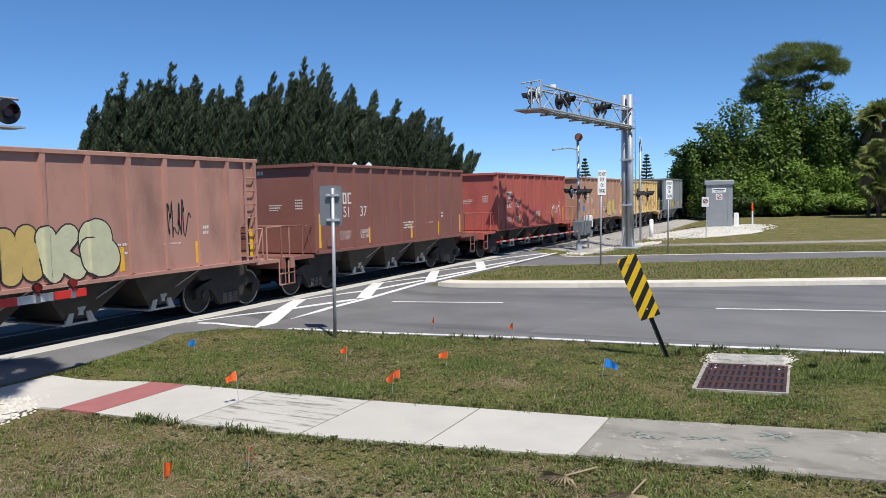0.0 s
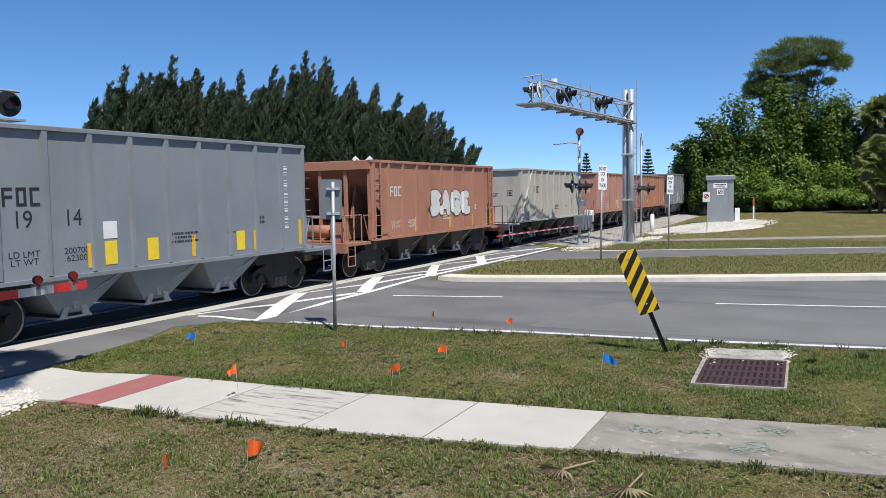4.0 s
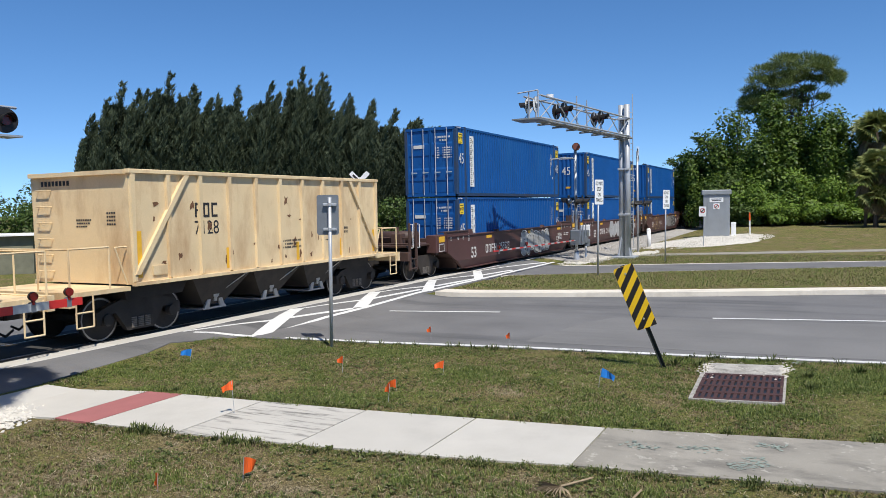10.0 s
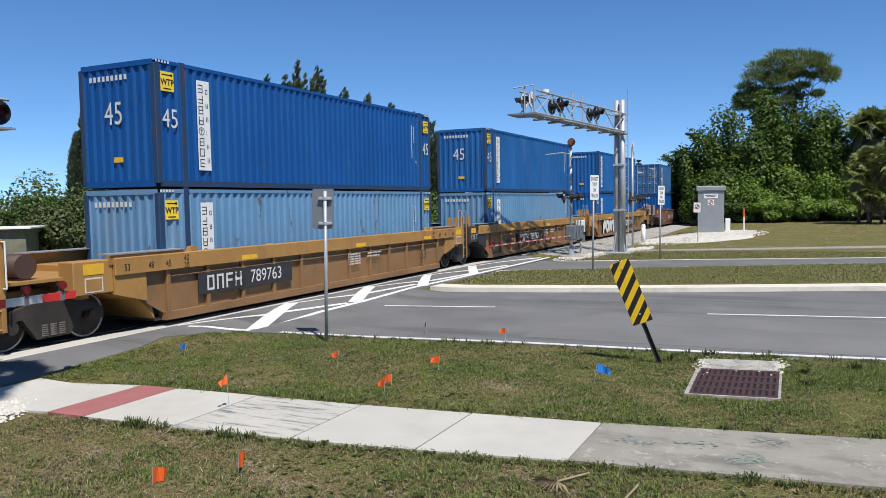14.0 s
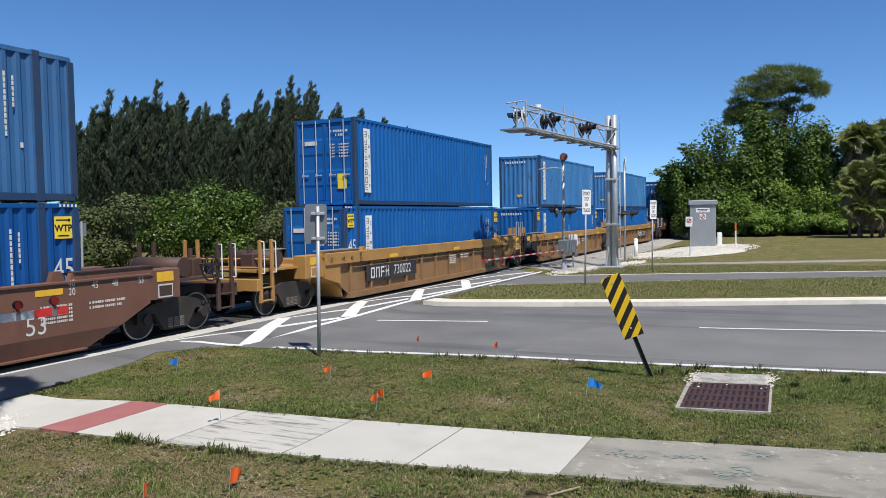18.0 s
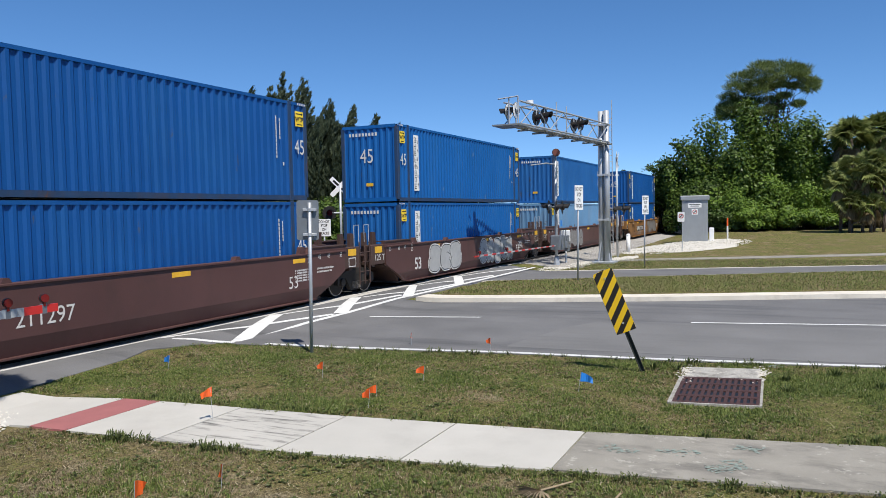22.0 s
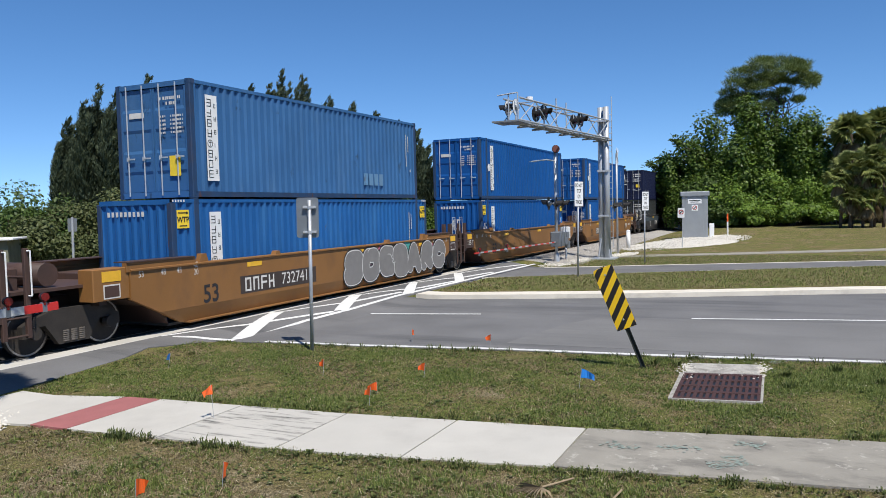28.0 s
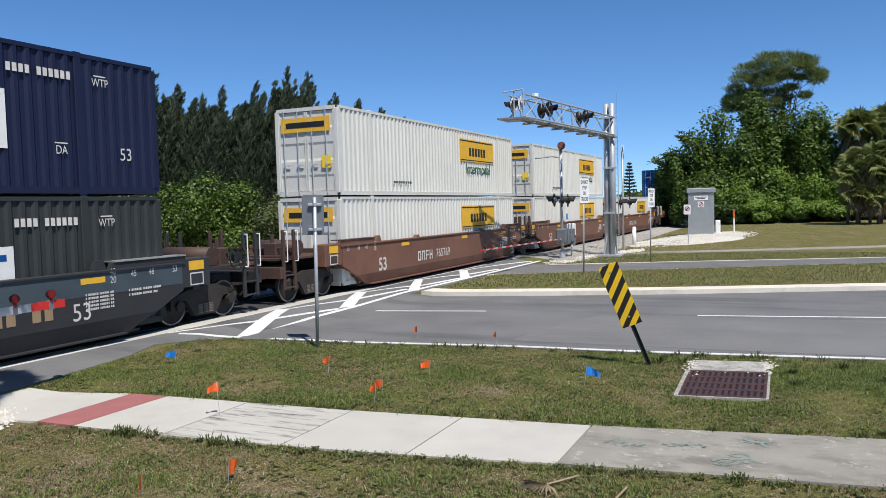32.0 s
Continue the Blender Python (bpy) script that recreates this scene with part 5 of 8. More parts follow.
    part("data_mark", lambda: fine_print([(0.7, 1.5, 1.95, 0.05), (0.8, 1.35, 1.86, 0.05), (0.7, 1.5, 1.77, 0.05), (2.5, 3.0, 1.9, 0.03), (3.6, 3.9, 2.2, 0.07), (3.6, 3.9, 2.08, 0.07)]), ink, H, key="data2", at=pose(-0.6, y, 0))
    part("end_mark", lambda: bars([(-1.2 + 0.12 * k, -1.12 + 0.12 * k, top - 0.30, top - 0.19) for k in range(8)] + [(-0.1 + 0.07 * q + 0.02 * (k % 2), -0.05 + 0.07 * q + 0.02 * (k % 2), 2.66 - 0.07 * k, 2.695 - 0.07 * k) for k in range(3) for q in range(7 - k)] + [(0.85 + 0.07 * q, 0.90 + 0.07 * q, 2.8 - 0.08 * k, 2.84 - 0.08 * k) for k in range(4) for q in range(4)]), ink, H,
         key=("emarks", top), at=pose(-hl - 0.026, 0, 0) @ pose(0, 0, 0, 0, 0, -90)) if not open_end else None
    part("vent_plate", lambda: B().box(-0.2, 0.2, -0.03, 0, -0.1, 0.1), paint, H, key="vent", at=pose(-hl + 0.75, y, 1.55))
    MOVERS.append((H, u, 0.0))
    return H


MOVERS = []
hopper(P_PINK, "a", "faded brown open-top hopper car", -2.9)
h = hopper(P_PINK, "b", "faded brown hopper car with pale green bubble graffiti", 10.5, open_end=True)
graffiti(h, -1.55, -1.615, 1.93, 4.4, 1.12, 3, [S_CREAM, S_CREAM, S_OCHRE, S_CREAM, S_CREAM], S_BLACK, "VIHKB", ribs=True, fat=0.19)
scrawl(h, 2.3, -1.61, 2.45, 0.7, 0.9, 4, S_BLACK, 4)
hopper(P_DARK, "c", "dark oxide brown hopper car with white numerals", 23.05, num=("151", "37"))
h = hopper(P_RED, "d", "dull red hopper car with chalky scrawls", 36.75, num=("152", "82"))
scrawl(h, 0.5, -1.61, 2.0, 2.6, 0.7, 5, S_PINK, 7)
scrawl(h, 3.6, -1.61, 2.0, 1.6, 0.8, 6, S_WHITE, 5)
h = hopper(P_TAN, "e", "tan brown hopper car with lilac and ochre graffiti", 50.1, num=("157", "06"))
graffiti(h, 2.6, -1.615, 1.92, 2.6, 1.15, 7, [S_OCHRE], S_BLACK, "EL", halo=S_LILAC, ribs=True, fat=0.17)
scrawl(h, 0.9, -1.61, 1.95, 0.9, 0.6, 57, S_BLACK, 4)
scrawl(h, -4.2, -1.61, 2.6, 0.8, 0.7, 8, S_BLACK, 3)
h = hopper(P_YEL, "f", "stained yellow hopper car with scribbled graffiti", 63.85, top=3.80, ink=S_BLACK, num=("72", "38"))
scrawl(h, 1.5, -1.61, 2.2, 6, 1.2, 9, mat("faded brown marker", (0.30, 0.19, 0.09), 0.7), 14)
scrawl(h, -3.4, -1.61, 3.2, 3, 0.6, 10, S_BLACK, 5)
h = hopper(P_GREY, "g", "slate grey open-end hopper car with yellow labels", 77.4, top=4.16, open_end=True, ink=S_BLACK, num=("193", "45"))
h2 = hopper(P_GREY, "g", "slate grey open-end hopper car with yellow labels", 91.0, top=4.16, open_end=True, ink=S_BLACK, num=("19", "14"))
h = hopper(P_ROSE, "h", "red brown open-end hopper car with white graffiti", 104.6, open_end=True)
graffiti(h, 0.8, -1.615, 2.4, 3.6, 1.0, 11, [S_WHITE], S_BLACK, "SAGE", ribs=True)
hopper(P_PALE, "i", "pale stone grey hopper car with diagonal end braces", 118.2, brace=True, ink=S_BLACK)
hopper(P_PINK, "j", "faded brown hopper car with white numerals", 131.9, num=("159", "76"))
hopper(P_ROSE, "k", "rust-streaked red brown hopper car", 145.2, num=("159", "55"))
h3 = hopper(P_GREY, "g", "slate grey open-end hopper car with yellow labels", 159.0, top=4.16, open_end=True, ink=S_BLACK, num=("195", "46"))
for g in (h2, h3, [m[0] for m in MOVERS if abs(m[1] - 77.4) < 0.01][0]):
    for x in (-1.55, -0.45, 2.35):
        part("caution_label", lambda: bars([(-0.15, 0.15, 0, 0.48)]), CAUT, g, "yellow caution label", key="hy", at=pose(x, -1.518, 1.45))
    part("white_label", lambda: bars([(-0.17, 0.17, 0, 0.35)]), WHITE, g, key="hw", at=pose(-1.55, -1.518, 1.98))
    part("side_emblem", lambda: bars([(-0.075, 0.075, 0.075 * k, 0.075 * k + 0.018 + 0.03 * (k % 3 == 0)) for k in range(23) if k not in (5, 13, 18)]), WHITE, g, "upright white company lettering bars", key="hemb", at=pose(4.2, -1.518, 1.9))
    part("side_emblem", lambda: bars([(-0.06, 0.06, 0.065 * k, 0.065 * k + 0.018 + 0.025 * (k % 3 == 1)) for k in range(15)]), WHITE, g, "upright white company lettering bars", key="hemb2", at=pose(-4.55, -1.518, 2.75))
h = hopper(P_PINK, "l", "faded brown open-end hopper car with blue and green graffiti", 173.1, open_end=True, num=("160", "25"), top=3.92)
graffiti(h, -1.75, -1.615, 1.9, 1.75, 1.15, 12, [S_BLUE], S_BLACK, "SE", ribs=True, fat=0.21)
graffiti(h, -0.41, -1.615, 1.9, 1.05, 1.15, 52, [S_GREEN], S_BLACK, "V", ribs=True, fat=0.26)
graffiti(h, 0.59, -1.615, 1.95, 0.92, 1.15, 53, [S_WHITE], S_BLACK, "O", ribs=True, fat=0.2)
graffiti(h, 1.47, -1.615, 1.78, 0.7, 0.8, 54, [S_OCHRE], S_BLACK, "ES", halo=S_PINK, ribs=True)
scrawl(h, 2.4, -1.61, 1.85, 0.6, 0.6, 58, S_WHITE, 4)
scrawl(h, 4.0, -1.61, 2.1, 1.0, 0.8, 13, S_WHITE, 4)
h = hopper(P_PINK, "m", "faded brown hopper car with white numerals", 186.0, num=("180", "54"), top=3.95)
scrawl(h, -0.6, -1.61, 2.5, 1.8, 0.4, 14, S_WHITE, 5)
h = hopper(P_CREAM, "n", "rust-stained cream hopper car with silver graffiti", 199.4, top=3.74, brace=True, ink=S_BLACK, num=("7119", ""))
graffiti(h, -0.4, -1.615, 1.95, 4.5, 1.2, 15, [S_SILVER], S_BLACK, "SHKO", ribs=True, fat=0.2)
scrawl(h, 2.45, -1.61, 1.75, 0.7, 0.6, 59, S_BLACK, 4)
hopper(P_CREAM, "o", "rust-stained cream hopper car with diagonal braces", 212.8, top=3.74, brace=True, ink=S_BLACK, num=("7128", ""))

SCRAPE = mat("bare rust scrape", (0.16, 0.075, 0.035), 0.8, 0, 0.3, 8)
for car, seed in ((MOVERS[-1][0], 41), (MOVERS[-2][0], 42), ([m[0] for m in MOVERS if abs(m[1] - 63.85) < 0.01][0], 43)):
    rnd = random.Random(seed)
    for k in range(26):
        b = B()
        w, h2_ = rnd.uniform(0.03, 0.16), rnd.uniform(0.03, 0.22)
        fan(b, blob(0, 0, w, h2_, rnd, 9, 0.5), 0)
        part("rust_scrape", b, SCRAPE, car, at=pose(rnd.uniform(-4.6, 4.6), -1.517, 1.45 + 2.0 * rnd.random() ** 1.8))

# ---- well cars ----
W_BROWN = mat("dark brown well car paint", (0.085, 0.037, 0.032), 0.6, 0, 0.16, 0.7, 30, 0.1, dirt=(0.045, 0.025, 0.02), dirt_amt=0.5, streak=0.5)
W_RUST = mat("rusty brown well car paint", (0.165, 0.076, 0.048), 0.65, 0, 0.16, 0.7, 30, 0.1, dirt=(0.08, 0.04, 0.028), dirt_amt=0.5, streak=0.5)
W_TAN = mat("orange tan well car paint", (0.235, 0.108, 0.0285), 0.6, 0, 0.16, 0.7, 30, 0.1, dirt=(0.11, 0.055, 0.03), dirt_amt=0.45, streak=0.5)
W_YEL = mat("grimy yellow well car paint", (0.38, 0.20, 0.055), 0.6, 0, 0.16, 0.8, 30, 0.1, dirt=(0.15, 0.085, 0.045), dirt_amt=0.55, streak=0.5)
W_YLOW = mat("browned yellow web paint", (0.25, 0.135, 0.055), 0.65, 0, 0.2, 0.8, 30, 0.1, dirt=(0.11, 0.065, 0.04), dirt_amt=0.55, streak=0.5)
W_BLUE = mat("slate blue well car paint", (0.055, 0.075, 0.090), 0.5, 0, 0.12, 0.7, 30, 0.1, dirt=(0.03, 0.035, 0.04), dirt_amt=0.5)
W_END = mat("grimy brown end paint", (0.065, 0.035, 0.026), 0.65, 0, 0.2, 0.8, 30, 0.1, dirt=(0.03, 0.022, 0.018), dirt_amt=0.5)
W_BLK = mat("sooty black well car paint", (0.028, 0.028, 0.03), 0.6, 0, 0.2, 0.7, 30, 0.1)


def well_car(paint, label, u, lead, tail, ribbed=False, ink=MARKW, num="", half=8.4, tip=11.85, big="53", end_paint=None, lower=None):
    """One unit: a well between two raised ends; lead and tail say which ends carry a coupler and platform."""
    Wc = thing("well_car", label, "freight car", group="well cars of the train")
    ep = end_paint or (paint if ribbed else W_END)
    for s in (-1, 1):
        yo, yi = s * 1.47, s * 1.36
        ya, yb = min(yo, yi), max(yo, yi)
        if ribbed:
            part("top_chord", lambda: B().chamfer(-half, half, ya - 0.05 if s < 0 else ya, yb if s < 0 else yb + 0.05, 1.38, 1.74, 0.02), paint, Wc, key=("wchord", s))
            part("web", lambda: B().prism([(-7.0, 0.40), (7.0, 0.40), (7.6, 0.75), (7.6, 1.40), (-7.6, 1.40), (-7.6, 0.75)], s * 1.36 - 0.015, s * 1.36 + 0.015), lower or paint, Wc, key=("web", s))
            part("bottom_sill", lambda: B().box(-7.0, 7.0, min(s * 1.48, s * 1.2), max(s * 1.48, s * 1.2), 0.24, 0.42), lower or paint, Wc, key=("bsill", s))
            for k in range(12):
                x = -6.9 + 13.8 * k / 11
                part("rib", lambda: B().chamfer(-0.055, 0.055, ya, yb, 0.42, 1.38, 0.012), lower or paint, Wc, key=("wrib", s), at=pose(x, 0, 0))
            for e in (-1, 1):
                part("end_side", lambda: B().prism([(e * 7.55, 0.75), (e * half, 0.98), (e * half, 1.39), (e * 7.55, 1.39)], ya, yb), paint if (lead, tail)[e > 0] else ep, Wc, key=("endside", s, e))
            part("pipe", lambda: B().cyl((-6.8, s * 1.43, 1.22), (6.8, s * 1.43, 1.22), 0.03, 6), lower or paint, Wc, key=("wpipe", s))
        else:
            part("side_plate", lambda: B().prism([(-half, 1.0), (-half, 1.62), (half, 1.62), (half, 1.0), (7.58, 0.62), (-7.58, 0.62)], ya, yb), paint, Wc, key=("wplate", s, half))
            part("lower_plate", lambda: B().add([(-7.58, yo, 0.622), (7.58, yo, 0.622), (6.85, yo - s * 0.10, 0.28), (-6.85, yo - s * 0.10, 0.28), (-7.58, yi, 0.622), (7.58, yi, 0.622), (6.85, yi - s * 0.10, 0.28), (-6.85, yi - s * 0.10, 0.28)],
                                                [(0, 1, 2, 3), (7, 6, 5, 4), (0, 3, 7, 4), (1, 5, 6, 2), (3, 2, 6, 7)]), lower or paint, Wc, key=("wlow", s))
            part("top_flange", lambda: B().chamfer(-half, half, s * 1.40 - 0.11, s * 1.40 + 0.11, 1.615, 1.66, 0.01), paint, Wc, key=("wflange", s, half))
            part("bottom_flange", lambda: B().box(-6.7, 6.7, s * 1.40 - 0.11, s * 1.40 + 0.11, 0.255, 0.285), paint, Wc, key=("wbf", s))
        for e in (-1, 1):
            part("raised_side", lambda: B().prism([(e * 6.35, 1.66), (e * 6.42, 1.80), (e * (half + 0.1), 1.80), (e * (half + 0.1), 1.60), (e * 6.4, 1.66)], ya, yb + 0.01), paint if not ribbed or (lead, tail)[e > 0] else ep, Wc, key=("raised", s, e, half))
            # top strip: end paint on brown, rust and tan cars, paler steel on others
            part("deck_edge", lambda: B().box(min(e * 6.45, e * (half + 0.1)), max(e * 6.45, e * (half + 0.1)), s * 1.30 - 0.2, s * 1.30 + 0.2, 1.80, 1.825), W_END if paint in (W_BROWN, W_RUST, W_TAN) else mat("pale walkway steel", (0.42, 0.41, 0.39), 0.4, 0.5, 0.2, 4), Wc, "flat walkway edge strip", key=("dedge", s, e, half))
            part("stack_guide", lambda: B().prism([(e * 6.1 - 0.16, 1.64), (e * 6.1 + 0.16, 1.64), (e * 6.1 + 0.08, 1.86), (e * 6.1 - 0.08, 1.86)], s * 1.40 - 0.07, s * 1.40 + 0.07), paint, Wc, key=("sguide", s, e))
    part("well_floor", lambda: B().box(-7.2, 7.2, -1.3, 1.3, 0.24, 0.30), DARK, Wc, key="wfloor")
    for x in (-3.2, 3.2):
        part("guide_lug", lambda: B().prism([(-0.13, 1.64), (0.13, 1.64), (0.06, 1.76), (-0.06, 1.76)], -1.5, -1.34), paint, Wc, key="lug", at=pose(x, 0, 0))
    for e, outer in ((-1, lead), (1, tail)):
        part("end_bulkhead", lambda: B().prism([(e * 7.2, 0.3), (e * 7.5, 1.55), (e * half, 1.55), (e * half, 0.98), (e * 7.6, 0.75)], -1.3, 1.3), ep, Wc, key=("bulk", e, half))
        L = tip - 0.6 if outer else 9.72
        part("end_beam", lambda: B().chamfer(min(e * 7.6, e * L), max(e * 7.6, e * L), -0.45, 0.45, 0.82, 1.18, 0.03), ep, Wc, key=("beam", e, L))
        part("deck", lambda: B().box(min(e * half, e * (L - 0.1)), max(e * half, e * (L - 0.1)), -1.15, 1.15, 1.36, 1.42).box(min(e * 8.9, e * 9.1), max(e * 8.9, e * 9.1), -1.3, 1.3, 0.95, 1.36), ep, Wc, key=("wdeck", e, L, half))
        for s in (-1, 1):
            part("end_box", lambda: B().chamfer(min(e * half, e * (half + 0.95)), max(e * half, e * (half + 0.95)), min(s * 1.44, s * 1.0), max(s * 1.44, s * 1.0), 1.05, 1.72, 0.02), paint if outer and (ribbed or not end_paint) else ep, Wc, key=("ebox", e, s, half))
        part("yellow_patch", lambda: bars([(-0.25, 0.25, -0.11, 0.11)]), YELLOW, Wc, "yellow reflective patch", key="ypatch", at=pose(e * (half + 0.48), -1.446, 1.55))
        if outer or e > 0:
            part("placard", lambda: bars([(-0.22, 0.22, -0.15, 0.15)]), ink, Wc, "white-lined placard", key="plac", at=pose(e * (half + 0.48), -1.446, 1.23))
        if outer or e > 0:
            part("placard_inset", lambda: bars([(-0.19, 0.19, -0.12, 0.12)]), ep, Wc, key="placi", at=pose(e * (half + 0.48), -1.449, 1.23))
        if outer:
            part("end_sill", lambda: B().chamfer(min(e * L, e * (L + 0.18)), max(e * L, e * (L + 0.18)), -1.35, 1.35, 0.88, 1.20, 0.02), ep, Wc, key=("wes", e, L))
            for x, y in ((L, -1.32), (L - 0.5, -1.32), (L, 1.32), (L - 0.5, 1.32)):
                part("grab_post", lambda: B().chamfer(-0.05, 0.05, -0.04, 0.04, 0.55, 2.25, 0.01), ep, Wc, key="gpost", at=pose(e * x, y, 0))
            part("crossrail", lambda: B().pipe([(e * L, -1.32, 2.2), (e * L, -1.32, 1.5), (e * L, 1.32, 1.5)], 0.03, 6).pipe([(e * (L - 0.5), -1.32, 1.7), (e * (L - 0.5), 1.32, 1.7)], 0.03, 6).pipe([(e * L, -1.34, 0.6), (e * (L - 0.5), -1.34, 0.6)], 0.025, 6)
                 .pipe([(e * L, -1.34, 0.95), (e * (L - 0.5), -1.34, 0.95)], 0.025, 6), ep, Wc, key=("wcr", e, L))
            part("grab_iron", lambda: B().pipe([(0, -0.03, 1.35), (0, -0.12, 1.35), (0, -0.12, 2.2), (0, -0.03, 2.2)], 0.016, 6), WHITE, Wc, "white-painted grab iron", key="giron", at=pose(e * L, -1.34, 0))
            part("grab_iron", lambda: B().pipe([(0, -0.03, 1.35), (0, -0.12, 1.35), (0, -0.12, 2.2), (0, -0.03, 2.2)], 0.016, 6), WHITE, Wc, "white-painted grab iron", key="giron", at=pose(e * (L - 0.5), -1.34, 0))
            if e > 0:
                def bwheel():
                    b = B()
                    for k in range(16):
                        a, c = 2 * math.pi * k / 16, 2 * math.pi * (k + 1) / 16
                        b.cyl((0.3 * math.cos(a), 0, 0.3 * math.sin(a)), (0.3 * math.cos(c), 0, 0.3 * math.sin(c)), 0.02, 6)
                    for k in range(5):
                        a = 2 * math.pi * k / 5
                        b.cyl((0, 0, 0), (0.3 * math.cos(a), 0, 0.3 * math.sin(a)), 0.014, 5)
                    return b.disc((0, 0.05, 0), (0, 1, 0), 0.14, 0.1, 12)
                part("brake_wheel", bwheel, W_YEL if paint is W_BROWN else BLACK, Wc, key="bwheel", at=pose(L - 0.85, -1.42, 1.62))
            part("air_tank", lambda: B().cyl((e * (L - 1.25), -0.95, 1.68), (e * (L - 1.25), 0.6, 1.68), 0.24, 14), W_END, Wc, key=("wtank", e, L), smooth=True)
            part("valve_box", lambda: B().chamfer(min(e * (L - 0.75), e * (L - 0.4)), max(e * (L - 0.75), e * (L - 0.4)), -0.75, -0.3, 1.42, 1.86, 0.03).cyl((e * (L - 0.57), -0.5, 1.86), (e * (L - 0.57), -0.5, 2.1), 0.06, 8), W_END, Wc, key=("wvalve", e, L))
            coupler(Wc, e * (L + 0.1), e)
            bogie(Wc, e * 9.55)
        if not outer:
            xl = half + 1.02
            for dx in (0.0, 0.34):
                part("ladder_rail", lambda: B().chamfer(-0.025, 0.025, -0.02, 0.02, 0.45, 1.86, 0.006), ep, Wc, key="lrail", at=pose(e * (xl + dx), -1.40, 0))
            for k in range(4):
                part("ladder_rung", lambda: B().cyl((-0.17, 0, 0), (0.17, 0, 0), 0.014, 6), ep, Wc, key="lrung", at=pose(e * (xl + 0.17), -1.41, 0.55 + 0.32 * k))
            for dx, yy in ((-0.72, -1.12), (-0.1, -1.12), (-0.72, 1.12), (-0.1, 1.12)):
                part("stanchion", lambda: B().prism([(-0.13, 1.70), (0.13, 1.70), (0.11, 2.12), (0.03, 2.16), (-0.11, 2.16)], -0.05, 0.05), paint if ribbed else ep, Wc, key="stanch", at=pose(e * (xl + dx), yy, 0))
            part("handrail", lambda: B().pipe([(0, 0, 1.7), (0, 0, 2.42), (0.30, 0, 2.42), (0.30, 0, 1.7)], 0.014, 6), STEEL, Wc, key="jrail", at=pose(e * xl, -1.2, 0))
        if not outer and e < 0:
            lettering("load_word", "125 T", 0.30, MARKW, Wc, pose(-half - 0.42, -1.452, 1.27), 1.0, "white load figures")
        if not outer and e > 0:
            bogie(Wc, 9.72)
            part("connector", lambda: B().cyl((9.72, 0, 0.85), (9.72, 0, 1.3), 0.4, 14), DARK, Wc, key="artic")
    y = -1.475 if not ribbed else -1.484
    ty = -1.475 if not ribbed else -1.525
    part("yellow_patch", lambda: bars([(-0.3, 0.3, -0.06, 0.06)]), YELLOW, Wc, "yellow reflective patch", key="ypatch2", at=pose(-4.2, ty, 1.47))
    part("yellow_patch", lambda: bars([(-0.3, 0.3, -0.06, 0.06)]), YELLOW, Wc, "yellow reflective patch", key="ypatch2", at=pose(1.2, ty, 1.47))
    part("yellow_patch", lambda: bars([(-0.3, 0.3, -0.06, 0.06)]), YELLOW, Wc, "yellow reflective patch", key="ypatch2", at=pose(5.9, ty, 1.47))
    dk = S_BLACK if paint in (W_TAN, W_YEL) else ink
    lettering("number", big, 0.62, dk, Wc, pose(-5.9 if not ribbed else -4.6, y - 0.003, 0.85), 0.95, "large well length figures", 0.01)
    lettering("number", "53", 0.5, dk, Wc, pose(5.6, y - 0.003, 0.85), 0.95)
    for x, tx in ((6.4, "40\n20"), (6.95, "45"), (7.45, "48"), (8.15, "53"), (-6.4, "40\n20"), (-6.95, "45"), (-7.45, "48"), (-8.1, "53")):
        lettering("length_mark", tx, 0.20, ink if paint not in (W_YEL,) else dk, Wc, pose(x, ty - 0.003, 1.52), 0.8)
    back_ = -1.4 if paint in (W_TAN, W_BROWN) else -2.5 if ribbed and lead else 4.4 if ribbed and tail else 0.0
    if num and paint is W_TAN:
        part("number_board", lambda: B().box(-3.4 + back_, 0.05 + back_, -1.4745, -1.469, 0.72, 1.18), mat("dull black repaint", (0.045, 0.032, 0.026), 0.7, 0, 0.2, 3), Wc, "dark repainted patch behind the car number", key="nboard2")
    if num and ribbed:
        part("number_board", lambda: B().box(-3.5, 0.1, -1.482, -1.468, 0.70, 1.20), W_BLK, Wc, "dark board behind the car number", key="nboard", at=pose(back_, 0, 0))
    if num:
        part("initial_mark", lambda: initials((0b11101, 0b11001, 0b01011, 0b11010), 0.24, 0.36, 0.09), ink, Wc, "block stroke initials", key="winit", at=pose(-2.6 + back_, y, 0.95))
        lettering("number", num, 0.46, ink, Wc, pose(-1.0 + back_, y - 0.003, 0.95), 0.95)
    part("data_mark", lambda: fine_print([(0.5, 1.2, 0.12 - 0.075 * q, 0.045) for q in range(5)] + [(1.6, 2.5, 0.1, 0.05), (1.6, 2.4, 0, 0.05)]), ink, Wc, key="wdata", at=pose(5.2 if not ribbed else 0, y, 1.05))
    MOVERS.append((Wc, u, 0.0))
    return Wc


FLOOR = 0.31
F45, F40, F53 = 13.716, 12.192, 16.154


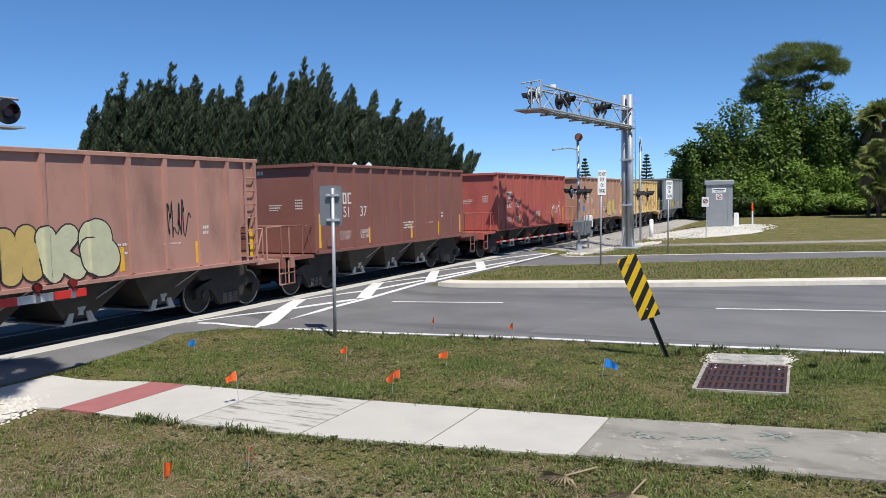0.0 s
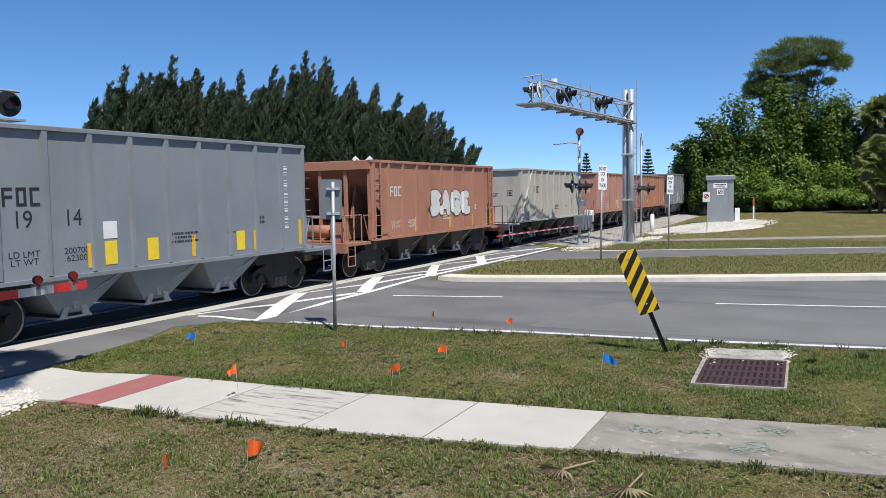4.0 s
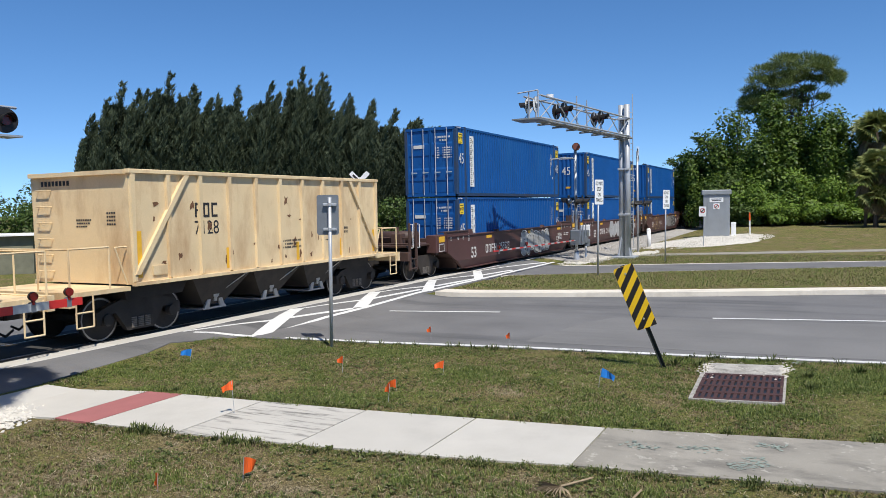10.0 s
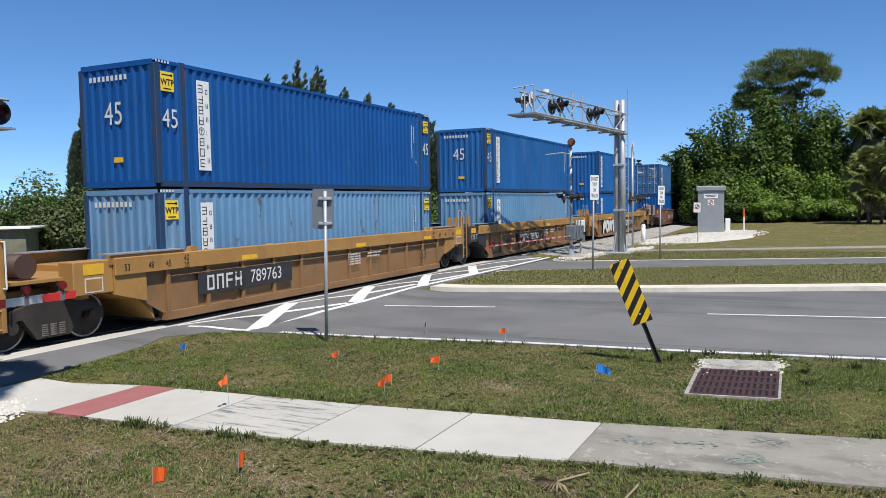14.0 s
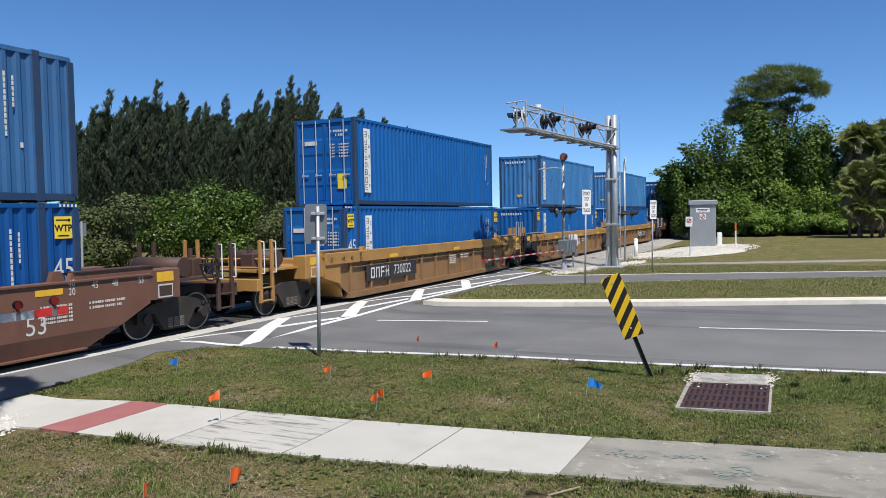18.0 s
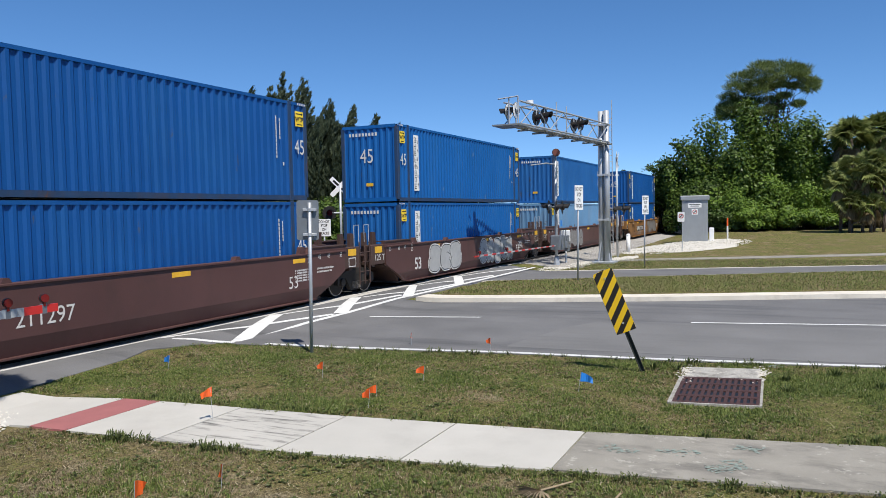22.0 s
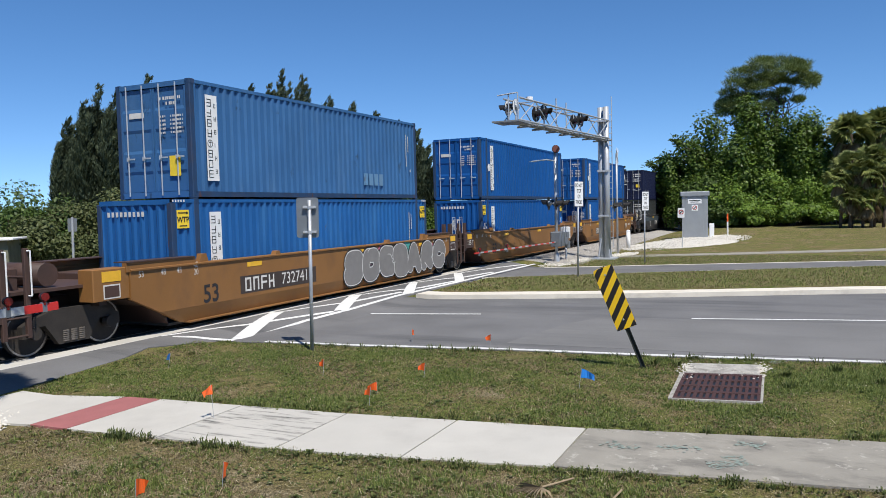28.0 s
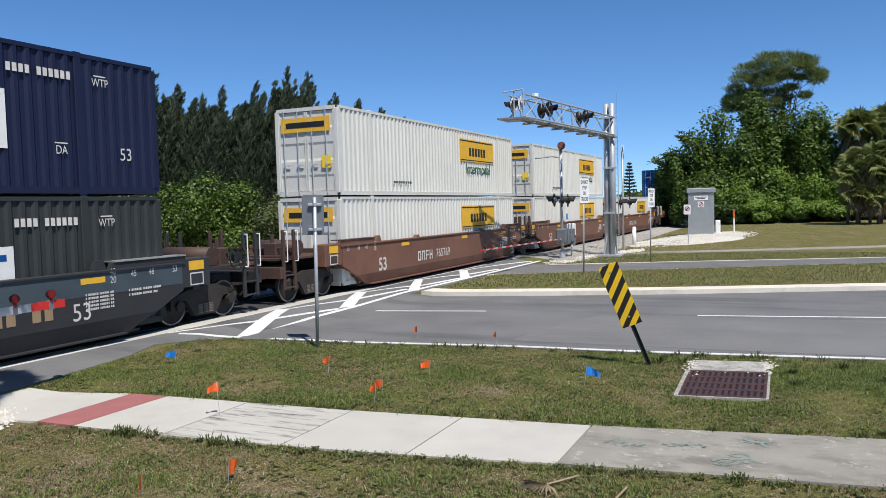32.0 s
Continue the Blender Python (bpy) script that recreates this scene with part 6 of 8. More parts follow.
def load(u, low=None, high=None):
    """Boxes in a well: each (length, paint, door, number, marks)."""
    for z, spec in ((FLOOR, low), (FLOOR + CH + 0.02, high)):
        if spec is None:
            continue
        L, paint, door, num, marks = spec
        own = paint in (C_WHITE, C_NAVY, C_COAL)
        words_ = {C_BLUE: "royal blue", C_SKY: "bright blue", C_MID: "dulled blue", C_DULL: "chalked grey blue", C_FADE: "faded chalky blue", C_LIGHT: "sun-bleached light blue", C_NAVY: "navy blue", C_COAL: "charcoal grey", C_WHITE: "white"}[paint]
        c = container(L, paint, door, post={F45: 6.096, F53: 6.096}.get(L), post_mat=paint if own else C_POST,
                      label="%s corrugated steel shipping container %s" % (words_, "stacked on another" if z > 1 else "in a well car"), num=num, marks=marks)
        MOVERS.append((c, u, z))


def sea(L, paint, door=False, num=""):
    return (L, paint, door, num, "sea")


w1 = well_car(W_BROWN, "dark brown articulated well car with silver graffiti", 231.65, True, False, num="255573")
graffiti(w1, 2.0, -1.482, 0.95, 4.4, 1.1, 21, [S_SILVER], S_BLACK, "ONEKS", halo=S_WHITE)
load(231.65, sea(F45, C_BLUE, True, "45"), sea(F45, C_BLUE, True, "45"))
w = well_car(W_BROWN, "dark brown articulated well car with silver graffiti", 251.15, False, False, num="255573")
graffiti(w, 0.45, -1.482, 0.98, 4.9, 1.15, 22, [S_SILVER], S_WHITE, "ONEKS", fat=0.2, line=0.02)
graffiti(w, 4.2, -1.482, 1.0, 2.9, 1.1, 23, [S_BLACK], S_WHITE, "MOS", fat=0.2, line=0.035)
load(251.15, sea(F45, C_BLUE, True, "45"), sea(F45, C_BLUE, False, "45"))
w = well_car(W_BROWN, "dark brown articulated well car with outline graffiti", 270.6, False, True, num="255573")
graffiti(w, -4.3, -1.482, 0.95, 2.6, 1.0, 24, [W_BROWN], S_OCHRE, "MOS")
graffiti(w, 1.6, -1.482, 1.0, 2.6, 1.0, 25, [S_GREY], S_SILVER, "NEX")
graffiti(w, 4.2, -1.482, 1.0, 2.4, 1.0, 26, [S_BLACK], S_WHITE, "BEASK")
load(270.6, sea(F45, C_BLUE, False, ""), sea(F45, C_BLUE, False, "45"))
well_car(W_YEL, "grimy yellow ribbed articulated well car", 294.4, True, False, True, num="789763", lower=W_YLOW)
load(294.4, sea(F45, C_LIGHT), sea(F45, C_BLUE, False, "45"))
well_car(W_YEL, "grimy yellow ribbed articulated well car", 313.7, False, False, True, num="789763", lower=W_YLOW, end_paint=W_BLK, big="125T")
load(313.7, sea(F45, C_LIGHT), sea(F45, C_MID, False, "45"))
w = well_car(W_YEL, "grimy yellow ribbed articulated well car with graffiti", 333.3, False, True, True, num="789763", lower=W_YLOW)
graffiti(w, -4.4, -1.49, 0.9, 3.4, 0.9, 27, [S_WHITE], S_BLACK, "PORT")
load(333.3, sea(F45, C_SKY), sea(F40, C_MID))
w = well_car(W_RUST, "rusty brown well car with pale graffiti", 357.25, True, True, num="645756")
graffiti(w, -5.9, -1.482, 0.88, 2.4, 0.85, 28, [W_RUST], S_SILVER, "EDNW", line=0.018)
graffiti(w, 0.9, -1.482, 0.95, 2.0, 0.85, 29, [S_CREAM], S_GREY, "SUR")
load(357.25, sea(F45, C_BLUE, False, "45"), (F45, C_DULL, True, "", "plain"))
for x, z, w, h in ((1.6, 1.55, 0.5, 0.55), (-0.6, 0.32, 0.6, 0.22), (1.9, 0.5, 0.12, 0.6), (2.25, 0.5, 0.12, 0.6), (2.6, 0.5, 0.12, 0.55), (2.95, 0.55, 0.12, 0.5)):
    rnd = random.Random(int(x * 100))
    b = B()
    fan(b, blob(0, 0, w, h, rnd, 14, 0.4), 0)
    part("paint_patch", b, C_BLUE, MOVERS[-1][0], "darker blue touch-up patch", at=pose(x, -CW / 2 - 0.012, z))
well_car(W_YEL, "grimy yellow ribbed articulated well car", 380.9, True, False, True, num="730022", lower=W_YLOW)
load(380.9, sea(F45, C_SKY, True, "45"), sea(F40, C_SKY, True))
well_car(W_YEL, "grimy yellow ribbed articulated well car with black end", 400.4, False, False, True, lower=W_YLOW, end_paint=W_BLK, big="125T")
load(400.4, sea(F45, C_SKY), sea(F40, C_FADE))
well_car(W_YEL, "grimy yellow ribbed articulated well car with black end", 420.1, False, True, True, num="730022", lower=W_YLOW, end_paint=W_BLK, big="125T")
load(420.1, sea(F45, C_SKY, True, "45"), sea(F40, C_FADE))
well_car(W_BROWN, "dark brown articulated well car", 444.15, True, False, num="211297")
load(444.15, sea(F45, C_BLUE, True, "45"), sea(F45, C_BLUE, False, "45"))
w = well_car(W_BROWN, "dark brown articulated well car with grey and white graffiti", 463.65, False, False)
graffiti(w, -3.4, -1.482, 0.95, 3.0, 1.1, 30, [S_SILVER], S_BLACK, "SES", halo=S_WHITE)
graffiti(w, 2.6, -1.482, 0.95, 4.4, 1.15, 31, [S_SILVER], S_BLACK, "CAECH", halo=S_WHITE)
load(463.65, sea(F45, C_SKY, False, ""), sea(F45, C_SKY, False, "45"))
w = well_car(W_BROWN, "dark brown articulated well car with swirling grey graffiti", 483.1, False, True, num="211297")
graffiti(w, -3.0, -1.482, 0.95, 5.0, 1.1, 32, [S_GREY], S_SILVER, "OWNESC")
load(483.1, sea(F45, C_LIGHT), sea(F40, C_MID))
w = well_car(W_TAN, "orange tan articulated well car with brown graffiti", 507.0, True, False, num="727740")
graffiti(w, 3.0, -1.482, 1.0, 4.8, 1.15, 33, [S_GREY], S_BLACK, "TUNER", fat=0.18)
scrawl(w, -2.96, -1.478, 1.50, 1.4, 0.22, 60, S_BLACK, 7)
scrawl(w, -3.6, -1.478, 0.56, 1.8, 0.35, 61, S_SILVER, 5)
scrawl(w, -6.4, -1.478, 1.25, 1.0, 0.3, 62, S_BLACK, 6)
load(507.0, sea(F45, C_BLUE, False, "45"), sea(F45, C_BLUE, False, "45"))
w = well_car(W_TAN, "orange tan articulated well car with red graffiti", 526.75, False, False, end_paint=W_END)
graffiti(w, -3.3, -1.482, 0.95, 3.6, 1.0, 35, [S_RED], S_SILVER, "KNEARS")
graffiti(w, 4.6, -1.482, 0.95, 2.0, 1.0, 36, [S_TEAL], S_WHITE, "SEON")
load(526.75, sea(F45, C_BLUE, False, "45"))
w = well_car(W_TAN, "orange tan articulated well car with silver graffiti", 546.4, False, True, num="727740")
graffiti(w, 3.9, -1.482, 0.95, 2.4, 1.15, 37, [S_SILVER], S_BLACK, "ECK", halo=S_WHITE)
load(546.4, sea(F45, C_BLUE, False, "45"))
w = well_car(W_TAN, "orange tan articulated well car with multicolour graffiti", 569.95, True, False, num="732741")
for x, z, sx, sz, m, sd in ((2.3, 1.1, 1.2, 0.9, S_PINK, 1), (4.4, 1.15, 1.5, 0.9, S_TEAL, 2), (6.6, 1.1, 1.0, 0.8, S_PINK, 3)):
    b = B()
    fan(b, blob(0, 0, sx, sz, random.Random(sd), 20, 0.4), 0)
    part("graffiti", b, m, w, "sprayed colour cloud", at=pose(x, -1.476, z))["kind"] = "stuff"
graffiti(w, 4.07, -1.482, 1.0, 7.6, 1.15, 38, [S_GREY], S_WHITE, "SOESARC", halo=S_BLACK, fat=0.2)
load(569.95, sea(F45, C_MID), sea(F40, C_DULL, True))
for x in (2.2, 2.55, 2.9, 3.25):
    part("paint_patch", lambda: bars([(-0.13, 0.13, 0.45, 0.85)]), C_LIGHT, MOVERS[-1][0], "pale touch-up patch", key="palep", at=pose(x, -CW / 2 - 0.010, 0))
well_car(W_TAN, "orange tan articulated well car", 589.55, False, False, end_paint=W_END)
load(589.55, sea(F45, C_BLUE, False, "45"), (F45, C_BLUE, True, "", "plain"))
w = well_car(W_TAN, "orange tan articulated well car with chalk scrawls", 609.0, False, True, num="732741")
scrawl(w, -1.5, -1.48, 1.35, 4.6, 0.4, 39, S_SILVER, 8)
load(609.0, (F40, C_BLUE, True, "", "plain"), (F45, C_BLUE, True, "", "plain"))
w = well_car(W_BLK, "slate blue and black well car with white lettering", 633.0, True, True, num="74143", lower=W_BLK, end_paint=W_BLK)
part("upper_band", B().box(-8.38, 8.38, -1.4755, -1.4705, 1.16, 1.612), W_BLUE, w, "slate blue upper band")
part("name_mark", bars([(0.6 + 0.26 * k, 0.78 + 0.26 * k, 0.80, 1.04) for k in range(17) if k not in (0, 9, 14)]), mat("ochre lettering", (0.30, 0.21, 0.12), 0.6), w, "ochre company name bars", at=pose(0, -1.476, 0))["kind"] = "stuff"
lettering("load_word", "LT WT 54100\nLD LMT 165900", 0.15, MARKW, w, pose(-0.2, -1.480, 1.38), 1.0)
load(633.0, (F53, C_COAL, True, "", "dark"), (F53, C_NAVY, True, "", "dark"))
well_car(W_RUST, "rusty brown articulated well car", 656.7, True, False, num="765769")
load(656.7, (F53, C_WHITE, True, "", "white"), (F53, C_WHITE, True, "", "white"))
well_car(W_RUST, "rusty brown articulated well car", 676.2, False, False)
load(676.2, (F53, C_WHITE, True, "", "white"), (F53, C_WHITE, True, "", "white"))
well_car(W_RUST, "rusty brown articulated well car", 695.8, False, True, num="765769")
load(695.8, (F53, C_WHITE, False, "", "white"))
well_car(W_TAN, "orange tan well car", 719.6, True, True)
load(719.6, sea(F45, C_BLUE, True, "45"), sea(F45, C_BLUE, True, "45"))
well_car(W_BROWN, "dark brown well car", 743.4, True, True)
load(743.4, sea(F45, C_BLUE, True, "45"), sea(F45, C_BLUE, True, "45"))

# ---- roadside things ----
ALU = mat("brushed aluminium sign back", (0.20, 0.22, 0.24), 0.5, 0.45, 0.1, 3)
SIGNY = mat("sign yellow sheeting", (0.82, 0.52, 0.015), 0.45, 0, 0.06, 4)
SIGNK = mat("sign black sheeting", (0.015, 0.013, 0.012), 0.5, 0, 0.1, 4)
SIGNW = mat("sign white sheeting", (0.78, 0.78, 0.77), 0.45, 0, 0.05, 4)
HUT = mat("weathered aluminium housing", (0.30, 0.32, 0.335), 0.55, 0.35, 0.1, 1.5, 40, 0.05, dirt=(0.26, 0.27, 0.27), dirt_amt=0.4, streak=0.8)


def rounded(w, h, r, n=4):
    out = []
    for cx, cz, a0 in ((w / 2 - r, h / 2 - r, 0), (-w / 2 + r, h / 2 - r, 90), (-w / 2 + r, -h / 2 + r, 180), (w / 2 - r, -h / 2 + r, 270)):
        for k in range(n + 1):
            a = radians(a0 + 90 * k / n)
            out.append((cx + r * math.cos(a), cz + r * math.sin(a)))
    return out


# road sign seen from behind
g = gz(13.41, 9.27)
sg = thing("road_sign", "grey metal road sign on a galvanised post, seen from behind", "sign", pose(13.41, 9.27, g, 0.4, 0.9, -63))
part("post", B().cyl((0, 0, -0.3), (0, 0, 3.17), 0.038, 12), STEEL, sg, smooth=True)
part("plate", B().prism(rounded(0.46, 0.84, 0.05), 0.06, 0.066), ALU, sg, at=pose(-0.05, 0, 2.80))
for z in (2.50, 3.02):
    part("bracket", B().chamfer(-0.14, 0.14, -0.02, 0.06, -0.025, 0.025, 0.006).cyl((0, 0, -0.03), (0, 0, 0.03), 0.05, 10), STEEL, sg, at=pose(0, 0, z))

# leaning hazard marker
g = gz(13.69, 2.44)
hm = thing("hazard_marker", "bent yellow and black striped hazard marker on a leaning post", "sign", pose(13.69, 2.44, g) @ pose(0, 0, 0, 0, 0, -80) @ pose(0, 0, 0, 4, -21, 0))
hp = B()
hp.prism([(-0.04, -0.02), (-0.025, 0.02), (0.025, 0.02), (0.04, -0.02), (0.03, -0.02), (0.02, 0.012), (-0.02, 0.012), (-0.03, -0.02)], -0.25, 1.95, "z")
part("post", hp, mat("dark green steel post", (0.03, 0.035, 0.03), 0.6, 0.3), hm)
PW, PH = 0.36, 1.16
part("plate", B().prism(rounded(PW, PH, 0.05), -0.034, -0.028), SIGNY, hm, at=pose(0, 0, 1.36))
for k in range(-4, 5):
    z0 = k * 0.262 + 0.02
    # slanting band, cut to the plate
    pts = []
    band = [(-PW / 2, z0 - 0.18), (PW / 2, z0 + 0.18), (PW / 2, z0 + 0.31), (-PW / 2, z0 - 0.05)]

    def cut(poly, keep, cross):
        out = []
        for i, p in enumerate(poly):
            q = poly[(i + 1) % len(poly)]
            if keep(p):
                out.append(p)
            if keep(p) != keep(q):
                out.append(cross(p, q))
        return out
    for lim, sgn in ((PH / 2 - 0.004, 1), (-PH / 2 + 0.004, -1)):
        keep = (lambda l, s: lambda p: s * (p[1] - l) <= 0)(lim, sgn)
        cross = (lambda l: lambda p, q: (p[0] + (q[0] - p[0]) * (l - p[1]) / (q[1] - p[1]), l))(lim)
        band = cut(band, keep, cross) if band else band
    if len(band) >= 3:
        part("stripe", B().prism([(a * 0.98, c) for a, c in band], -0.038, -0.0345), SIGNK, hm, at=pose(0, 0, 1.36))
for z in (0.95, 1.80):
    part("bolt", B().disc((0, -0.04, z), (0, 1, 0), 0.018, 0.012, 8), STEEL, hm)


def stop_sign(x, y, top, w, h, turn, label, lean=0.0):
    g = gz(x, y)
    s = thing("warning_sign", label, "sign", pose(x, y, g, 0, lean, turn))
    part("post", B().cyl((0, 0, -0.3), (0, 0, top - g), 0.035, 10), STEEL, s, smooth=True)
    part("plate", B().prism(rounded(w, h, 0.04), -0.05, -0.044), SIGNW, s, at=pose(0, 0, top - g - h / 2))
    for k, tx in enumerate(("DO NOT", "STOP", "ON", "TRACKS")):
        lettering("sign_word", tx, h * 0.21, SIGNK, s, pose(0, -0.054, top - g - h * (0.16 + 0.225 * k)), min(1.0, w / h * 1.35) * 0.74, bold=0.004)
    return s


stop_sign(29.14, 7.67, 3.72, 0.42, 0.95, -35, "white track warning sign with black words on a thin post", 1.2)
stop_sign(38.52, 6.77, 3.40, 0.42, 0.92, -38, "white track warning sign with black words on a thin post", 1.0)
stop_sign(30.1, 19.9, 2.6, 0.62, 0.80, -60, "small white track warning sign beyond the rails")


# flashing light heads
def head(parent, x, y, z, turn, nm="signal_head", pale=False):
    hd = part(nm, B().disc((0, 0, 0), (0, 1, 0), 0.34, 0.02, 24).cyl((0, -0.01, 0), (0, -0.10, 0), 0.15, 16), SIGNK, parent, "black round signal head", at=pose(x, y, z, 0, 0, turn))
    v = B()
    n = 12
    for k in range(n + 1):
        a = radians(-20 + 220 * k / n)
        for yy, rr in ((-0.08, 0.165), (-0.40, 0.18)):
            v.v.append((rr * math.cos(a), yy if rr == 0.165 else yy + 0.10 * (1 - math.sin(a)), rr * math.sin(a)))
        for yy, rr in ((-0.08, 0.158), (-0.40, 0.173)):
            v.v.append((rr * math.cos(a), yy if rr == 0.158 else yy + 0.10 * (1 - math.sin(a)), rr * math.sin(a)))
    for k in range(n):
        i, j = 4 * k, 4 * k + 4
        v.f += [(i, j, j + 1, i + 1), (i + 2, i + 3, j + 3, j + 2), (i + 1, j + 1, j + 3, i + 3)]
    part("visor", v, SIGNK, hd)
    part("lens", B().disc((0, -0.09, 0), (0, 1, 0), 0.135, 0.03, 18), LENS, hd, "dark red lens")
    # white sheeting stands in for sun on the galvanised backs
    if pale:
        part("back_plate", B().disc((0, 0.018, 0), (0, 1, 0), 0.33, 0.012, 24), SIGNW, hd, "white back plate standing for sunlit metal")
    part("back_cap", B().cyl((0, 0.01, 0), (0, 0.14, 0), 0.16, 14, 0.10), ALU, hd, "bare metal back cap")
    return hd


GALV = mat("dull galvanised grating", (0.26, 0.27, 0.27), 0.55, 0.4, 0.15, 3, 60)


def truss_arm(parent, a, c, depth, wide, n):
    """Box truss from a to c; its lower chords at the given height."""
    a, c = Vector(a), Vector(c)
    d = (c - a).normalized()
    s = Vector((-d.y, d.x, 0)) * wide / 2
    up = Vector((0, 0, depth))
    for off, nm in ((s, "chord"), (-s, "chord"), (s + up, "chord"), (-s + up, "chord")):
        part(nm, B().cyl(a + off, c + off, 0.045, 8), STEEL, parent)
    for k in range(n):
        p, q = a.lerp(c, k / n), a.lerp(c, (k + 1) / n)
        for sd in (s, -s):
            part("web_strut", B().cyl(p + sd + (up if k % 2 else Vector()), q + sd + (Vector() if k % 2 else up), 0.025, 6), STEEL, parent)
        for lift in (Vector(), up):
            part("web_strut", B().cyl(q + s + lift, q - s + lift, 0.025, 6), STEEL, parent)
        low = Vector((0, 0, 0.06))
        part("cross_beam", B().cyl(q + s * 1.35 - low * 2, q - s * 1.35 - low * 2, 0.05, 6), GALV, parent)
        for f in (-0.55, 0.0, 0.55):
            part("walk_plank", B().cyl(p + s * f - low, q + s * f - low, 0.045, 4), GALV, parent)


cl = thing("signal_cantilever", "galvanised cantilever truss carrying black crossing lights over the road", "crossing signal")
g = gz(41.0, 9.3)
for dx, dy in ((-0.17, 0.0), (0.17, 0.03)):
    part("upright", B().cyl((41.05 + dx * 0.5, 9.3 + dx, g), (41.05 + dx * 0.5, 9.3 + dx, 8.0), 0.17, 14, 0.145), STEEL, cl, smooth=True)
part("base_plate", B().chamfer(40.5, 41.6, 8.7, 9.9, g - 0.1, g + 0.10, 0.02), STEEL, cl)
for k in range(4):
    part("stiffener", B().cyl((41.05 + 0.35 * math.cos(k * 1.57 + 0.8), 9.3 + 0.45 * math.sin(k * 1.57 + 0.8), g), (41.05 + 0.15 * math.cos(k * 1.57 + 0.8), 9.3 + 0.25 * math.sin(k * 1.57 + 0.8), g + 1.1), 0.05, 6), STEEL, cl)
for z in (6.3, 7.25, 4.6, 2.2):
    part("clamp", B().chamfer(40.75, 41.35, 9.0, 9.6, z - 0.05, z + 0.05, 0.01), STEEL, cl)
truss_arm(cl, (30.6, 10.75, 6.42), (40.8, 9.32, 6.32), 0.92, 0.75, 7)
part("tip_rail", B().pipe([(30.2, 10.35, 6.4), (30.2, 10.35, 7.5), (30.1, 11.2, 7.42)], 0.03, 6), STEEL, cl)
part("tip_rail", B().cyl((30.2, 10.75, 6.4), (30.2, 10.75, 7.45), 0.03, 6), STEEL, cl)
part("tip_deck", B().box(29.9, 31.2, 10.2, 11.4, 6.30, 6.36), GALV, cl)
for x, y in ((30.5, 10.55), (30.8, 11.0), (33.0, 10.1), (33.4, 10.6), (37.0, 9.5), (37.4, 9.95)):
    front = x > 32
    head(cl, x, y, 6.95, -13 if front else 176, pale=not front)
    part("head_bracket", B().cyl((x, y, 6.35), (x, y, 7.3), 0.04, 8), STEEL, cl)
for x in (34.6, 36.3):
    part("lamp_post", B().cyl((x, 10.0, 6.3), (x, 10.0, 7.75), 0.03, 6), STEEL, cl)
part("lamp_cap", B().disc((32.2, 10.5, 7.5), (0, 0, 1), 0.16, 0.14, 14), SIGNW, cl, "white lamp cap")
part("ladder", B().pipe([(41.5, 8.95, 0.5), (41.5, 8.95, 8.6)], 0.025, 6).pipe([(41.5, 9.35, 0.5), (41.5, 9.35, 8.0)], 0.025, 6), STEEL, cl)
for k in range(22):
    part("rung", lambda: B().cyl((41.5, 8.95, 0), (41.5, 9.35, 0), 0.015, 6), STEEL, cl, key="clrung", at=pose(0, 0, 0.7 + 0.33 * k))
for y, dy in ((8.85, 0), (9.35, 0.15)):
    head(cl, 41.75, y - 0.45, 2.75, 5)
part("head_arm", B().cyl((41.4, 9.4, 2.75), (41.75, 8.2, 2.75), 0.04, 8), SIGNK, cl)


def crossbuck(x, y, z, turn, label, post=True, s=1.0):
    g = gz(x, y)
    c = thing("crossbuck", label, "sign", pose(x, y, g, 0, 0, turn))
    for a in (45, -45):
        part("blade", B().prism(rounded(1.22 * s, 0.23 * s, 0.02), -0.05, -0.044), SIGNW, c, "white retroreflective blade", at=pose(0, 0.006 * (a > 0), z - g, 0, a, 0))
    part("blade_mark", bars([(-0.45, -0.1, -0.05, 0.05), (0.1, 0.45, -0.05, 0.05)]), SIGNK, c, at=pose(0, -0.056, z - g, 0, 45, 0))
    part("post", B().cyl((0, 0, 0), (0, 0, z - g + 0.2), 0.06, 10), STEEL, c, smooth=True)
    return c


crossbuck(45.0, 9.45, 5.6, 4, "white crossbuck on a slim post behind the cantilever", s=1.0)
cb = crossbuck(32.2, 20.3, 4.15, -62, "white crossbuck with lights beyond the rails")
for x in (-0.55, 0.55):
    head(cb, x, -0.05, 3.0, 10)
part("cross_arm", B().cyl((-0.6, 0, 3.0), (0.6, 0, 3.0), 0.04, 8), STEEL, cb)


# gate masts and their arms
ARMW = mat("dulled silver band", (0.46, 0.48, 0.48), 0.5, 0.2, 0.15, 5)


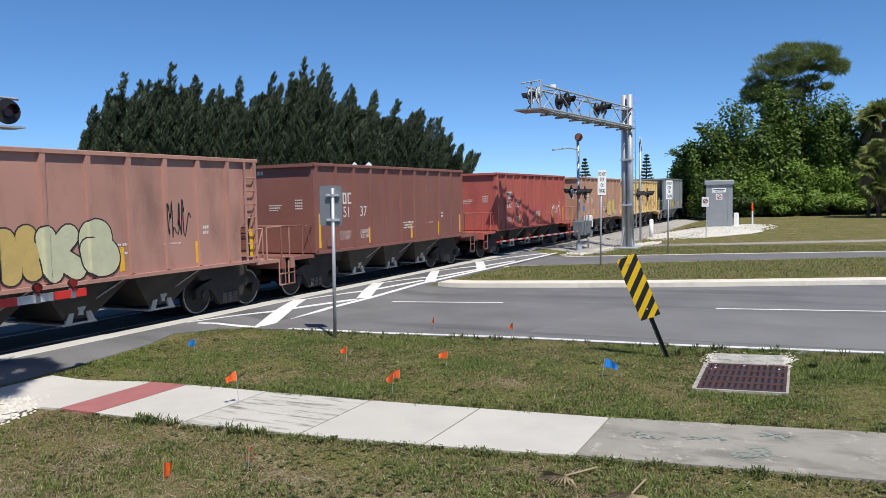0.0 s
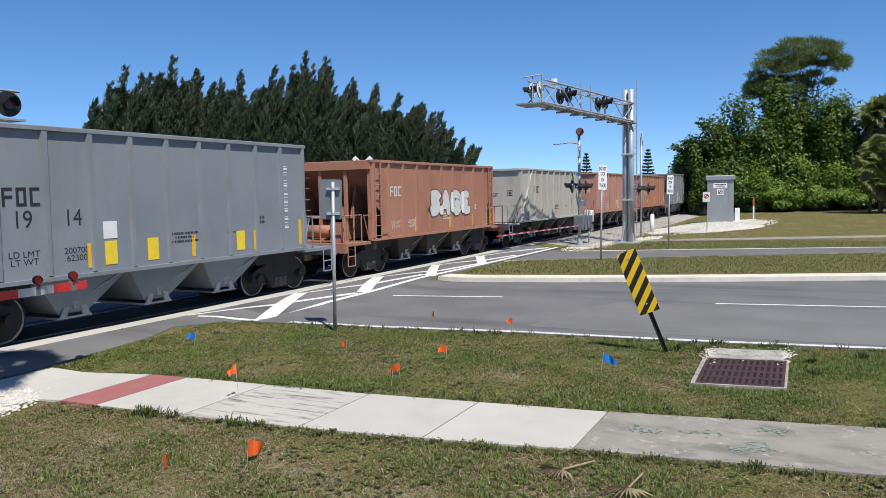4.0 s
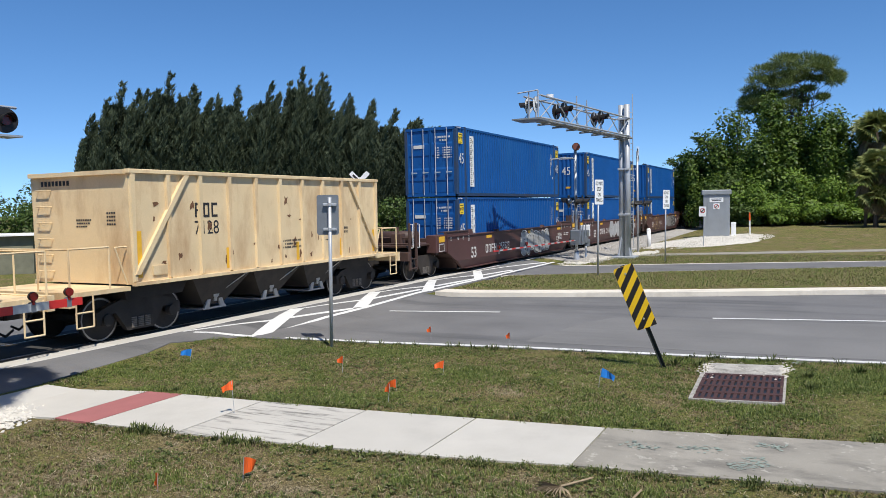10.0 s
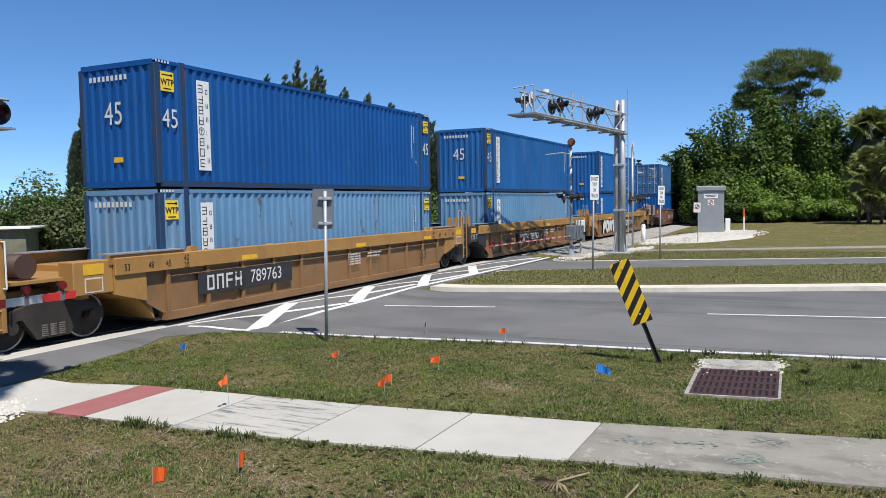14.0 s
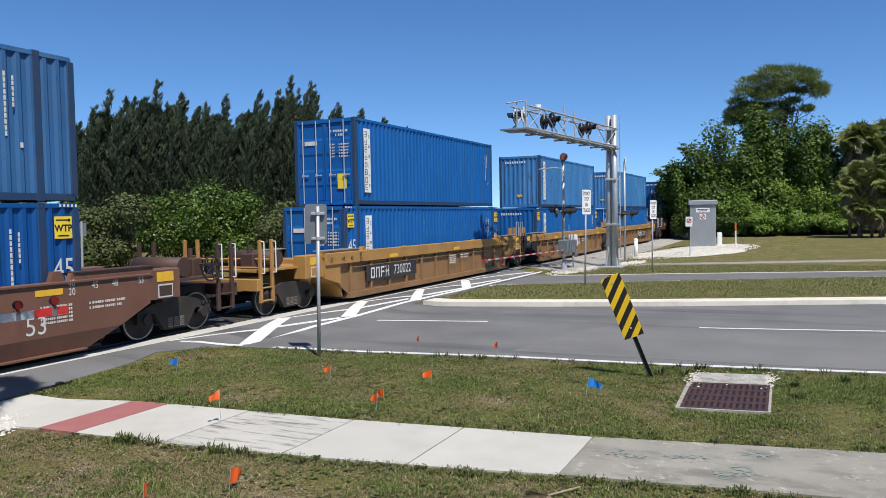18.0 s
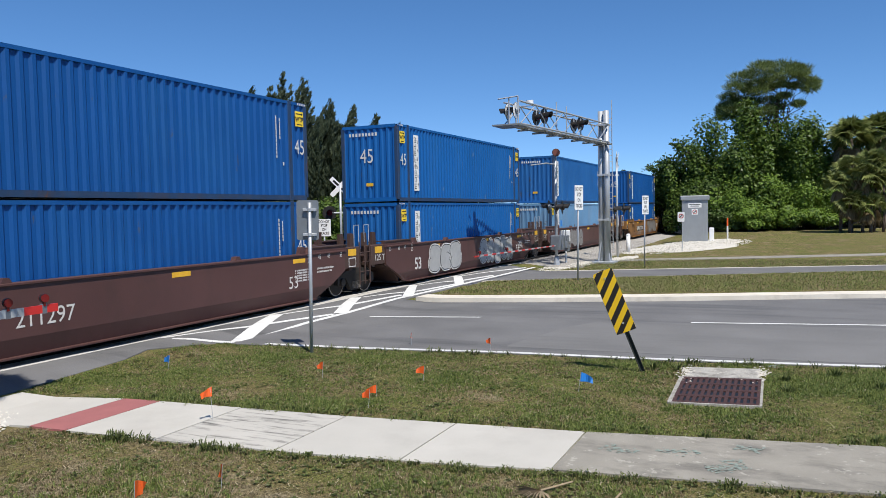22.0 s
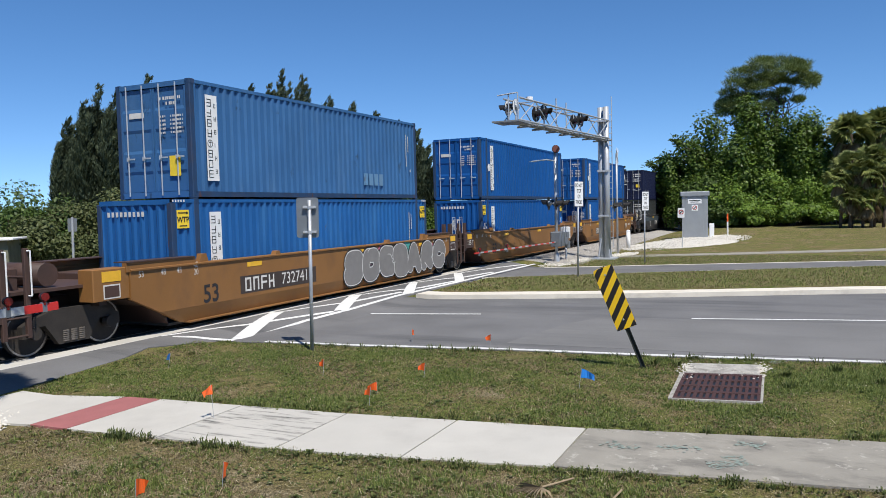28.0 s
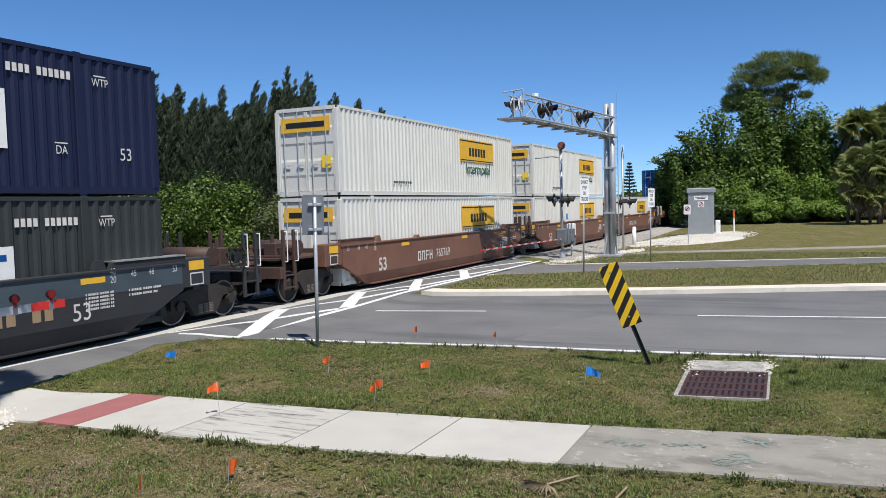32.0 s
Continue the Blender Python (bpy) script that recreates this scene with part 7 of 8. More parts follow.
def gate_arm(parent, x0, x1, y, z0, z1, step_len, lamps, h=0.10):
    n = int(abs(x1 - x0) / step_len)
    sgn = 1 if x1 > x0 else -1
    for k in range(n + 1):
        a, c = x1 - sgn * k * step_len, x1 - sgn * (k + 1) * step_len
        f0, f1 = (a - x0) / (x1 - x0), (c - x0) / (x1 - x0)
        za, zc = z0 + (z1 - z0) * f0, z0 + (z1 - z0) * f1
        part("arm_stripe", B().add([(a, y, za), (c, y, zc), (c, y, zc + h), (a, y, za + h), (a, y + 0.04, za), (c, y + 0.04, zc), (c, y + 0.04, zc + h), (a, y + 0.04, za + h)],
                                   [(0, 1, 2, 3), (4, 7, 6, 5), (3, 2, 6, 7), (0, 4, 5, 1), (0, 3, 7, 4), (1, 5, 6, 2)]), ARMW if k % 2 else REDP, parent, "red reflective band" if k % 2 == 0 else "dulled silver band")
    for lx in lamps:
        lz = z0 + (z1 - z0) * (lx - x0) / (x1 - x0)
        lp = part("gate_lamp", B().disc((0, 0.0, 0.11), (0.15, 1, 0), 0.066, 0.09, 16).cyl((0, 0, -0.02), (0, 0, 0.06), 0.03, 8), LENS, parent, "round red gate lamp", at=pose(lx, y + 0.01, lz + h))
        part("lamp_rim", B().disc((0, 0.0, 0.11), (0.15, 1, 0), 0.074, 0.04, 16), SIGNK, lp)
        part("lamp_clamp", B().chamfer(-0.05, 0.05, -0.012, 0.06, -0.14, 0.02, 0.008), ALU, lp)


ng = thing("crossing_gate", "lowered red and white crossing gate arm with red lamps", "crossing gate")
gate_arm(ng, -1.6, 8.82, 11.1, 1.23, 1.29, 0.62, (8.57, 7.93, 3.4), 0.13)
part("mechanism", B().chamfer(-2.3, -1.6, 10.85, 11.4, 0.75, 1.45, 0.04), ALU, ng)
part("mast", B().cyl((-2.0, 11.1, -0.2), (-2.0, 11.1, 4.6), 0.065, 12), STEEL, ng)
fg = thing("crossing_gate", "far gate mast with lights, bell and a lowered striped arm", "crossing gate")
g = gz(38.04, 11.1)
part("mast", B().cyl((38.04, 11.1, g - 0.1), (38.04, 11.1, 5.55), 0.075, 12), STEEL, fg, smooth=True)
part("blue_plate", B().box(38.5, 38.74, 10.98, 11.0, 1.95, 2.25), BLUEF, fg, "small blue notice plate")
part("base", B().cyl((38.04, 11.1, g - 0.1), (38.04, 11.1, g + 0.5), 0.2, 12, 0.12), STEEL, fg)
part("bell", B().disc((37.95, 11.02, 5.70), (1, 0.35, 0), 0.18, 0.12, 20), mat("rusty red bell", (0.16, 0.05, 0.035), 0.6), fg, "round rusty red bell")
part("bell_rim", B().disc((37.99, 11.04, 5.70), (1, 0.35, 0), 0.20, 0.05, 20), SIGNK, fg)
part("strobe_rod", B().pipe([(38.04, 11.1, 5.1), (37.0, 11.25, 5.12), (35.2, 11.5, 4.95)], 0.035, 6), STEEL, fg, "thin curved pole arm")
head(fg, 37.3, 11.25, 2.95, 185)
head(fg, 37.6, 10.95, 2.92, 8)
head(fg, 38.6, 11.25, 2.95, 185)
head(fg, 38.7, 10.95, 2.92, 8)
part("head_arm", B().cyl((37.2, 11.0, 2.95), (38.5, 11.15, 2.95), 0.035, 8), STEEL, fg)
part("mechanism", B().chamfer(37.75, 38.4, 10.75, 11.35, 0.75, 1.5, 0.05), ALU, fg, "grey gate drive housing")
for dz, dx in ((0.9, 0.75), (1.2, 0.95), (0.7, 1.1)):
    part("counterweight", B().chamfer(38.2 + dx - 0.12, 38.2 + dx + 0.3, 10.8, 11.0, dz - 0.1, dz + 0.25, 0.02), ALU, fg)
part("white_box", B().chamfer(39.6, 40.0, 10.9, 11.3, 1.1, 1.7, 0.03).cyl((39.8, 11.1, g), (39.8, 11.1, 1.15), 0.05, 8), SIGNW, fg, "small white cabinet")
for k in range(3):
    part("guard_rail", B().pipe([(37.2 + 0.5 * k, 10.7, 0.9), (37.4 + 0.5 * k, 10.7, 1.75)], 0.03, 6), ALU, fg)
gate_arm(fg, 37.6, 26.9, 11.05, 0.95, 1.05, 0.46, (27.4, 30.5), 0.055)

# opposite cantilever tip beyond the rails
oc = thing("signal_cantilever", "far cantilever end with black crossing lights against the sky", "crossing signal")
part("arm_chord", B().cyl((-14, 20.3, 5.74), (13.85, 19.7, 5.74), 0.04, 8), STEEL, oc)
part("arm_deck", B().box(-14, 13.85, 19.45, 20.1, 4.93, 4.98), STEEL, oc)
part("mast", B().cyl((-14, 20.2, 0), (-14, 20.2, 6.2), 0.2, 12), STEEL, oc)
for k in range(12):
    part("web_strut", B().cyl((-13 + 2 * k, 20.1, 4.97), (-12 + 2 * k, 20.1, 5.74), 0.025, 6).cyl((-12 + 2 * k, 20.1, 5.74), (-11 + 2 * k, 20.1, 4.97), 0.025, 6), STEEL, oc)
head(oc, 13.45, 19.6, 5.37, -12)
head(oc, 12.75, 19.7, 5.37, -12)
part("head_post", B().cyl((13.1, 19.8, 4.97), (13.1, 19.8, 5.7), 0.03, 8), STEEL, oc)

# equipment hut on its rock pad
hut = thing("signal_hut", "tall weathered aluminium equipment hut with a notice", "equipment hut", pose(60.4, 6.85, 0.12, 0, 0, -84.5))
part("body", B().chamfer(-0.92, 0.92, -0.75, 0.75, -0.1, 3.22, 0.03), HUT, hut)
part("lid", B().chamfer(-1.04, 1.04, -0.86, 0.86, 3.20, 3.52, 0.06), HUT, hut)
part("door_frame", B().box(-0.62, -0.58, -0.77, -0.75, 0.2, 3.1).box(0.58, 0.62, -0.77, -0.75, 0.2, 3.1).box(-0.62, 0.62, -0.77, -0.75, 3.06, 3.1), HUT, hut)
part("notice", B().box(-0.48, 0.48, -0.768, -0.755, 2.62, 2.95), SIGNW, hut, "white notice")
part("notice_bar", bars([(-0.4, 0.4, 0.06, 0.11), (-0.3, 0.3, -0.05, 0.0)]), SIGNK, hut, at=pose(0, -0.772, 2.76))
part("symbol", B().box(-0.22, 0.22, -0.768, -0.755, 2.1, 2.52), SIGNW, hut, "white prohibition sign")
part("symbol_ring", ring(0.12, 0.17, 0.0, 20), REDP, hut, at=pose(0, -0.772, 2.31))
part("symbol_bar", bars([(-0.03, 0.03, -0.13, 0.13)]), SIGNK, hut, at=pose(0, -0.775, 2.31, 0, 45, 0))
part("side_box", B().chamfer(1.0, 1.35, -0.2, 0.2, 0.0, 1.1, 0.03), SIGNW, hut, "small pale meter box")
ps = thing("notice_sign", "small white prohibition sign on a post", "sign", pose(50.3, 6.5, gz(50.3, 6.5), 0, 1.5, -82))
part("post", B().cyl((0, 0, -0.2), (0, 0, 2.35), 0.03, 8), STEEL, ps)
part("plate", B().prism(rounded(0.42, 0.62, 0.04), -0.05, -0.042), SIGNW, ps, at=pose(-0.1, 0, 2.2))
part("symbol_ring", ring(0.1, 0.15, 0.0, 20), REDP, ps, at=pose(-0.1, -0.054, 2.25))
part("symbol_bar", bars([(-0.03, 0.03, -0.11, 0.11)]), SIGNK, ps, at=pose(-0.1, -0.056, 2.25, 0, 45, 0))
om = thing("utility_marker", "white and orange utility marker post leaning slightly", "marker post", pose(63.1, 4.75, gz(63.1, 4.75), 0, -5, 0))
part("post", B().cyl((0, 0, -0.2), (0, 0, 1.15), 0.06, 10), SIGNW, om)
part("cap", B().cyl((0, 0, 1.15), (0, 0, 1.75), 0.062, 10), ORANGE, om, "orange upper length")
wm = thing("bollard", "short white pipe bollard beside the ballast", "bollard", pose(50.9, 9.98, gz(50.9, 9.98)))
part("pipe", B().cyl((0, 0, -0.1), (0, 0, 1.1), 0.13, 14), SIGNW, wm, smooth=True)
part("cap", B().cyl((0, 0, 1.1), (0, 0, 1.2), 0.15, 14, 0.08), SIGNW, wm)

# white rock: pad, strip by the gate and the spill near the path
def rubble(name, cx, cy, rx, ry, h, n, seed, label, size=(0.05, 0.14), turn=0.0):
    rnd = random.Random(seed)
    b = B()
    m = 28
    rows_ = 6
    for j in range(rows_ + 1):
        f = j / rows_
        for i in range(m):
            a = 2 * math.pi * i / m
            r = f * (1 + 0.12 * math.sin(3 * a + seed) + 0.07 * math.sin(7 * a))
            u, v = rx * r * math.cos(a), ry * r * math.sin(a)
            x, y = cx + u * math.cos(turn) - v * math.sin(turn), cy + u * math.sin(turn) + v * math.cos(turn)
            b.v.append((x, y, gz(x, y) + h * (1 - f ** 2) + rnd.uniform(-0.012, 0.012) - (0.03 if j == rows_ else 0)))
    b.f = [(j * m + i, j * m + (i + 1) % m, (j + 1) * m + (i + 1) % m, (j + 1) * m + i) for j in range(rows_) for i in range(m)]
    pad = tagged(part(name, b, SHELL), label, "rock pile", kind="structure")
    s = B()
    for _ in range(n):
        a, f = rnd.uniform(0, 6.283), math.sqrt(rnd.random()) * 1.05
        u, v = rx * f * math.cos(a), ry * f * math.sin(a)
        x, y = cx + u * math.cos(turn) - v * math.sin(turn), cy + u * math.sin(turn) + v * math.cos(turn)
        q = rnd.uniform(*size)
        z = gz(x, y) + h * max(0, 1 - f * f)
        k = len(s.v)
        s.v += [(x + q * rnd.uniform(0.3, 0.6) * dx, y + q * rnd.uniform(0.3, 0.6) * dy, z + dz * q) for dx, dy, dz in ((1, 0, 0.1), (0, 1, 0.1), (-1, 0, 0.1), (0, -1, 0.1), (0.1, 0.1, 0.45), (0, 0, -0.2))]
        s.f += [(k + i, k + (i + 1) % 4, k + 4) for i in range(4)] + [(k + (i + 1) % 4, k + i, k + 5) for i in range(4)]
    ob = part("stones", s, SHELL, pad)
    ob["kind"] = "stuff"


rubble("rock_pad", 56.6, 6.7, 8.6, 3.0, 0.17, 1500, 1, "mound of white crushed rock round the hut", (0.05, 0.14), -0.25)
rubble("rock_strip", 39.6, 10.6, 4.2, 0.8, 0.05, 700, 2, "strip of white crushed rock by the gate", (0.04, 0.10), -0.1)
rubble("rock_spill", 6.2, 10.6, 1.5, 0.75, 0.05, 900, 3, "spill of white rock beside the path", (0.03, 0.09), 0.2)
rubble("rock_strip", 43.6, 9.2, 2.6, 0.7, 0.04, 300, 4, "patch of white crushed rock", (0.06, 0.16), -0.2)

# marking flags
FLAGS = []


def flag(x, y, h, w, tall, material, turn, lean, label):
    f = thing("marking_flag", label, "flag", pose(x, y, gz(x, y), lean, lean * 0.6, 0), group="survey flags in the grass")
    part("wire", B().cyl((0, 0, -0.05), (0, 0, h), 0.0035, 6), STEEL, f, "thin wire stake")
    b = B()
    n = 6
    for i in range(n + 1):
        u = i / n
        for z in (h, h - tall):
            for d in (-0.001, 0.001):
                b.v.append((w * u, 0.030 * math.sin(u * 7 + z * 20) * u + d, z - 0.05 * u * u - (0.035 * u if z == h else -0.035 * u)))
    for i in range(n):
        a, c = 4 * i, 4 * i + 4
        b.f += [(a, c, c + 2, a + 2), (a + 1, a + 3, c + 3, c + 1), (a, a + 1, c + 1, c), (a + 2, c + 2, c + 3, a + 3)]
    b.f += [(0, 2, 3, 1), (4 * n, 4 * n + 1, 4 * n + 3, 4 * n + 2)]
    cl_ = part("film", b, material, f)
    cl_.matrix_basis = pose(0, 0, 0, 0, 0, turn)
    FLAGS.append((cl_, turn, x * 7.3 + y))


OL, BL = "small orange plastic marking flag on a wire", "small blue plastic marking flag on a wire"
for x, y, h, m, turn in ((8.40, 7.52, 0.50, ORANGE, 160), (6.32, 5.58, 0.26, ORANGE, 20), (11.34, 7.63, 0.30, ORANGE, 70), (9.82, 5.80, 0.28, ORANGE, 60), (10.46, 6.03, 0.20, ORANGE, 100), (11.68, 5.80, 0.28, ORANGE, 95),
                         (14.87, 7.65, 0.30, ORANGE, 40), (14.68, 5.72, 0.30, ORANGE, 60), (5.72, 6.20, 0.20, ORANGE, 30)):
    big = 1.35 if x < 7 else 1.0
    flag(x, y, h, 0.16 * big, 0.14 * big, m, turn, random.uniform(-6, 6), OL)
for x, y, h, turn in ((11.02, 10.93, 0.28, 80), (11.85, 3.13, 0.32, 290)):
    flag(x, y, h, 0.22, 0.15, BLUEF, turn, random.uniform(-8, 8), BL)

# beyond the rails: a sign back and a low shed
ls = thing("road_sign", "dark sign back on a pale post in front of the shrubs", "sign", pose(26.7, 32.4, gz(26.7, 32.4), 0, 1, -40))
part("post", B().cyl((0, 0, -0.1), (0, 0, 3.0), 0.06, 10), STEEL, ls)
part("plate", B().prism(rounded(0.42, 0.66, 0.05), 0.06, 0.07), ALU, ls, at=pose(0, 0, 2.6))
sh = thing("shed", "low pale-roofed shed among the shrubs", "shed", pose(25.2, 38.2, gz(25, 38), 0, 0, -50))
part("wall", B().box(-2.2, 2.2, -1.2, 1.2, 0, 1.95), mat("grey shed boards", (0.17, 0.17, 0.12), 0.8, 0, 0.3, 2), sh)
part("roof", B().chamfer(-2.5, 2.5, -1.5, 1.5, 1.93, 2.03, 0.03), SIGNW, sh, "thin white roof edge")

# ---- plants ----
def tri_mesh(name, V, material, parent=None, kind=""):
    """V: an array (n, k, 3) of n faces of k corners."""
    n, k = V.shape[:2]
    me = bpy.data.meshes.new(name)
    me.vertices.add(n * k)
    me.vertices.foreach_set("co", V.reshape(-1).astype(np.float32))
    me.loops.add(n * k)
    me.loops.foreach_set("vertex_index", np.arange(n * k, dtype=np.int32))
    me.polygons.add(n)
    me.polygons.foreach_set("loop_start", np.arange(0, n * k, k, dtype=np.int32))
    me.update(calc_edges=True)
    me.materials.append(material)
    ob = new(name, me)
    if parent is not None:
        ob.parent = parent
    if kind:
        ob["kind"] = kind
    return ob


def unit(v):
    return v / np.maximum(np.linalg.norm(v, axis=-1, keepdims=True), 1e-9)


L_CAS = leafy("casuarina needles", (0.045, 0.068, 0.040), (0.130, 0.160, 0.092), 0.7)
L_CASIN = leafy("shaded inner casuarina sprays", (0.026, 0.040, 0.023), (0.070, 0.090, 0.052), 0.8)
L_BUSH = leafy("shrub leaves", (0.034, 0.070, 0.014), (0.110, 0.165, 0.038), 0.5)
L_OLIVE = leafy("olive shrub leaves", (0.062, 0.085, 0.027), (0.130, 0.148, 0.056), 0.6)
L_DARK = leafy("dark tree leaves", (0.036, 0.074, 0.015), (0.130, 0.200, 0.0285), 0.45)
L_VINE = leafy("bright vine leaves", (0.070, 0.135, 0.018), (0.20, 0.30, 0.045), 0.5)
L_PINE = leafy("pine needles", (0.090, 0.130, 0.040), (0.225, 0.275, 0.090), 0.6)
L_PALM = leafy("palm fronds", (0.10, 0.14, 0.035), (0.28, 0.30, 0.10), 0.5)
L_DRY = leafy("dead palm fronds", (0.17, 0.12, 0.065), (0.30, 0.24, 0.14), 0.8)
L_WEED = leafy("weed leaves", (0.034, 0.058, 0.014), (0.155, 0.180, 0.055), 0.6)
L_LITTER = leafy("dead straw litter", (0.22, 0.19, 0.12), (0.52, 0.45, 0.31), 0.8)
L_GRASS = leafy("grass blades", (0.042, 0.085, 0.013), (0.270, 0.310, 0.090), 0.6)
L_STRAW = leafy("dry grass blades", (0.075, 0.058, 0.030), (0.37, 0.30, 0.175), 0.8)


def quads(rng, P, N, size, long=1.6):
    """Leaf quads at P, facing about N."""
    n = len(P)
    N = unit(N + rng.normal(0, 0.55, (n, 3)))
    T = unit(np.cross(N, rng.normal(0, 1, (n, 3))))
    U = np.cross(N, T)
    s = (size * rng.uniform(0.6, 1.35, n))[:, None]
    a, c = T * s * long / 2, U * s / 2
    return np.stack([P - a, P - a * 0.1 - c, P + a, P - a * 0.1 + c], 1)


def trunk(parent, pts, r0, r1, name="trunk"):
    b = B()
    n = len(pts) - 1
    for i in range(n):
        b.cyl(pts[i], pts[i + 1], r0 + (r1 - r0) * i / n, 8, r0 + (r1 - r0) * (i + 1) / n)
    return part(name, b, BARK, parent, smooth=True)


WIND = np.array([0.30, -0.62, 0.0])


def casuarina(x, y, top, seed, wide=3.0, leaders=9):
    """Several upright leaders set with rising feathery sprays, their tips bent over by the wind."""
    rng = np.random.default_rng(seed)
    base = gz(x, y)
    t = thing("casuarina_tree", "tall dark feathery casuarina in a windbreak row", "tree", pose(x, y, base), group="casuarina windbreak")
    H = top - base
    trunk(t, [(0, 0, -0.2), (0.1, 0.05, H * 0.4), (0.0, 0.1, H * 0.85)], 0.24, 0.05)
    # inner mass; the shade inside the crown is put into its darker greens
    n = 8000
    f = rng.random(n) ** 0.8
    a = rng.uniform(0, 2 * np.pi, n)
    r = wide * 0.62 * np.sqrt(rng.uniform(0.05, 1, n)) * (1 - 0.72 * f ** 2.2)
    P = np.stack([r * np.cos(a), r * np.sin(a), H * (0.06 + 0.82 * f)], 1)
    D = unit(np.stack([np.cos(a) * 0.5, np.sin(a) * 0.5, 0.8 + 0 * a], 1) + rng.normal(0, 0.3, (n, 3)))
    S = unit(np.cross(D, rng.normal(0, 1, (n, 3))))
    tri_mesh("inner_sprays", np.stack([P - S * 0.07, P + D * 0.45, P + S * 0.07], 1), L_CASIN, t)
    out = []
    lead = [(0, 0, H, 1.0)]
    for _ in range(leaders + 3):
        a, d = rng.uniform(0, 2 * np.pi), wide * np.sqrt(rng.uniform(0.05, 0.5))
        lead.append((d * np.cos(a), d * np.sin(a), H * (rng.uniform(0.78, 0.96) - 0.10 * d / wide), rng.uniform(0.7, 1.1)))
    for lx, ly, lh, fat in lead:
        m = 46
        f = 0.30 + 0.70 * np.linspace(0, 1, m) ** 0.85 + rng.normal(0, 0.008, m)
        az = rng.uniform(0, 2 * np.pi, m)
        R = wide * 0.31 * fat * np.maximum(0.05, (1 - f) / 0.7) ** 0.62
        root = np.stack([lx * (0.4 + 0.6 * f), ly * (0.4 + 0.6 * f), lh * f], 1) + WIND * (1.5 * np.clip(f - 0.55, 0, 1) ** 2)[:, None] * 3.0
        up = rng.uniform(0.9, 1.5, m)
        tip = root + np.stack([R * np.cos(az), R * np.sin(az), R * up * 0.8 + 0.25], 1) + WIND * (0.4 * f ** 2)[:, None]
        k = 50
        u = rng.uniform(0.15, 1.05, (m, k))[..., None]
        P = root[:, None] * (1 - u) + tip[:, None] * u + rng.normal(0, 0.11, (m, k, 3)) * (1.25 - 0.9 * u)
        P[..., 2] -= 0.10 * np.sin(np.clip(u[..., 0], 0, 1) * np.pi) * R[:, None]
        P = P.reshape(-1, 3)
        D = np.repeat(unit(tip - root), k, axis=0)
        D = unit(D + rng.normal(0, 0.38, D.shape) + np.array([0, 0, 0.5]) + WIND * 0.2)
        S = unit(np.cross(D, rng.normal(0, 1, D.shape)))
        l = rng.uniform(0.20, 0.42, len(P))[:, None]
        w = rng.uniform(0.026, 0.055, len(P))[:, None]
        out.append(np.stack([P - S * w, P + D * l, P + S * w], 1))
    tri_mesh("crown", np.concatenate(out), L_CAS, t)


CAS = [(48.2, 58.9, 10.6), (50.0, 57.4, 14.2), (51.0, 56.4, 13.6), (53.0, 54.5, 15.3), (54.4, 53.1, 14.3), (55.9, 51.5, 13.2), (57.1, 50.2, 14.0), (59.1, 47.8, 14.5),
       (61.0, 45.4, 16.1), (62.1, 43.9, 15.4), (63.5, 41.7, 13.4), (64.7, 39.9, 12.9), (65.8, 38.0, 12.0), (66.9, 36.1, 11.1), (67.9, 34.2, 9.2), (68.7, 32.6, 7.6)]
for i, (x, y, h) in enumerate(CAS):
    casuarina(x, y, h, 100 + i, 2.4 if i == 0 else 4.2 if h > 10 else 2.8)
for i, (x, y, h) in enumerate(((52.6, 59.5, 12.6), (54.2, 57.5, 13.4), (56, 55.5, 13.4), (59, 52, 13.4), (62, 49, 14), (65, 45.5, 11.8), (67, 42, 10.0), (69, 38.5, 8.0))):
    casuarina(x, y, h, 150 + i, 4.6, 6)


def shrub(x, y, top, wide, leaf, seed, label, n=2600, size=0.24, name="shrub", category="shrub", lumps=11, base=None, deep=None):
    """A rounded mass of leaves in uneven lumps on several stems."""
    rng = np.random.default_rng(seed)
    g = gz(x, y)
    H = top - g
    t = thing(name, label, category, pose(x, y, g))
    out = []
    stems = B()
    deep = deep or wide
    for k in range(lumps):
        a = rng.uniform(0, 2 * np.pi)
        f = rng.uniform(0, 1) ** 0.6
        c = np.array([wide * 0.5 * f * np.cos(a), deep * 0.5 * f * np.sin(a), H * rng.uniform(0.22, 0.78) * (1.12 - 0.35 * f)])
        if k == 0:
            c = np.array([0, 0, H * 0.74])
        rad = np.array([wide * rng.uniform(0.2, 0.32), deep * rng.uniform(0.2, 0.32), H * rng.uniform(0.17, 0.27)]) * (13 / (lumps + 2)) ** 0.33
        m = n // lumps
        d = unit(rng.normal(0, 1, (m, 3)))
        r = rng.uniform(0.55, 1.06, m)[:, None]
        r += 0.10 * np.sin(d[:, :1] * 9 + k) * np.sin(d[:, 1:2] * 8)
        P = c + d * rad * r
        P[:, 2] = np.maximum(P[:, 2], 0.1 + rng.random(m) * 0.3)
        out.append(quads(rng, P, d + np.array([0, 0, 0.5]), size))
        stems.cyl((0.2 * c[0], 0.2 * c[1], -0.1), tuple(c), 0.06, 5, 0.02)
    part("stem", stems, BARK, t)["kind"] = "stuff"
    tri_mesh("crown", np.concatenate(out), leaf, t)
    return t


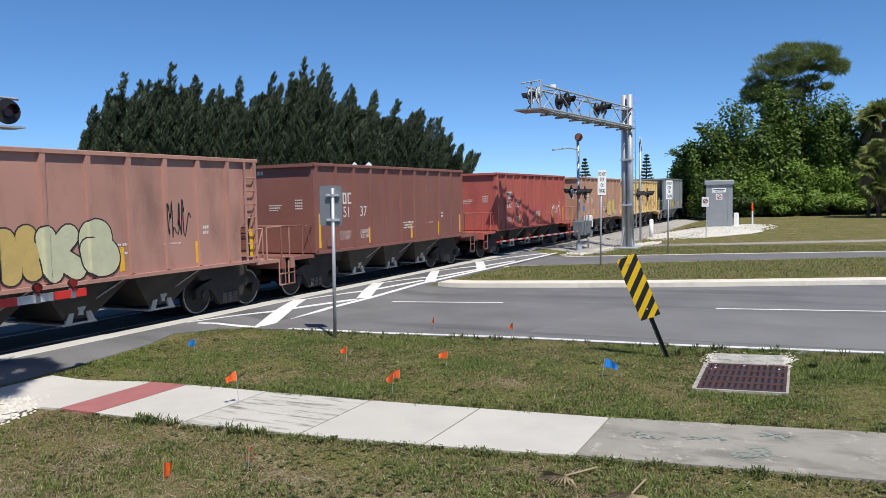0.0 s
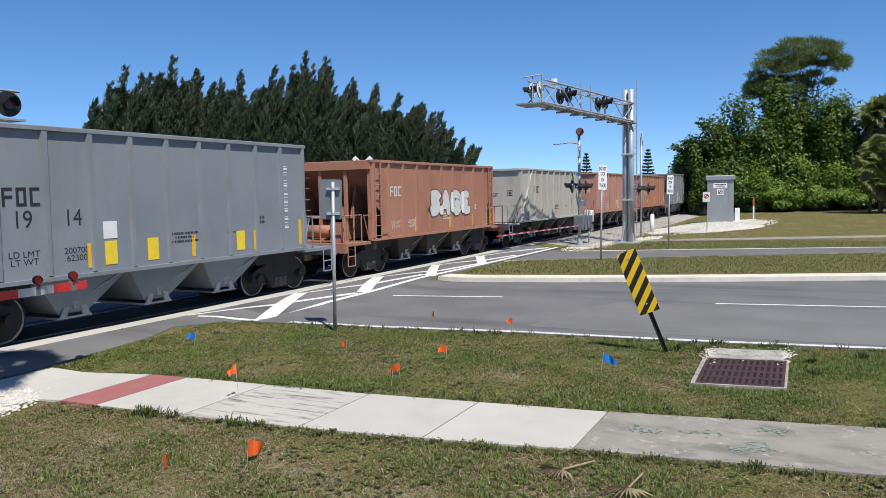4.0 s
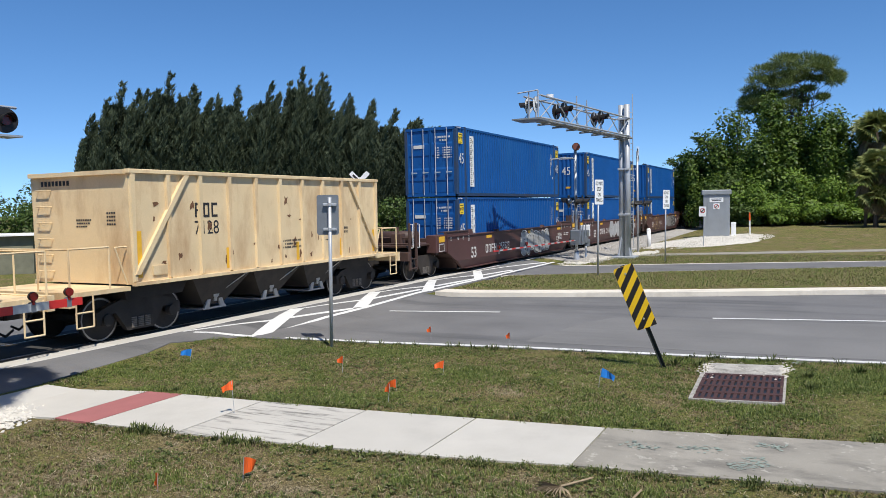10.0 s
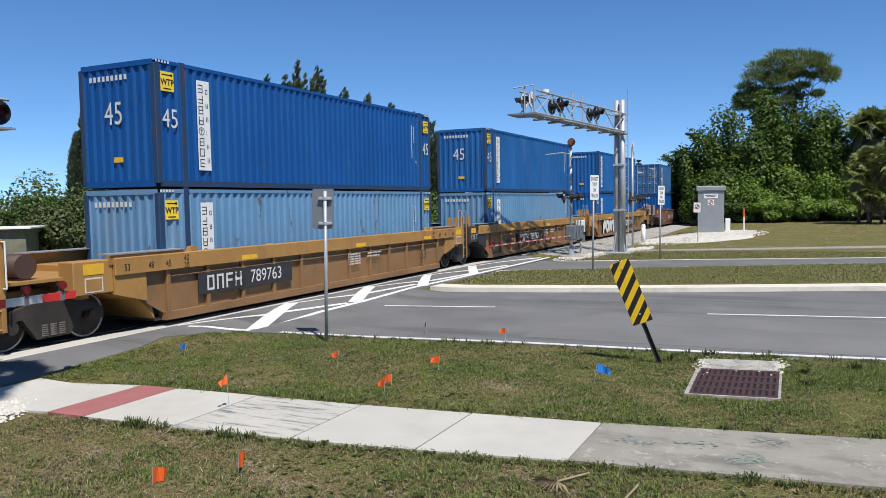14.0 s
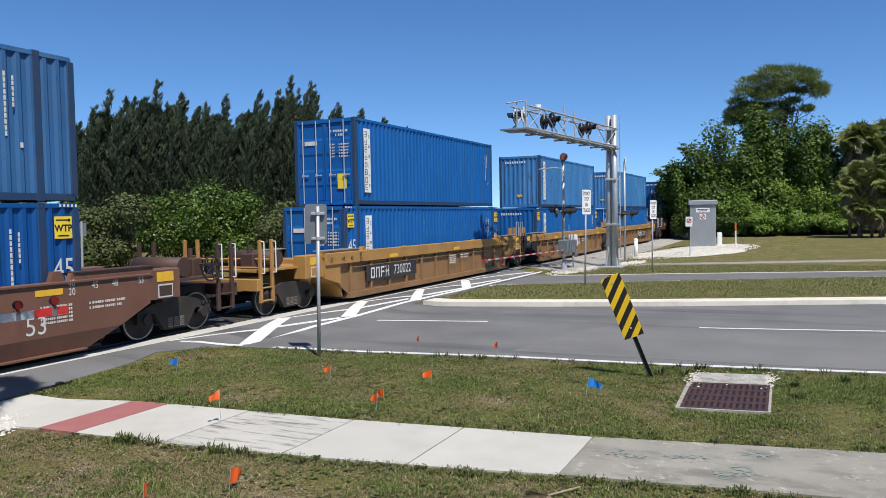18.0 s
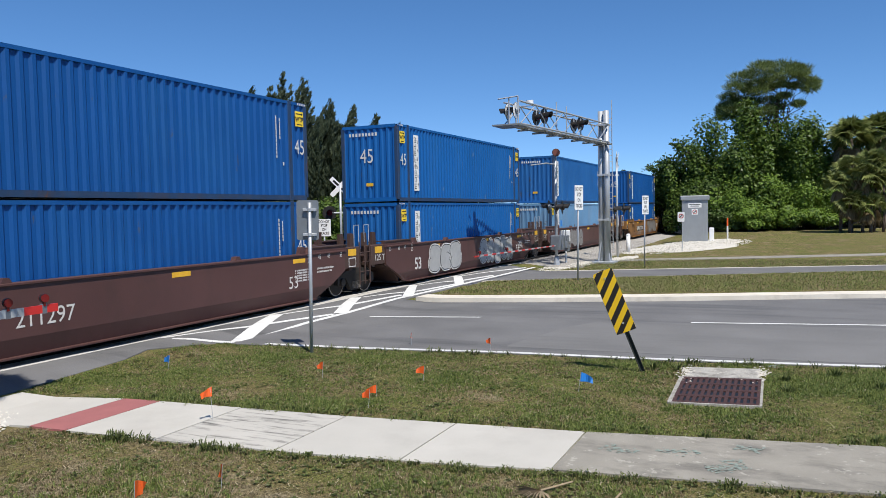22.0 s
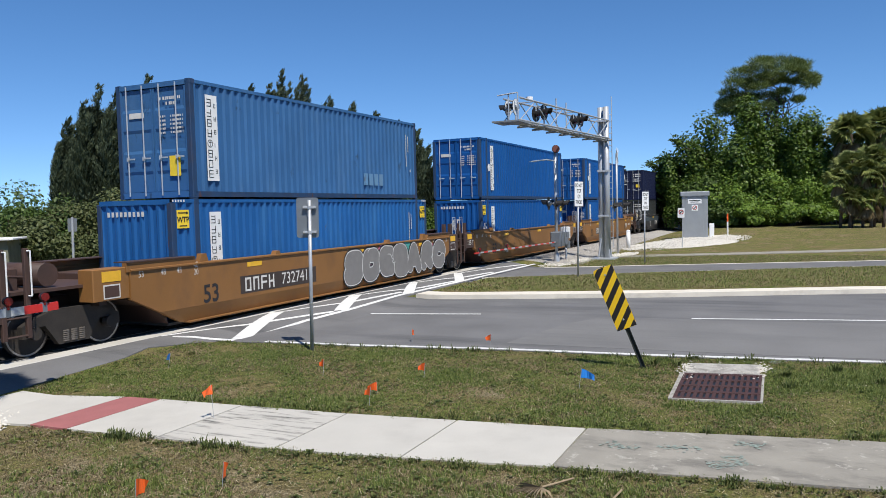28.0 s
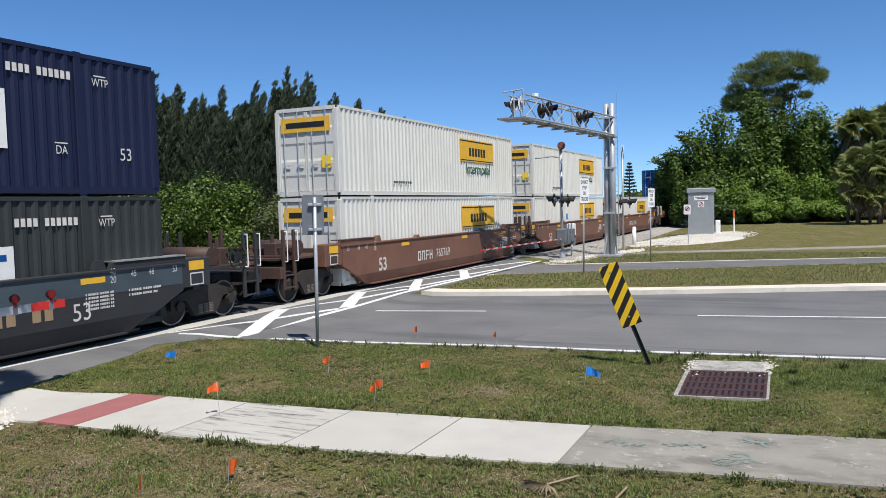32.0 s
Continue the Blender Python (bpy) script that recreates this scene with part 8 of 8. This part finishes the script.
# shrubs beyond the rails, in front of the windbreak
for i, (x, y, h, w, m) in enumerate(((30.9, 41.8, 5.2, 6, L_BUSH), (27, 46, 6.0, 8, L_BUSH), (22, 50, 6.2, 9, L_DARK), (33.2, 40, 4.2, 4.5, L_OLIVE), (35.0, 38.5, 4.8, 5, L_OLIVE), (37.0, 36.4, 5.0, 4.5, L_DARK), (38.4, 35.2, 5.6, 4.5, L_DARK),
                                     (39.9, 33.4, 5.2, 4.5, L_DARK), (42.5, 31.5, 4.6, 5, L_OLIVE), (45.5, 30, 4.2, 5, L_DARK), (49, 28, 4.0, 5, L_BUSH), (53, 27, 3.8, 5, L_DARK), (29.0, 37.5, 3.2, 3.5, L_OLIVE), (18, 45, 5.5, 7, L_BUSH),
                                     (58, 26, 3.6, 6, L_DARK), (18, 56, 7.6, 9, L_BUSH), (24, 58, 7.8, 9, L_BUSH), (30, 60, 7.6, 9, L_DARK), (36, 63, 7.8, 9, L_BUSH), (64, 25, 3.6, 6, L_DARK), (71, 25, 3.8, 7, L_DARK))):
    shrub(x, y, h, w, m, 300 + i, "dense green shrub beyond the rails" if m is not L_OLIVE else "olive green shrub beyond the rails", 6500, 0.13)

# thicket on the far field
THICK = [(85.5, 12.4, 9.2, 4.5, L_DARK), (84, 10, 11.0, 5, L_DARK), (83, 7.4, 13.8, 6, L_DARK), (84, 4.2, 15.4, 6.0, L_DARK), (86, 1.4, 15.2, 6, L_DARK), (86, -1.6, 13.0, 6, L_DARK), (87, -4.4, 10.6, 6, L_DARK), (88, -7.5, 10.6, 7, L_DARK),
         (81, 5.6, 6.0, 5, L_VINE), (82, 2.4, 6.4, 5, L_VINE), (83.5, -0.8, 6.2, 5, L_VINE), (84.5, -3.6, 6.0, 5, L_VINE), (80.5, 7.8, 5.6, 4, L_BUSH), (86, -7, 6.6, 5, L_VINE), (82, 9.6, 6.2, 4, L_DARK),
         (80.0, 4.0, 3.0, 4, L_VINE), (81.4, 0.6, 3.0, 4, L_VINE), (82.8, -2.6, 3.0, 4, L_VINE), (79.3, 6.8, 2.8, 3, L_BUSH), (92, -12, 10, 9, L_DARK), (95, -18, 11, 10, L_DARK), (95, 8, 11, 9, L_DARK), (100, 3, 12, 10, L_DARK), (100, -6, 11, 10, L_DARK), (93, 13.2, 8, 5, L_DARK)]
for i, (x, y, h, w, m) in enumerate(THICK):
    big = h > 8
    shrub(x, y, h, w, m, 400 + i, "tall dense broadleaf tree in a thicket" if big else "bright green vine-covered undergrowth", 13000 if big else 8000, 0.20 if big else 0.16,
          "broadleaf_tree" if big else "undergrowth", "tree" if big else "shrub", 30 if big else 14)


def wispy(x, y, z0, dirx, seed):
    """Thin bare branches with few leaves at the thicket's edge."""
    rng = np.random.default_rng(seed)
    t = thing("sapling", "thin sapling with sparse leaves at the thicket edge", "tree", pose(x, y, gz(x, y)))
    b = B()
    out = []
    for k in range(7):
        p = Vector((0, 0, z0 * rng.uniform(0.55, 0.8)))
        d = Vector((rng.normal(0, 0.2), dirx * rng.uniform(0.3, 0.9), rng.uniform(0.3, 0.8)))
        for j in range(5):
            q = p + d * 0.5
            b.cyl(p, q, 0.035 - 0.005 * j, 5)
            p = q
            d = d + Vector((rng.normal(0, 0.2), rng.normal(0, 0.2), rng.normal(0, 0.15)))
            if j > 1:
                P = np.array(p) + rng.normal(0, 0.22, (26, 3)) * np.array([1, 1, 0.35])
                out.append(quads(rng, P, np.tile([0, 0, 1.0], (26, 1)), 0.2))
    b.cyl((0, 0, -0.2), (0, 0, z0 * 0.8), 0.1, 6, 0.03)
    part("stem", b, BARK, t)
    tri_mesh("leaves", np.concatenate(out), L_BUSH, t)


wispy(84, 11.8, 9.0, 1, 1)
wispy(83, 9.6, 10.6, 1, 2)
wispy(85, -1.4, 11.8, -1, 3)
wispy(86, -3.6, 11.5, -1, 4)


def slash_pine(x, y, seed):
    rng = np.random.default_rng(seed)
    g = gz(x, y)
    t = thing("slash_pine", "tall pine with a flat spreading crown above the thicket", "tree", pose(x, y, g))
    H = 17.4 - g
    trunk(t, [(0, 0, -0.3), (0.1, -0.2, H * 0.35), (-0.1, 0.2, H * 0.62), (0.1, 0.0, H * 0.78)], 0.30, 0.07)
    out = []
    # clusters across the crown: (offset across, height, size)
    for cy_, cz, s in ((-0.65, 17.0, 1.1), (2.0, 16.8, 1.0), (-3.0, 16.3, 0.9), (4.35, 16.0, 1.0), (4.9, 14.95, 0.9), (2.6, 15.5, 0.9), (-3.9, 15.2, 0.8), (-1.5, 15.8, 0.9), (0.8, 16.1, 0.9), (5.8, 14.2, 0.8), (4.35, 13.8, 0.9), (-4.2, 14.4, 0.75), (6.4, 12.9, 0.7),
                       (5.5, 12.8, 0.9), (3.8, 12.9, 0.9), (2.0, 14.4, 0.8), (-2.1, 14.7, 0.45), (-2.7, 12.9, 0.5), (0.9, 14.9, 0.6), (1.3, 17.2, 0.7), (3.3, 16.5, 0.8), (-1.9, 16.7, 0.8), (3.7, 15.2, 0.7), (-2.9, 15.6, 0.6), (5.2, 13.4, 0.8), (6.3, 13.3, 0.6), (2.9, 13.6, 0.8), (1.0, 13.6, 0.8), (6.4, 12.2, 0.7), (4.6, 12.2, 0.8), (0.2, 12.9, 0.8), (-0.6, 15.0, 0.5), (1.5, 15.4, 0.7), (0.2, 15.7, 0.7), (3.0, 14.6, 0.7), (-0.8, 13.8, 0.6), (1.6, 12.4, 0.9), (2.9, 12.0, 0.9), (-2.4, 16.4, 0.7), (-4.6, 15.0, 0.6)):
        cx = rng.uniform(-1.6, 1.6)
        cy_ *= 0.70 if cy_ < 0 else 0.82
        s *= 1.15
        n = 620
        d = unit(rng.normal(0, 1, (n, 3)))
        P = np.array([cx, cy_, cz - g]) + d * np.array([s, s * 1.15, s * 0.5]) * rng.uniform(0.3, 1.0, n)[:, None]
        D = unit(d + np.array([0, 0, 0.7]) + rng.normal(0, 0.4, (n, 3)))
        S = unit(np.cross(D, rng.normal(0, 1, (n, 3))))
        out.append(np.stack([P - S * 0.034, P + D * 0.44, P + S * 0.034], 1))
        z0 = H * rng.uniform(0.52, 0.78)
        p, e = Vector((0, 0, z0)), Vector((cx, cy_, cz - g - 0.15))
        limb = B()
        for q in range(1, 6):
            nx = Vector((0, 0, z0)).lerp(e, q / 5) + Vector((rng.normal(0, 0.14), rng.normal(0, 0.22), rng.normal(0, 0.2) - 0.5 * math.sin(q / 5 * math.pi))) * (q < 5)
            limb.cyl(p, nx, 0.075 - 0.012 * q, 6, 0.066 - 0.012 * q)
            p = nx
        part("limb", limb, BARK, t)
    tri_mesh("crown", np.concatenate(out), L_PINE, t)


slash_pine(86, 1.6, 5)


def palm(x, y, h, r, seed, label, fronds=34, fan_leaf=True, skirt=True, stem=True, group=""):
    """Fan palm: slender trunk, round head of fingered fronds, hanging dry skirt."""
    rng = np.random.default_rng(seed)
    g = gz(x, y)
    t = thing("fan_palm", label, "palm", pose(x, y, g), group=group)
    if stem:
        trunk(t, [(0, 0, -0.2), (rng.normal(0, 0.1), rng.normal(0, 0.1), h * 0.5), (0, 0, h)], 0.14, 0.11)
    for nm, mtl, cnt, lo, hi in (("frond", L_PALM, fronds, -0.3, 1.3), ("skirt", L_DRY, fronds // 5 if skirt else 0, -1.3, -0.8)):
        out = []
        for k in range(cnt):
            a, e = rng.uniform(0, 2 * np.pi), rng.uniform(lo, hi)
            d = np.array([np.cos(a) * np.cos(e), np.sin(a) * np.cos(e), np.sin(e)])
            side = unit(np.cross(d, [0, 0, 1.0]))
            roll = rng.uniform(-1.1, 1.1)
            side = side * np.cos(roll) + np.cross(d, side) * np.sin(roll)
            c = np.array([0, 0, h]) + d * r * 0.42
            m = 17
            for j in range(m):
                th = (j / (m - 1) - 0.5) * 2.5
                q = d * np.cos(th) + side * np.sin(th)
                tip = c + q * r * 0.62 * rng.uniform(0.85, 1.1) - np.array([0, 0, 0.13 * r * (1 + abs(th))])
                w = np.cross(q, np.cross(d, side)) * 0.05 * r
                out.append([c, c + q * r * 0.3 + w, tip, c + q * r * 0.3 - w])
            w = side * 0.02
            out.append([np.array([0, 0, h]) - w, np.array([0, 0, h]) + w, c + w, c - w])
        if out:
            tri_mesh(nm, np.array(out), mtl, t)


for i, (x, y, h, r) in enumerate(((75.6, -3.6, 4.3, 1.7), (75.9, -4.5, 5.4, 1.8), (75.3, -5.3, 4.8, 1.7), (76.2, -6.2, 5.8, 1.8), (75.1, -4.3, 2.6, 1.5), (75.8, -6.9, 4.0, 1.7), (75.0, -5.9, 2.2, 1.5))):
    palm(x, y, h, r, 500 + i, "clumped fan palm with brown hanging fronds", 30, group="palm clump")
palm(83.5, -4.9, 8.6, 2.6, 520, "tall cabbage palm rising over the thicket", 40)
palm(84.5, -7.4, 9.0, 2.6, 521, "tall cabbage palm rising over the thicket", 40)
# palm beside the path whose shadow falls on the asphalt
palm(4.75, 8.55, 8.2, 1.25, 530, "cabbage palm beside the path", 30)
for x, y, h in ((144.4, 40.7, 9.0), (147, 29.6, 9.4)):
    rng = np.random.default_rng(int(x))
    t = thing("norfolk_pine", "small distant tiered conifer", "tree", pose(x, y, gz(x, y)))
    trunk(t, [(0, 0, -0.2), (0, 0, h - 0.5)], 0.2, 0.04)
    out = []
    for k in range(13):
        z = h * (0.12 + 0.88 * k / 13)
        n = 160
        a = np.floor(rng.uniform(0, 7, n)) / 7 * 2 * np.pi + k + rng.normal(0, 0.12, n)
        r = 2.0 * (1 - k / 14) * np.sqrt(rng.random(n))
        P = np.stack([r * np.cos(a), r * np.sin(a), z + 0.18 * r + rng.normal(0, 0.05, n)], 1)
        out.append(quads(rng, P, np.tile([0, 0, 1.0], (n, 1)), 0.3))
    tri_mesh("crown", np.concatenate(out), L_CAS, t)


def far_woods():
    rng = np.random.default_rng(9)
    out = []
    for a, c, h, n in (((220, 50), (1200, 120), 5, 90), ((160, 75), (60, 140), 4.5, 60), ((60, 140), (-120, 160), 9, 70), ((105, -8), (160, -220), 10, 60), ((100, 8), (900, 6), 9, 60), ((-60, -80), (-60, 160), 9, 40), ((-60, -80), (160, -220), 9, 40)):
        for k in range(n):
            f = rng.random()
            p = np.array([a[0] + (c[0] - a[0]) * f, a[1] + (c[1] - a[1]) * f, 0]) + np.array([*rng.normal(0, 5, 2), 0])
            if abs(p[1] - TRACK) < 9:
                continue
            hh = h * rng.uniform(0.5, 1.1)
            m = 150
            d = unit(rng.normal(0, 1, (m, 3)))
            P = p + np.array([0, 0, gz(p[0], p[1]) + hh * 0.5]) + d * np.array([4.2, 4.2, hh * 0.52]) * rng.uniform(0.7, 1.05, m)[:, None]
            out.append(quads(rng, P, d, 1.0))
    tagged(tri_mesh("far_woods", np.concatenate(out), L_DARK), "low distant line of mixed green woods", "woods", kind="stuff")


far_woods()


# ---- grass ----
def on_grass(X, Y):
    near = np.interp(-Y, [-y for _, y in NEARW], [x for x, _ in NEARW])
    far = np.interp(-Y, [-y for _, y in FARW], [x for x, _ in FARW])
    edge = np.interp(-Y, [-y for _, y in EDGE], [x for x, _ in EDGE])
    ragged = 0.05 * np.sin(Y * 9.1) + 0.04 * np.sin(Y * 23.7 + 1) + 0.03 * np.sin(Y * 51)
    fore = (X < near + 0.02 + ragged) & (X > 3.0) & ((X - 6.2) ** 2 / 2.6 + (Y - 10.6) ** 2 / 0.7 > 1) & (Y < 10.6)
    top = 11.72 + 0.09 * (X - 8.6)
    verge = (X > far - 0.04 - ragged) & (X < edge - 0.16 - 0.6 * ragged) & (Y < np.where(X < 13.0, np.minimum(top, 12.02), 11.7))
    hole = (X > 11.60) & (X < 14.3) & (Y > 0.47 + 0.04 * np.sin(X * 13)) & (Y < 1.70 + 0.05 * np.sin(X * 11))
    return fore | (verge & ~hole)


def tufts(rng, X, Y, Z, per, size, lean):
    """Small fans of blades: per blades at each spot, size long, more or less flat."""
    n = len(X) * per
    x, y, z, h = (np.repeat(q, per) for q in (X, Y, Z, size))
    a = rng.uniform(0, 2 * np.pi, n)
    h = h * rng.uniform(0.45, 1.2, n)
    fl = rng.uniform(0.25, 1.0, n) * lean
    r = rng.uniform(0, 0.022, n)
    base = np.stack([x + r * np.cos(a), y + r * np.sin(a), z], 1)
    w = rng.uniform(0.0035, 0.008, n)
    sd = np.stack([-np.sin(a) * w, np.cos(a) * w, 0 * a], 1)
    tip = base + np.stack([np.cos(a) * h * fl, np.sin(a) * h * fl, h * np.sqrt(np.maximum(0.06, 1 - fl * fl))], 1)
    return np.stack([base - sd, base + sd, tip], 1)


def grass():
    rng = np.random.default_rng(77)
    n = 250000
    X = 3.6 + 11.8 * rng.random(n)
    Y = -3.5 + 16.2 * rng.random(n)
    keep = on_grass(X, Y)
    X, Y = X[keep], Y[keep]
    # clumps and bare patches
    wave = lambda p, q, r: np.sin(X * p + 1.3 * np.sin(Y * q + r)) * np.sin(Y * p * 0.9 + 1.1 * np.sin(X * q * 1.2 + r))
    cl = 0.7 * wave(1.7, 1.1, 0.4) + 0.5 * wave(5.1, 3.3, 1.9) + 0.35 * wave(13.0, 7.0, 2.2)
    fore = X < 8.6 - 0.12 * Y
    lush = np.clip((12.6 - np.abs(X - 13.4) * 2 - np.abs(Y + 0.9) * 1.1 - 9.0) / 3, 0, 1)
    dens = np.clip(np.where(fore, 0.66, 0.74) + 0.42 * cl + 0.4 * lush, 0.05, 1)
    dens *= np.clip((X - 3.6) / 1.4, 0, 1) * np.clip((Y + 3.5) / 0.9, 0, 1)
    k = rng.random(len(X)) < dens
    X, Y, cl, fore, lush = X[k], Y[k], cl[k], fore[k], lush[k]
    Z = np.array([gz(a, b) for a, b in zip(X, Y)]) - 0.008
    size = rng.uniform(0.022, 0.055, len(X)) * (1 + 0.45 * np.clip(cl, -0.6, 1.3) + 0.5 * lush)
    dry = rng.random(len(X)) < np.clip(np.where(fore, 0.66, 0.42) - 0.45 * cl - 0.6 * lush, 0.04, 0.95)
    tagged(tri_mesh("verge_grass", tufts(rng, X[~dry], Y[~dry], Z[~dry], 7, size[~dry], 0.85), L_GRASS), "short green verge grass", "grass", kind="stuff")
    tagged(tri_mesh("dry_grass", tufts(rng, X[dry], Y[dry], Z[dry], 7, size[dry] * 0.9, 1.0), L_STRAW), "short dry straw-coloured grass", "grass", kind="stuff")
    # low broad-leaved weeds in drifts
    n = 26000
    X, Y = 4.0 + 11.0 * rng.random(n), -3.0 + 15.0 * rng.random(n)
    drift = np.sin(X * 2.3 + 1.7 * np.sin(Y * 1.4)) * np.sin(Y * 2.0 + 1.2 * np.sin(X * 1.9)) + 0.5 * np.sin(X * 7 + Y * 5) * np.sin(Y * 8 - X * 3)
    k = on_grass(X, Y) & (rng.random(n) < np.clip(0.10 + 0.55 * drift, 0.02, 0.9))
    X, Y = X[k], Y[k]
    m = 7
    Z = np.array([gz(p, q) for p, q in zip(X, Y)])
    a = (np.arange(m)[None] * 2 * np.pi / m + rng.uniform(0, 6.28, (len(X), 1)) + rng.normal(0, 0.3, (len(X), m))).ravel()
    l = (rng.uniform(0.018, 0.050, (len(X), 1)) * rng.uniform(0.7, 1.2, (len(X), m))).ravel()
    up = rng.uniform(0.15, 0.9, len(a))
    base = np.repeat(np.stack([X, Y, Z + 0.008], 1), m, axis=0)
    d = np.stack([np.cos(a), np.sin(a), up], 1)
    sd = np.stack([-np.sin(a), np.cos(a), 0 * a], 1) * (l * 0.28)[:, None]
    mid = base + d * (l * 0.55)[:, None]
    tip = base + d * l[:, None] - np.array([0, 0, 1.0]) * (l * 0.25 * up)[:, None]
    tagged(tri_mesh("broadleaf_weeds", np.stack([base, mid - sd, tip, mid + sd], 1), L_WEED), "low broad-leaved weeds among the verge grass", "weeds", kind="stuff")
    # dead straw lying flat
    n = 15000
    X, Y = 4.0 + 10.0 * rng.random(n), -3.0 + 14.6 * rng.random(n)
    k = on_grass(X, Y) & (rng.random(n) < np.where(X < 8.6 - 0.12 * Y, 0.9, 0.45))
    X, Y = X[k], Y[k]
    Z = np.array([gz(p, q) for p, q in zip(X, Y)]) + rng.uniform(0.012, 0.04, len(X))
    a, l = rng.uniform(0, 6.28, len(X)), rng.uniform(0.03, 0.10, len(X))
    c = np.stack([X, Y, Z], 1)
    d = np.stack([np.cos(a), np.sin(a), rng.normal(0, 0.18, len(a))], 1) * l[:, None] / 2
    sd = np.stack([-np.sin(a), np.cos(a), 0 * a], 1) * 0.0028
    tagged(tri_mesh("straw_litter", np.stack([c - d - sd, c + d - sd, c + d + sd, c - d + sd], 1), L_LITTER), "pale dead straw lying in the grass", "straw", kind="stuff")


grass()


def weeds():
    """Taller tufts along the slab edges, round the drain and in the verge."""
    rng = np.random.default_rng(31)
    out = []
    spots = [(13.9, 2.3, 0.16, 60), (14.0, 1.9, 0.13, 40), (13.6, 0.15, 0.13, 60), (12.8, 0.1, 0.12, 50), (14.3, -0.6, 0.13, 60), (13.5, -1.2, 0.12, 60)]
    for _ in range(420):
        y = rng.uniform(-2.5, 9.2)
        spots.append((lerp_line(NEARW, y) - rng.uniform(0.0, 0.22), y, rng.uniform(0.025, 0.085) * (1.5 if 6 < y < 9 else 0.8) * (0.5 + 0.5 * math.sin(y * 4.1 + math.sin(y * 9))), 12))
    for _ in range(70):
        y = rng.uniform(-2.5, 10.5)
        spots.append((lerp_line(FARW, y) + rng.uniform(0.02, 0.2), y, rng.uniform(0.04, 0.10), 14))
    for _ in range(70):
        y = rng.uniform(-2.5, 11)
        spots.append((lerp_line(EDGE, y) - rng.uniform(0.16, 0.4), y, rng.uniform(0.05, 0.13), 16))
    for x, y, h, n in spots:
        z = gz(x, y)
        a = rng.uniform(0, 6.283, n)
        r = rng.uniform(0, 0.09, n)
        base = np.stack([x + r * np.cos(a), y + r * np.sin(a), np.full(n, z)], 1)
        hh = h * rng.uniform(0.5, 1.2, n)
        tip = base + np.stack([np.cos(a) * hh * 0.5, np.sin(a) * hh * 0.5, hh], 1)
        sd = np.stack([-np.sin(a), np.cos(a), 0 * a], 1) * rng.uniform(0.004, 0.010, n)[:, None]
        mid = base * 0.45 + tip * 0.55 + np.array([0, 0, 0.02])
        out.append(np.stack([base - sd * 0.6, mid - sd, tip, mid + sd], 1))
    tagged(tri_mesh("weed_tufts", np.concatenate(out), L_WEED), "ragged green weed tufts along the edges", "weeds", kind="stuff")
    # taller grass on the median and the far field
    n = 90000
    X, Y = rng.uniform(22, 44, n), rng.uniform(-4, 11, n)
    f = lambda line: np.interp(-Y, [-y for _, y in line], [x for x, _ in line])
    med = (X > f(CURBFOOT) + 0.95) & (X < f(GRASSBACK) - 0.5)
    far = X > f(FAREDGE) + 0.4
    k = med | far
    X, Y, med = X[k], Y[k], med[k]
    Z = np.array([gz(p, q) for p, q in zip(X, Y)]) + np.where(med, MH + 0.02, 0)
    m = len(X)
    a = rng.uniform(0, 6.283, m)
    h = rng.uniform(0.02, 0.07, m)
    base = np.stack([X, Y, Z], 1)
    sd = np.stack([-np.sin(a), np.cos(a), 0 * a], 1) * 0.012
    tip = base + np.stack([np.cos(a) * h * 0.6, np.sin(a) * h * 0.6, h], 1)
    V = np.stack([base - sd, base + sd, tip], 1)
    dry = rng.random(m) < 0.4
    tagged(tri_mesh("median_grass", V[~dry], L_GRASS), "rough green median grass", "grass", kind="stuff")
    tagged(tri_mesh("dry_grass", V[dry], L_STRAW), "rough dry median grass", "grass", kind="stuff")


weeds()


# ---- what moves ----
SPEED = 19.62


def motions():
    for ob, u, z in MOVERS:
        walk(ob, [(t, pose(u - SPEED * t, TRACK, z)) for t in (0, 8, 16, 24, 32)])
    for ob, turn, phase in FLAGS:
        rows = []
        for k in range(65):
            t = k * 0.5
            rows.append((t, pose(0, 0, 0, 0, 3 * math.sin(3.1 * t + phase), turn + 16 * math.sin(2.3 * t + phase) + 9 * math.sin(5.1 * t + 2 * phase))))
        walk(ob, rows)


motions()
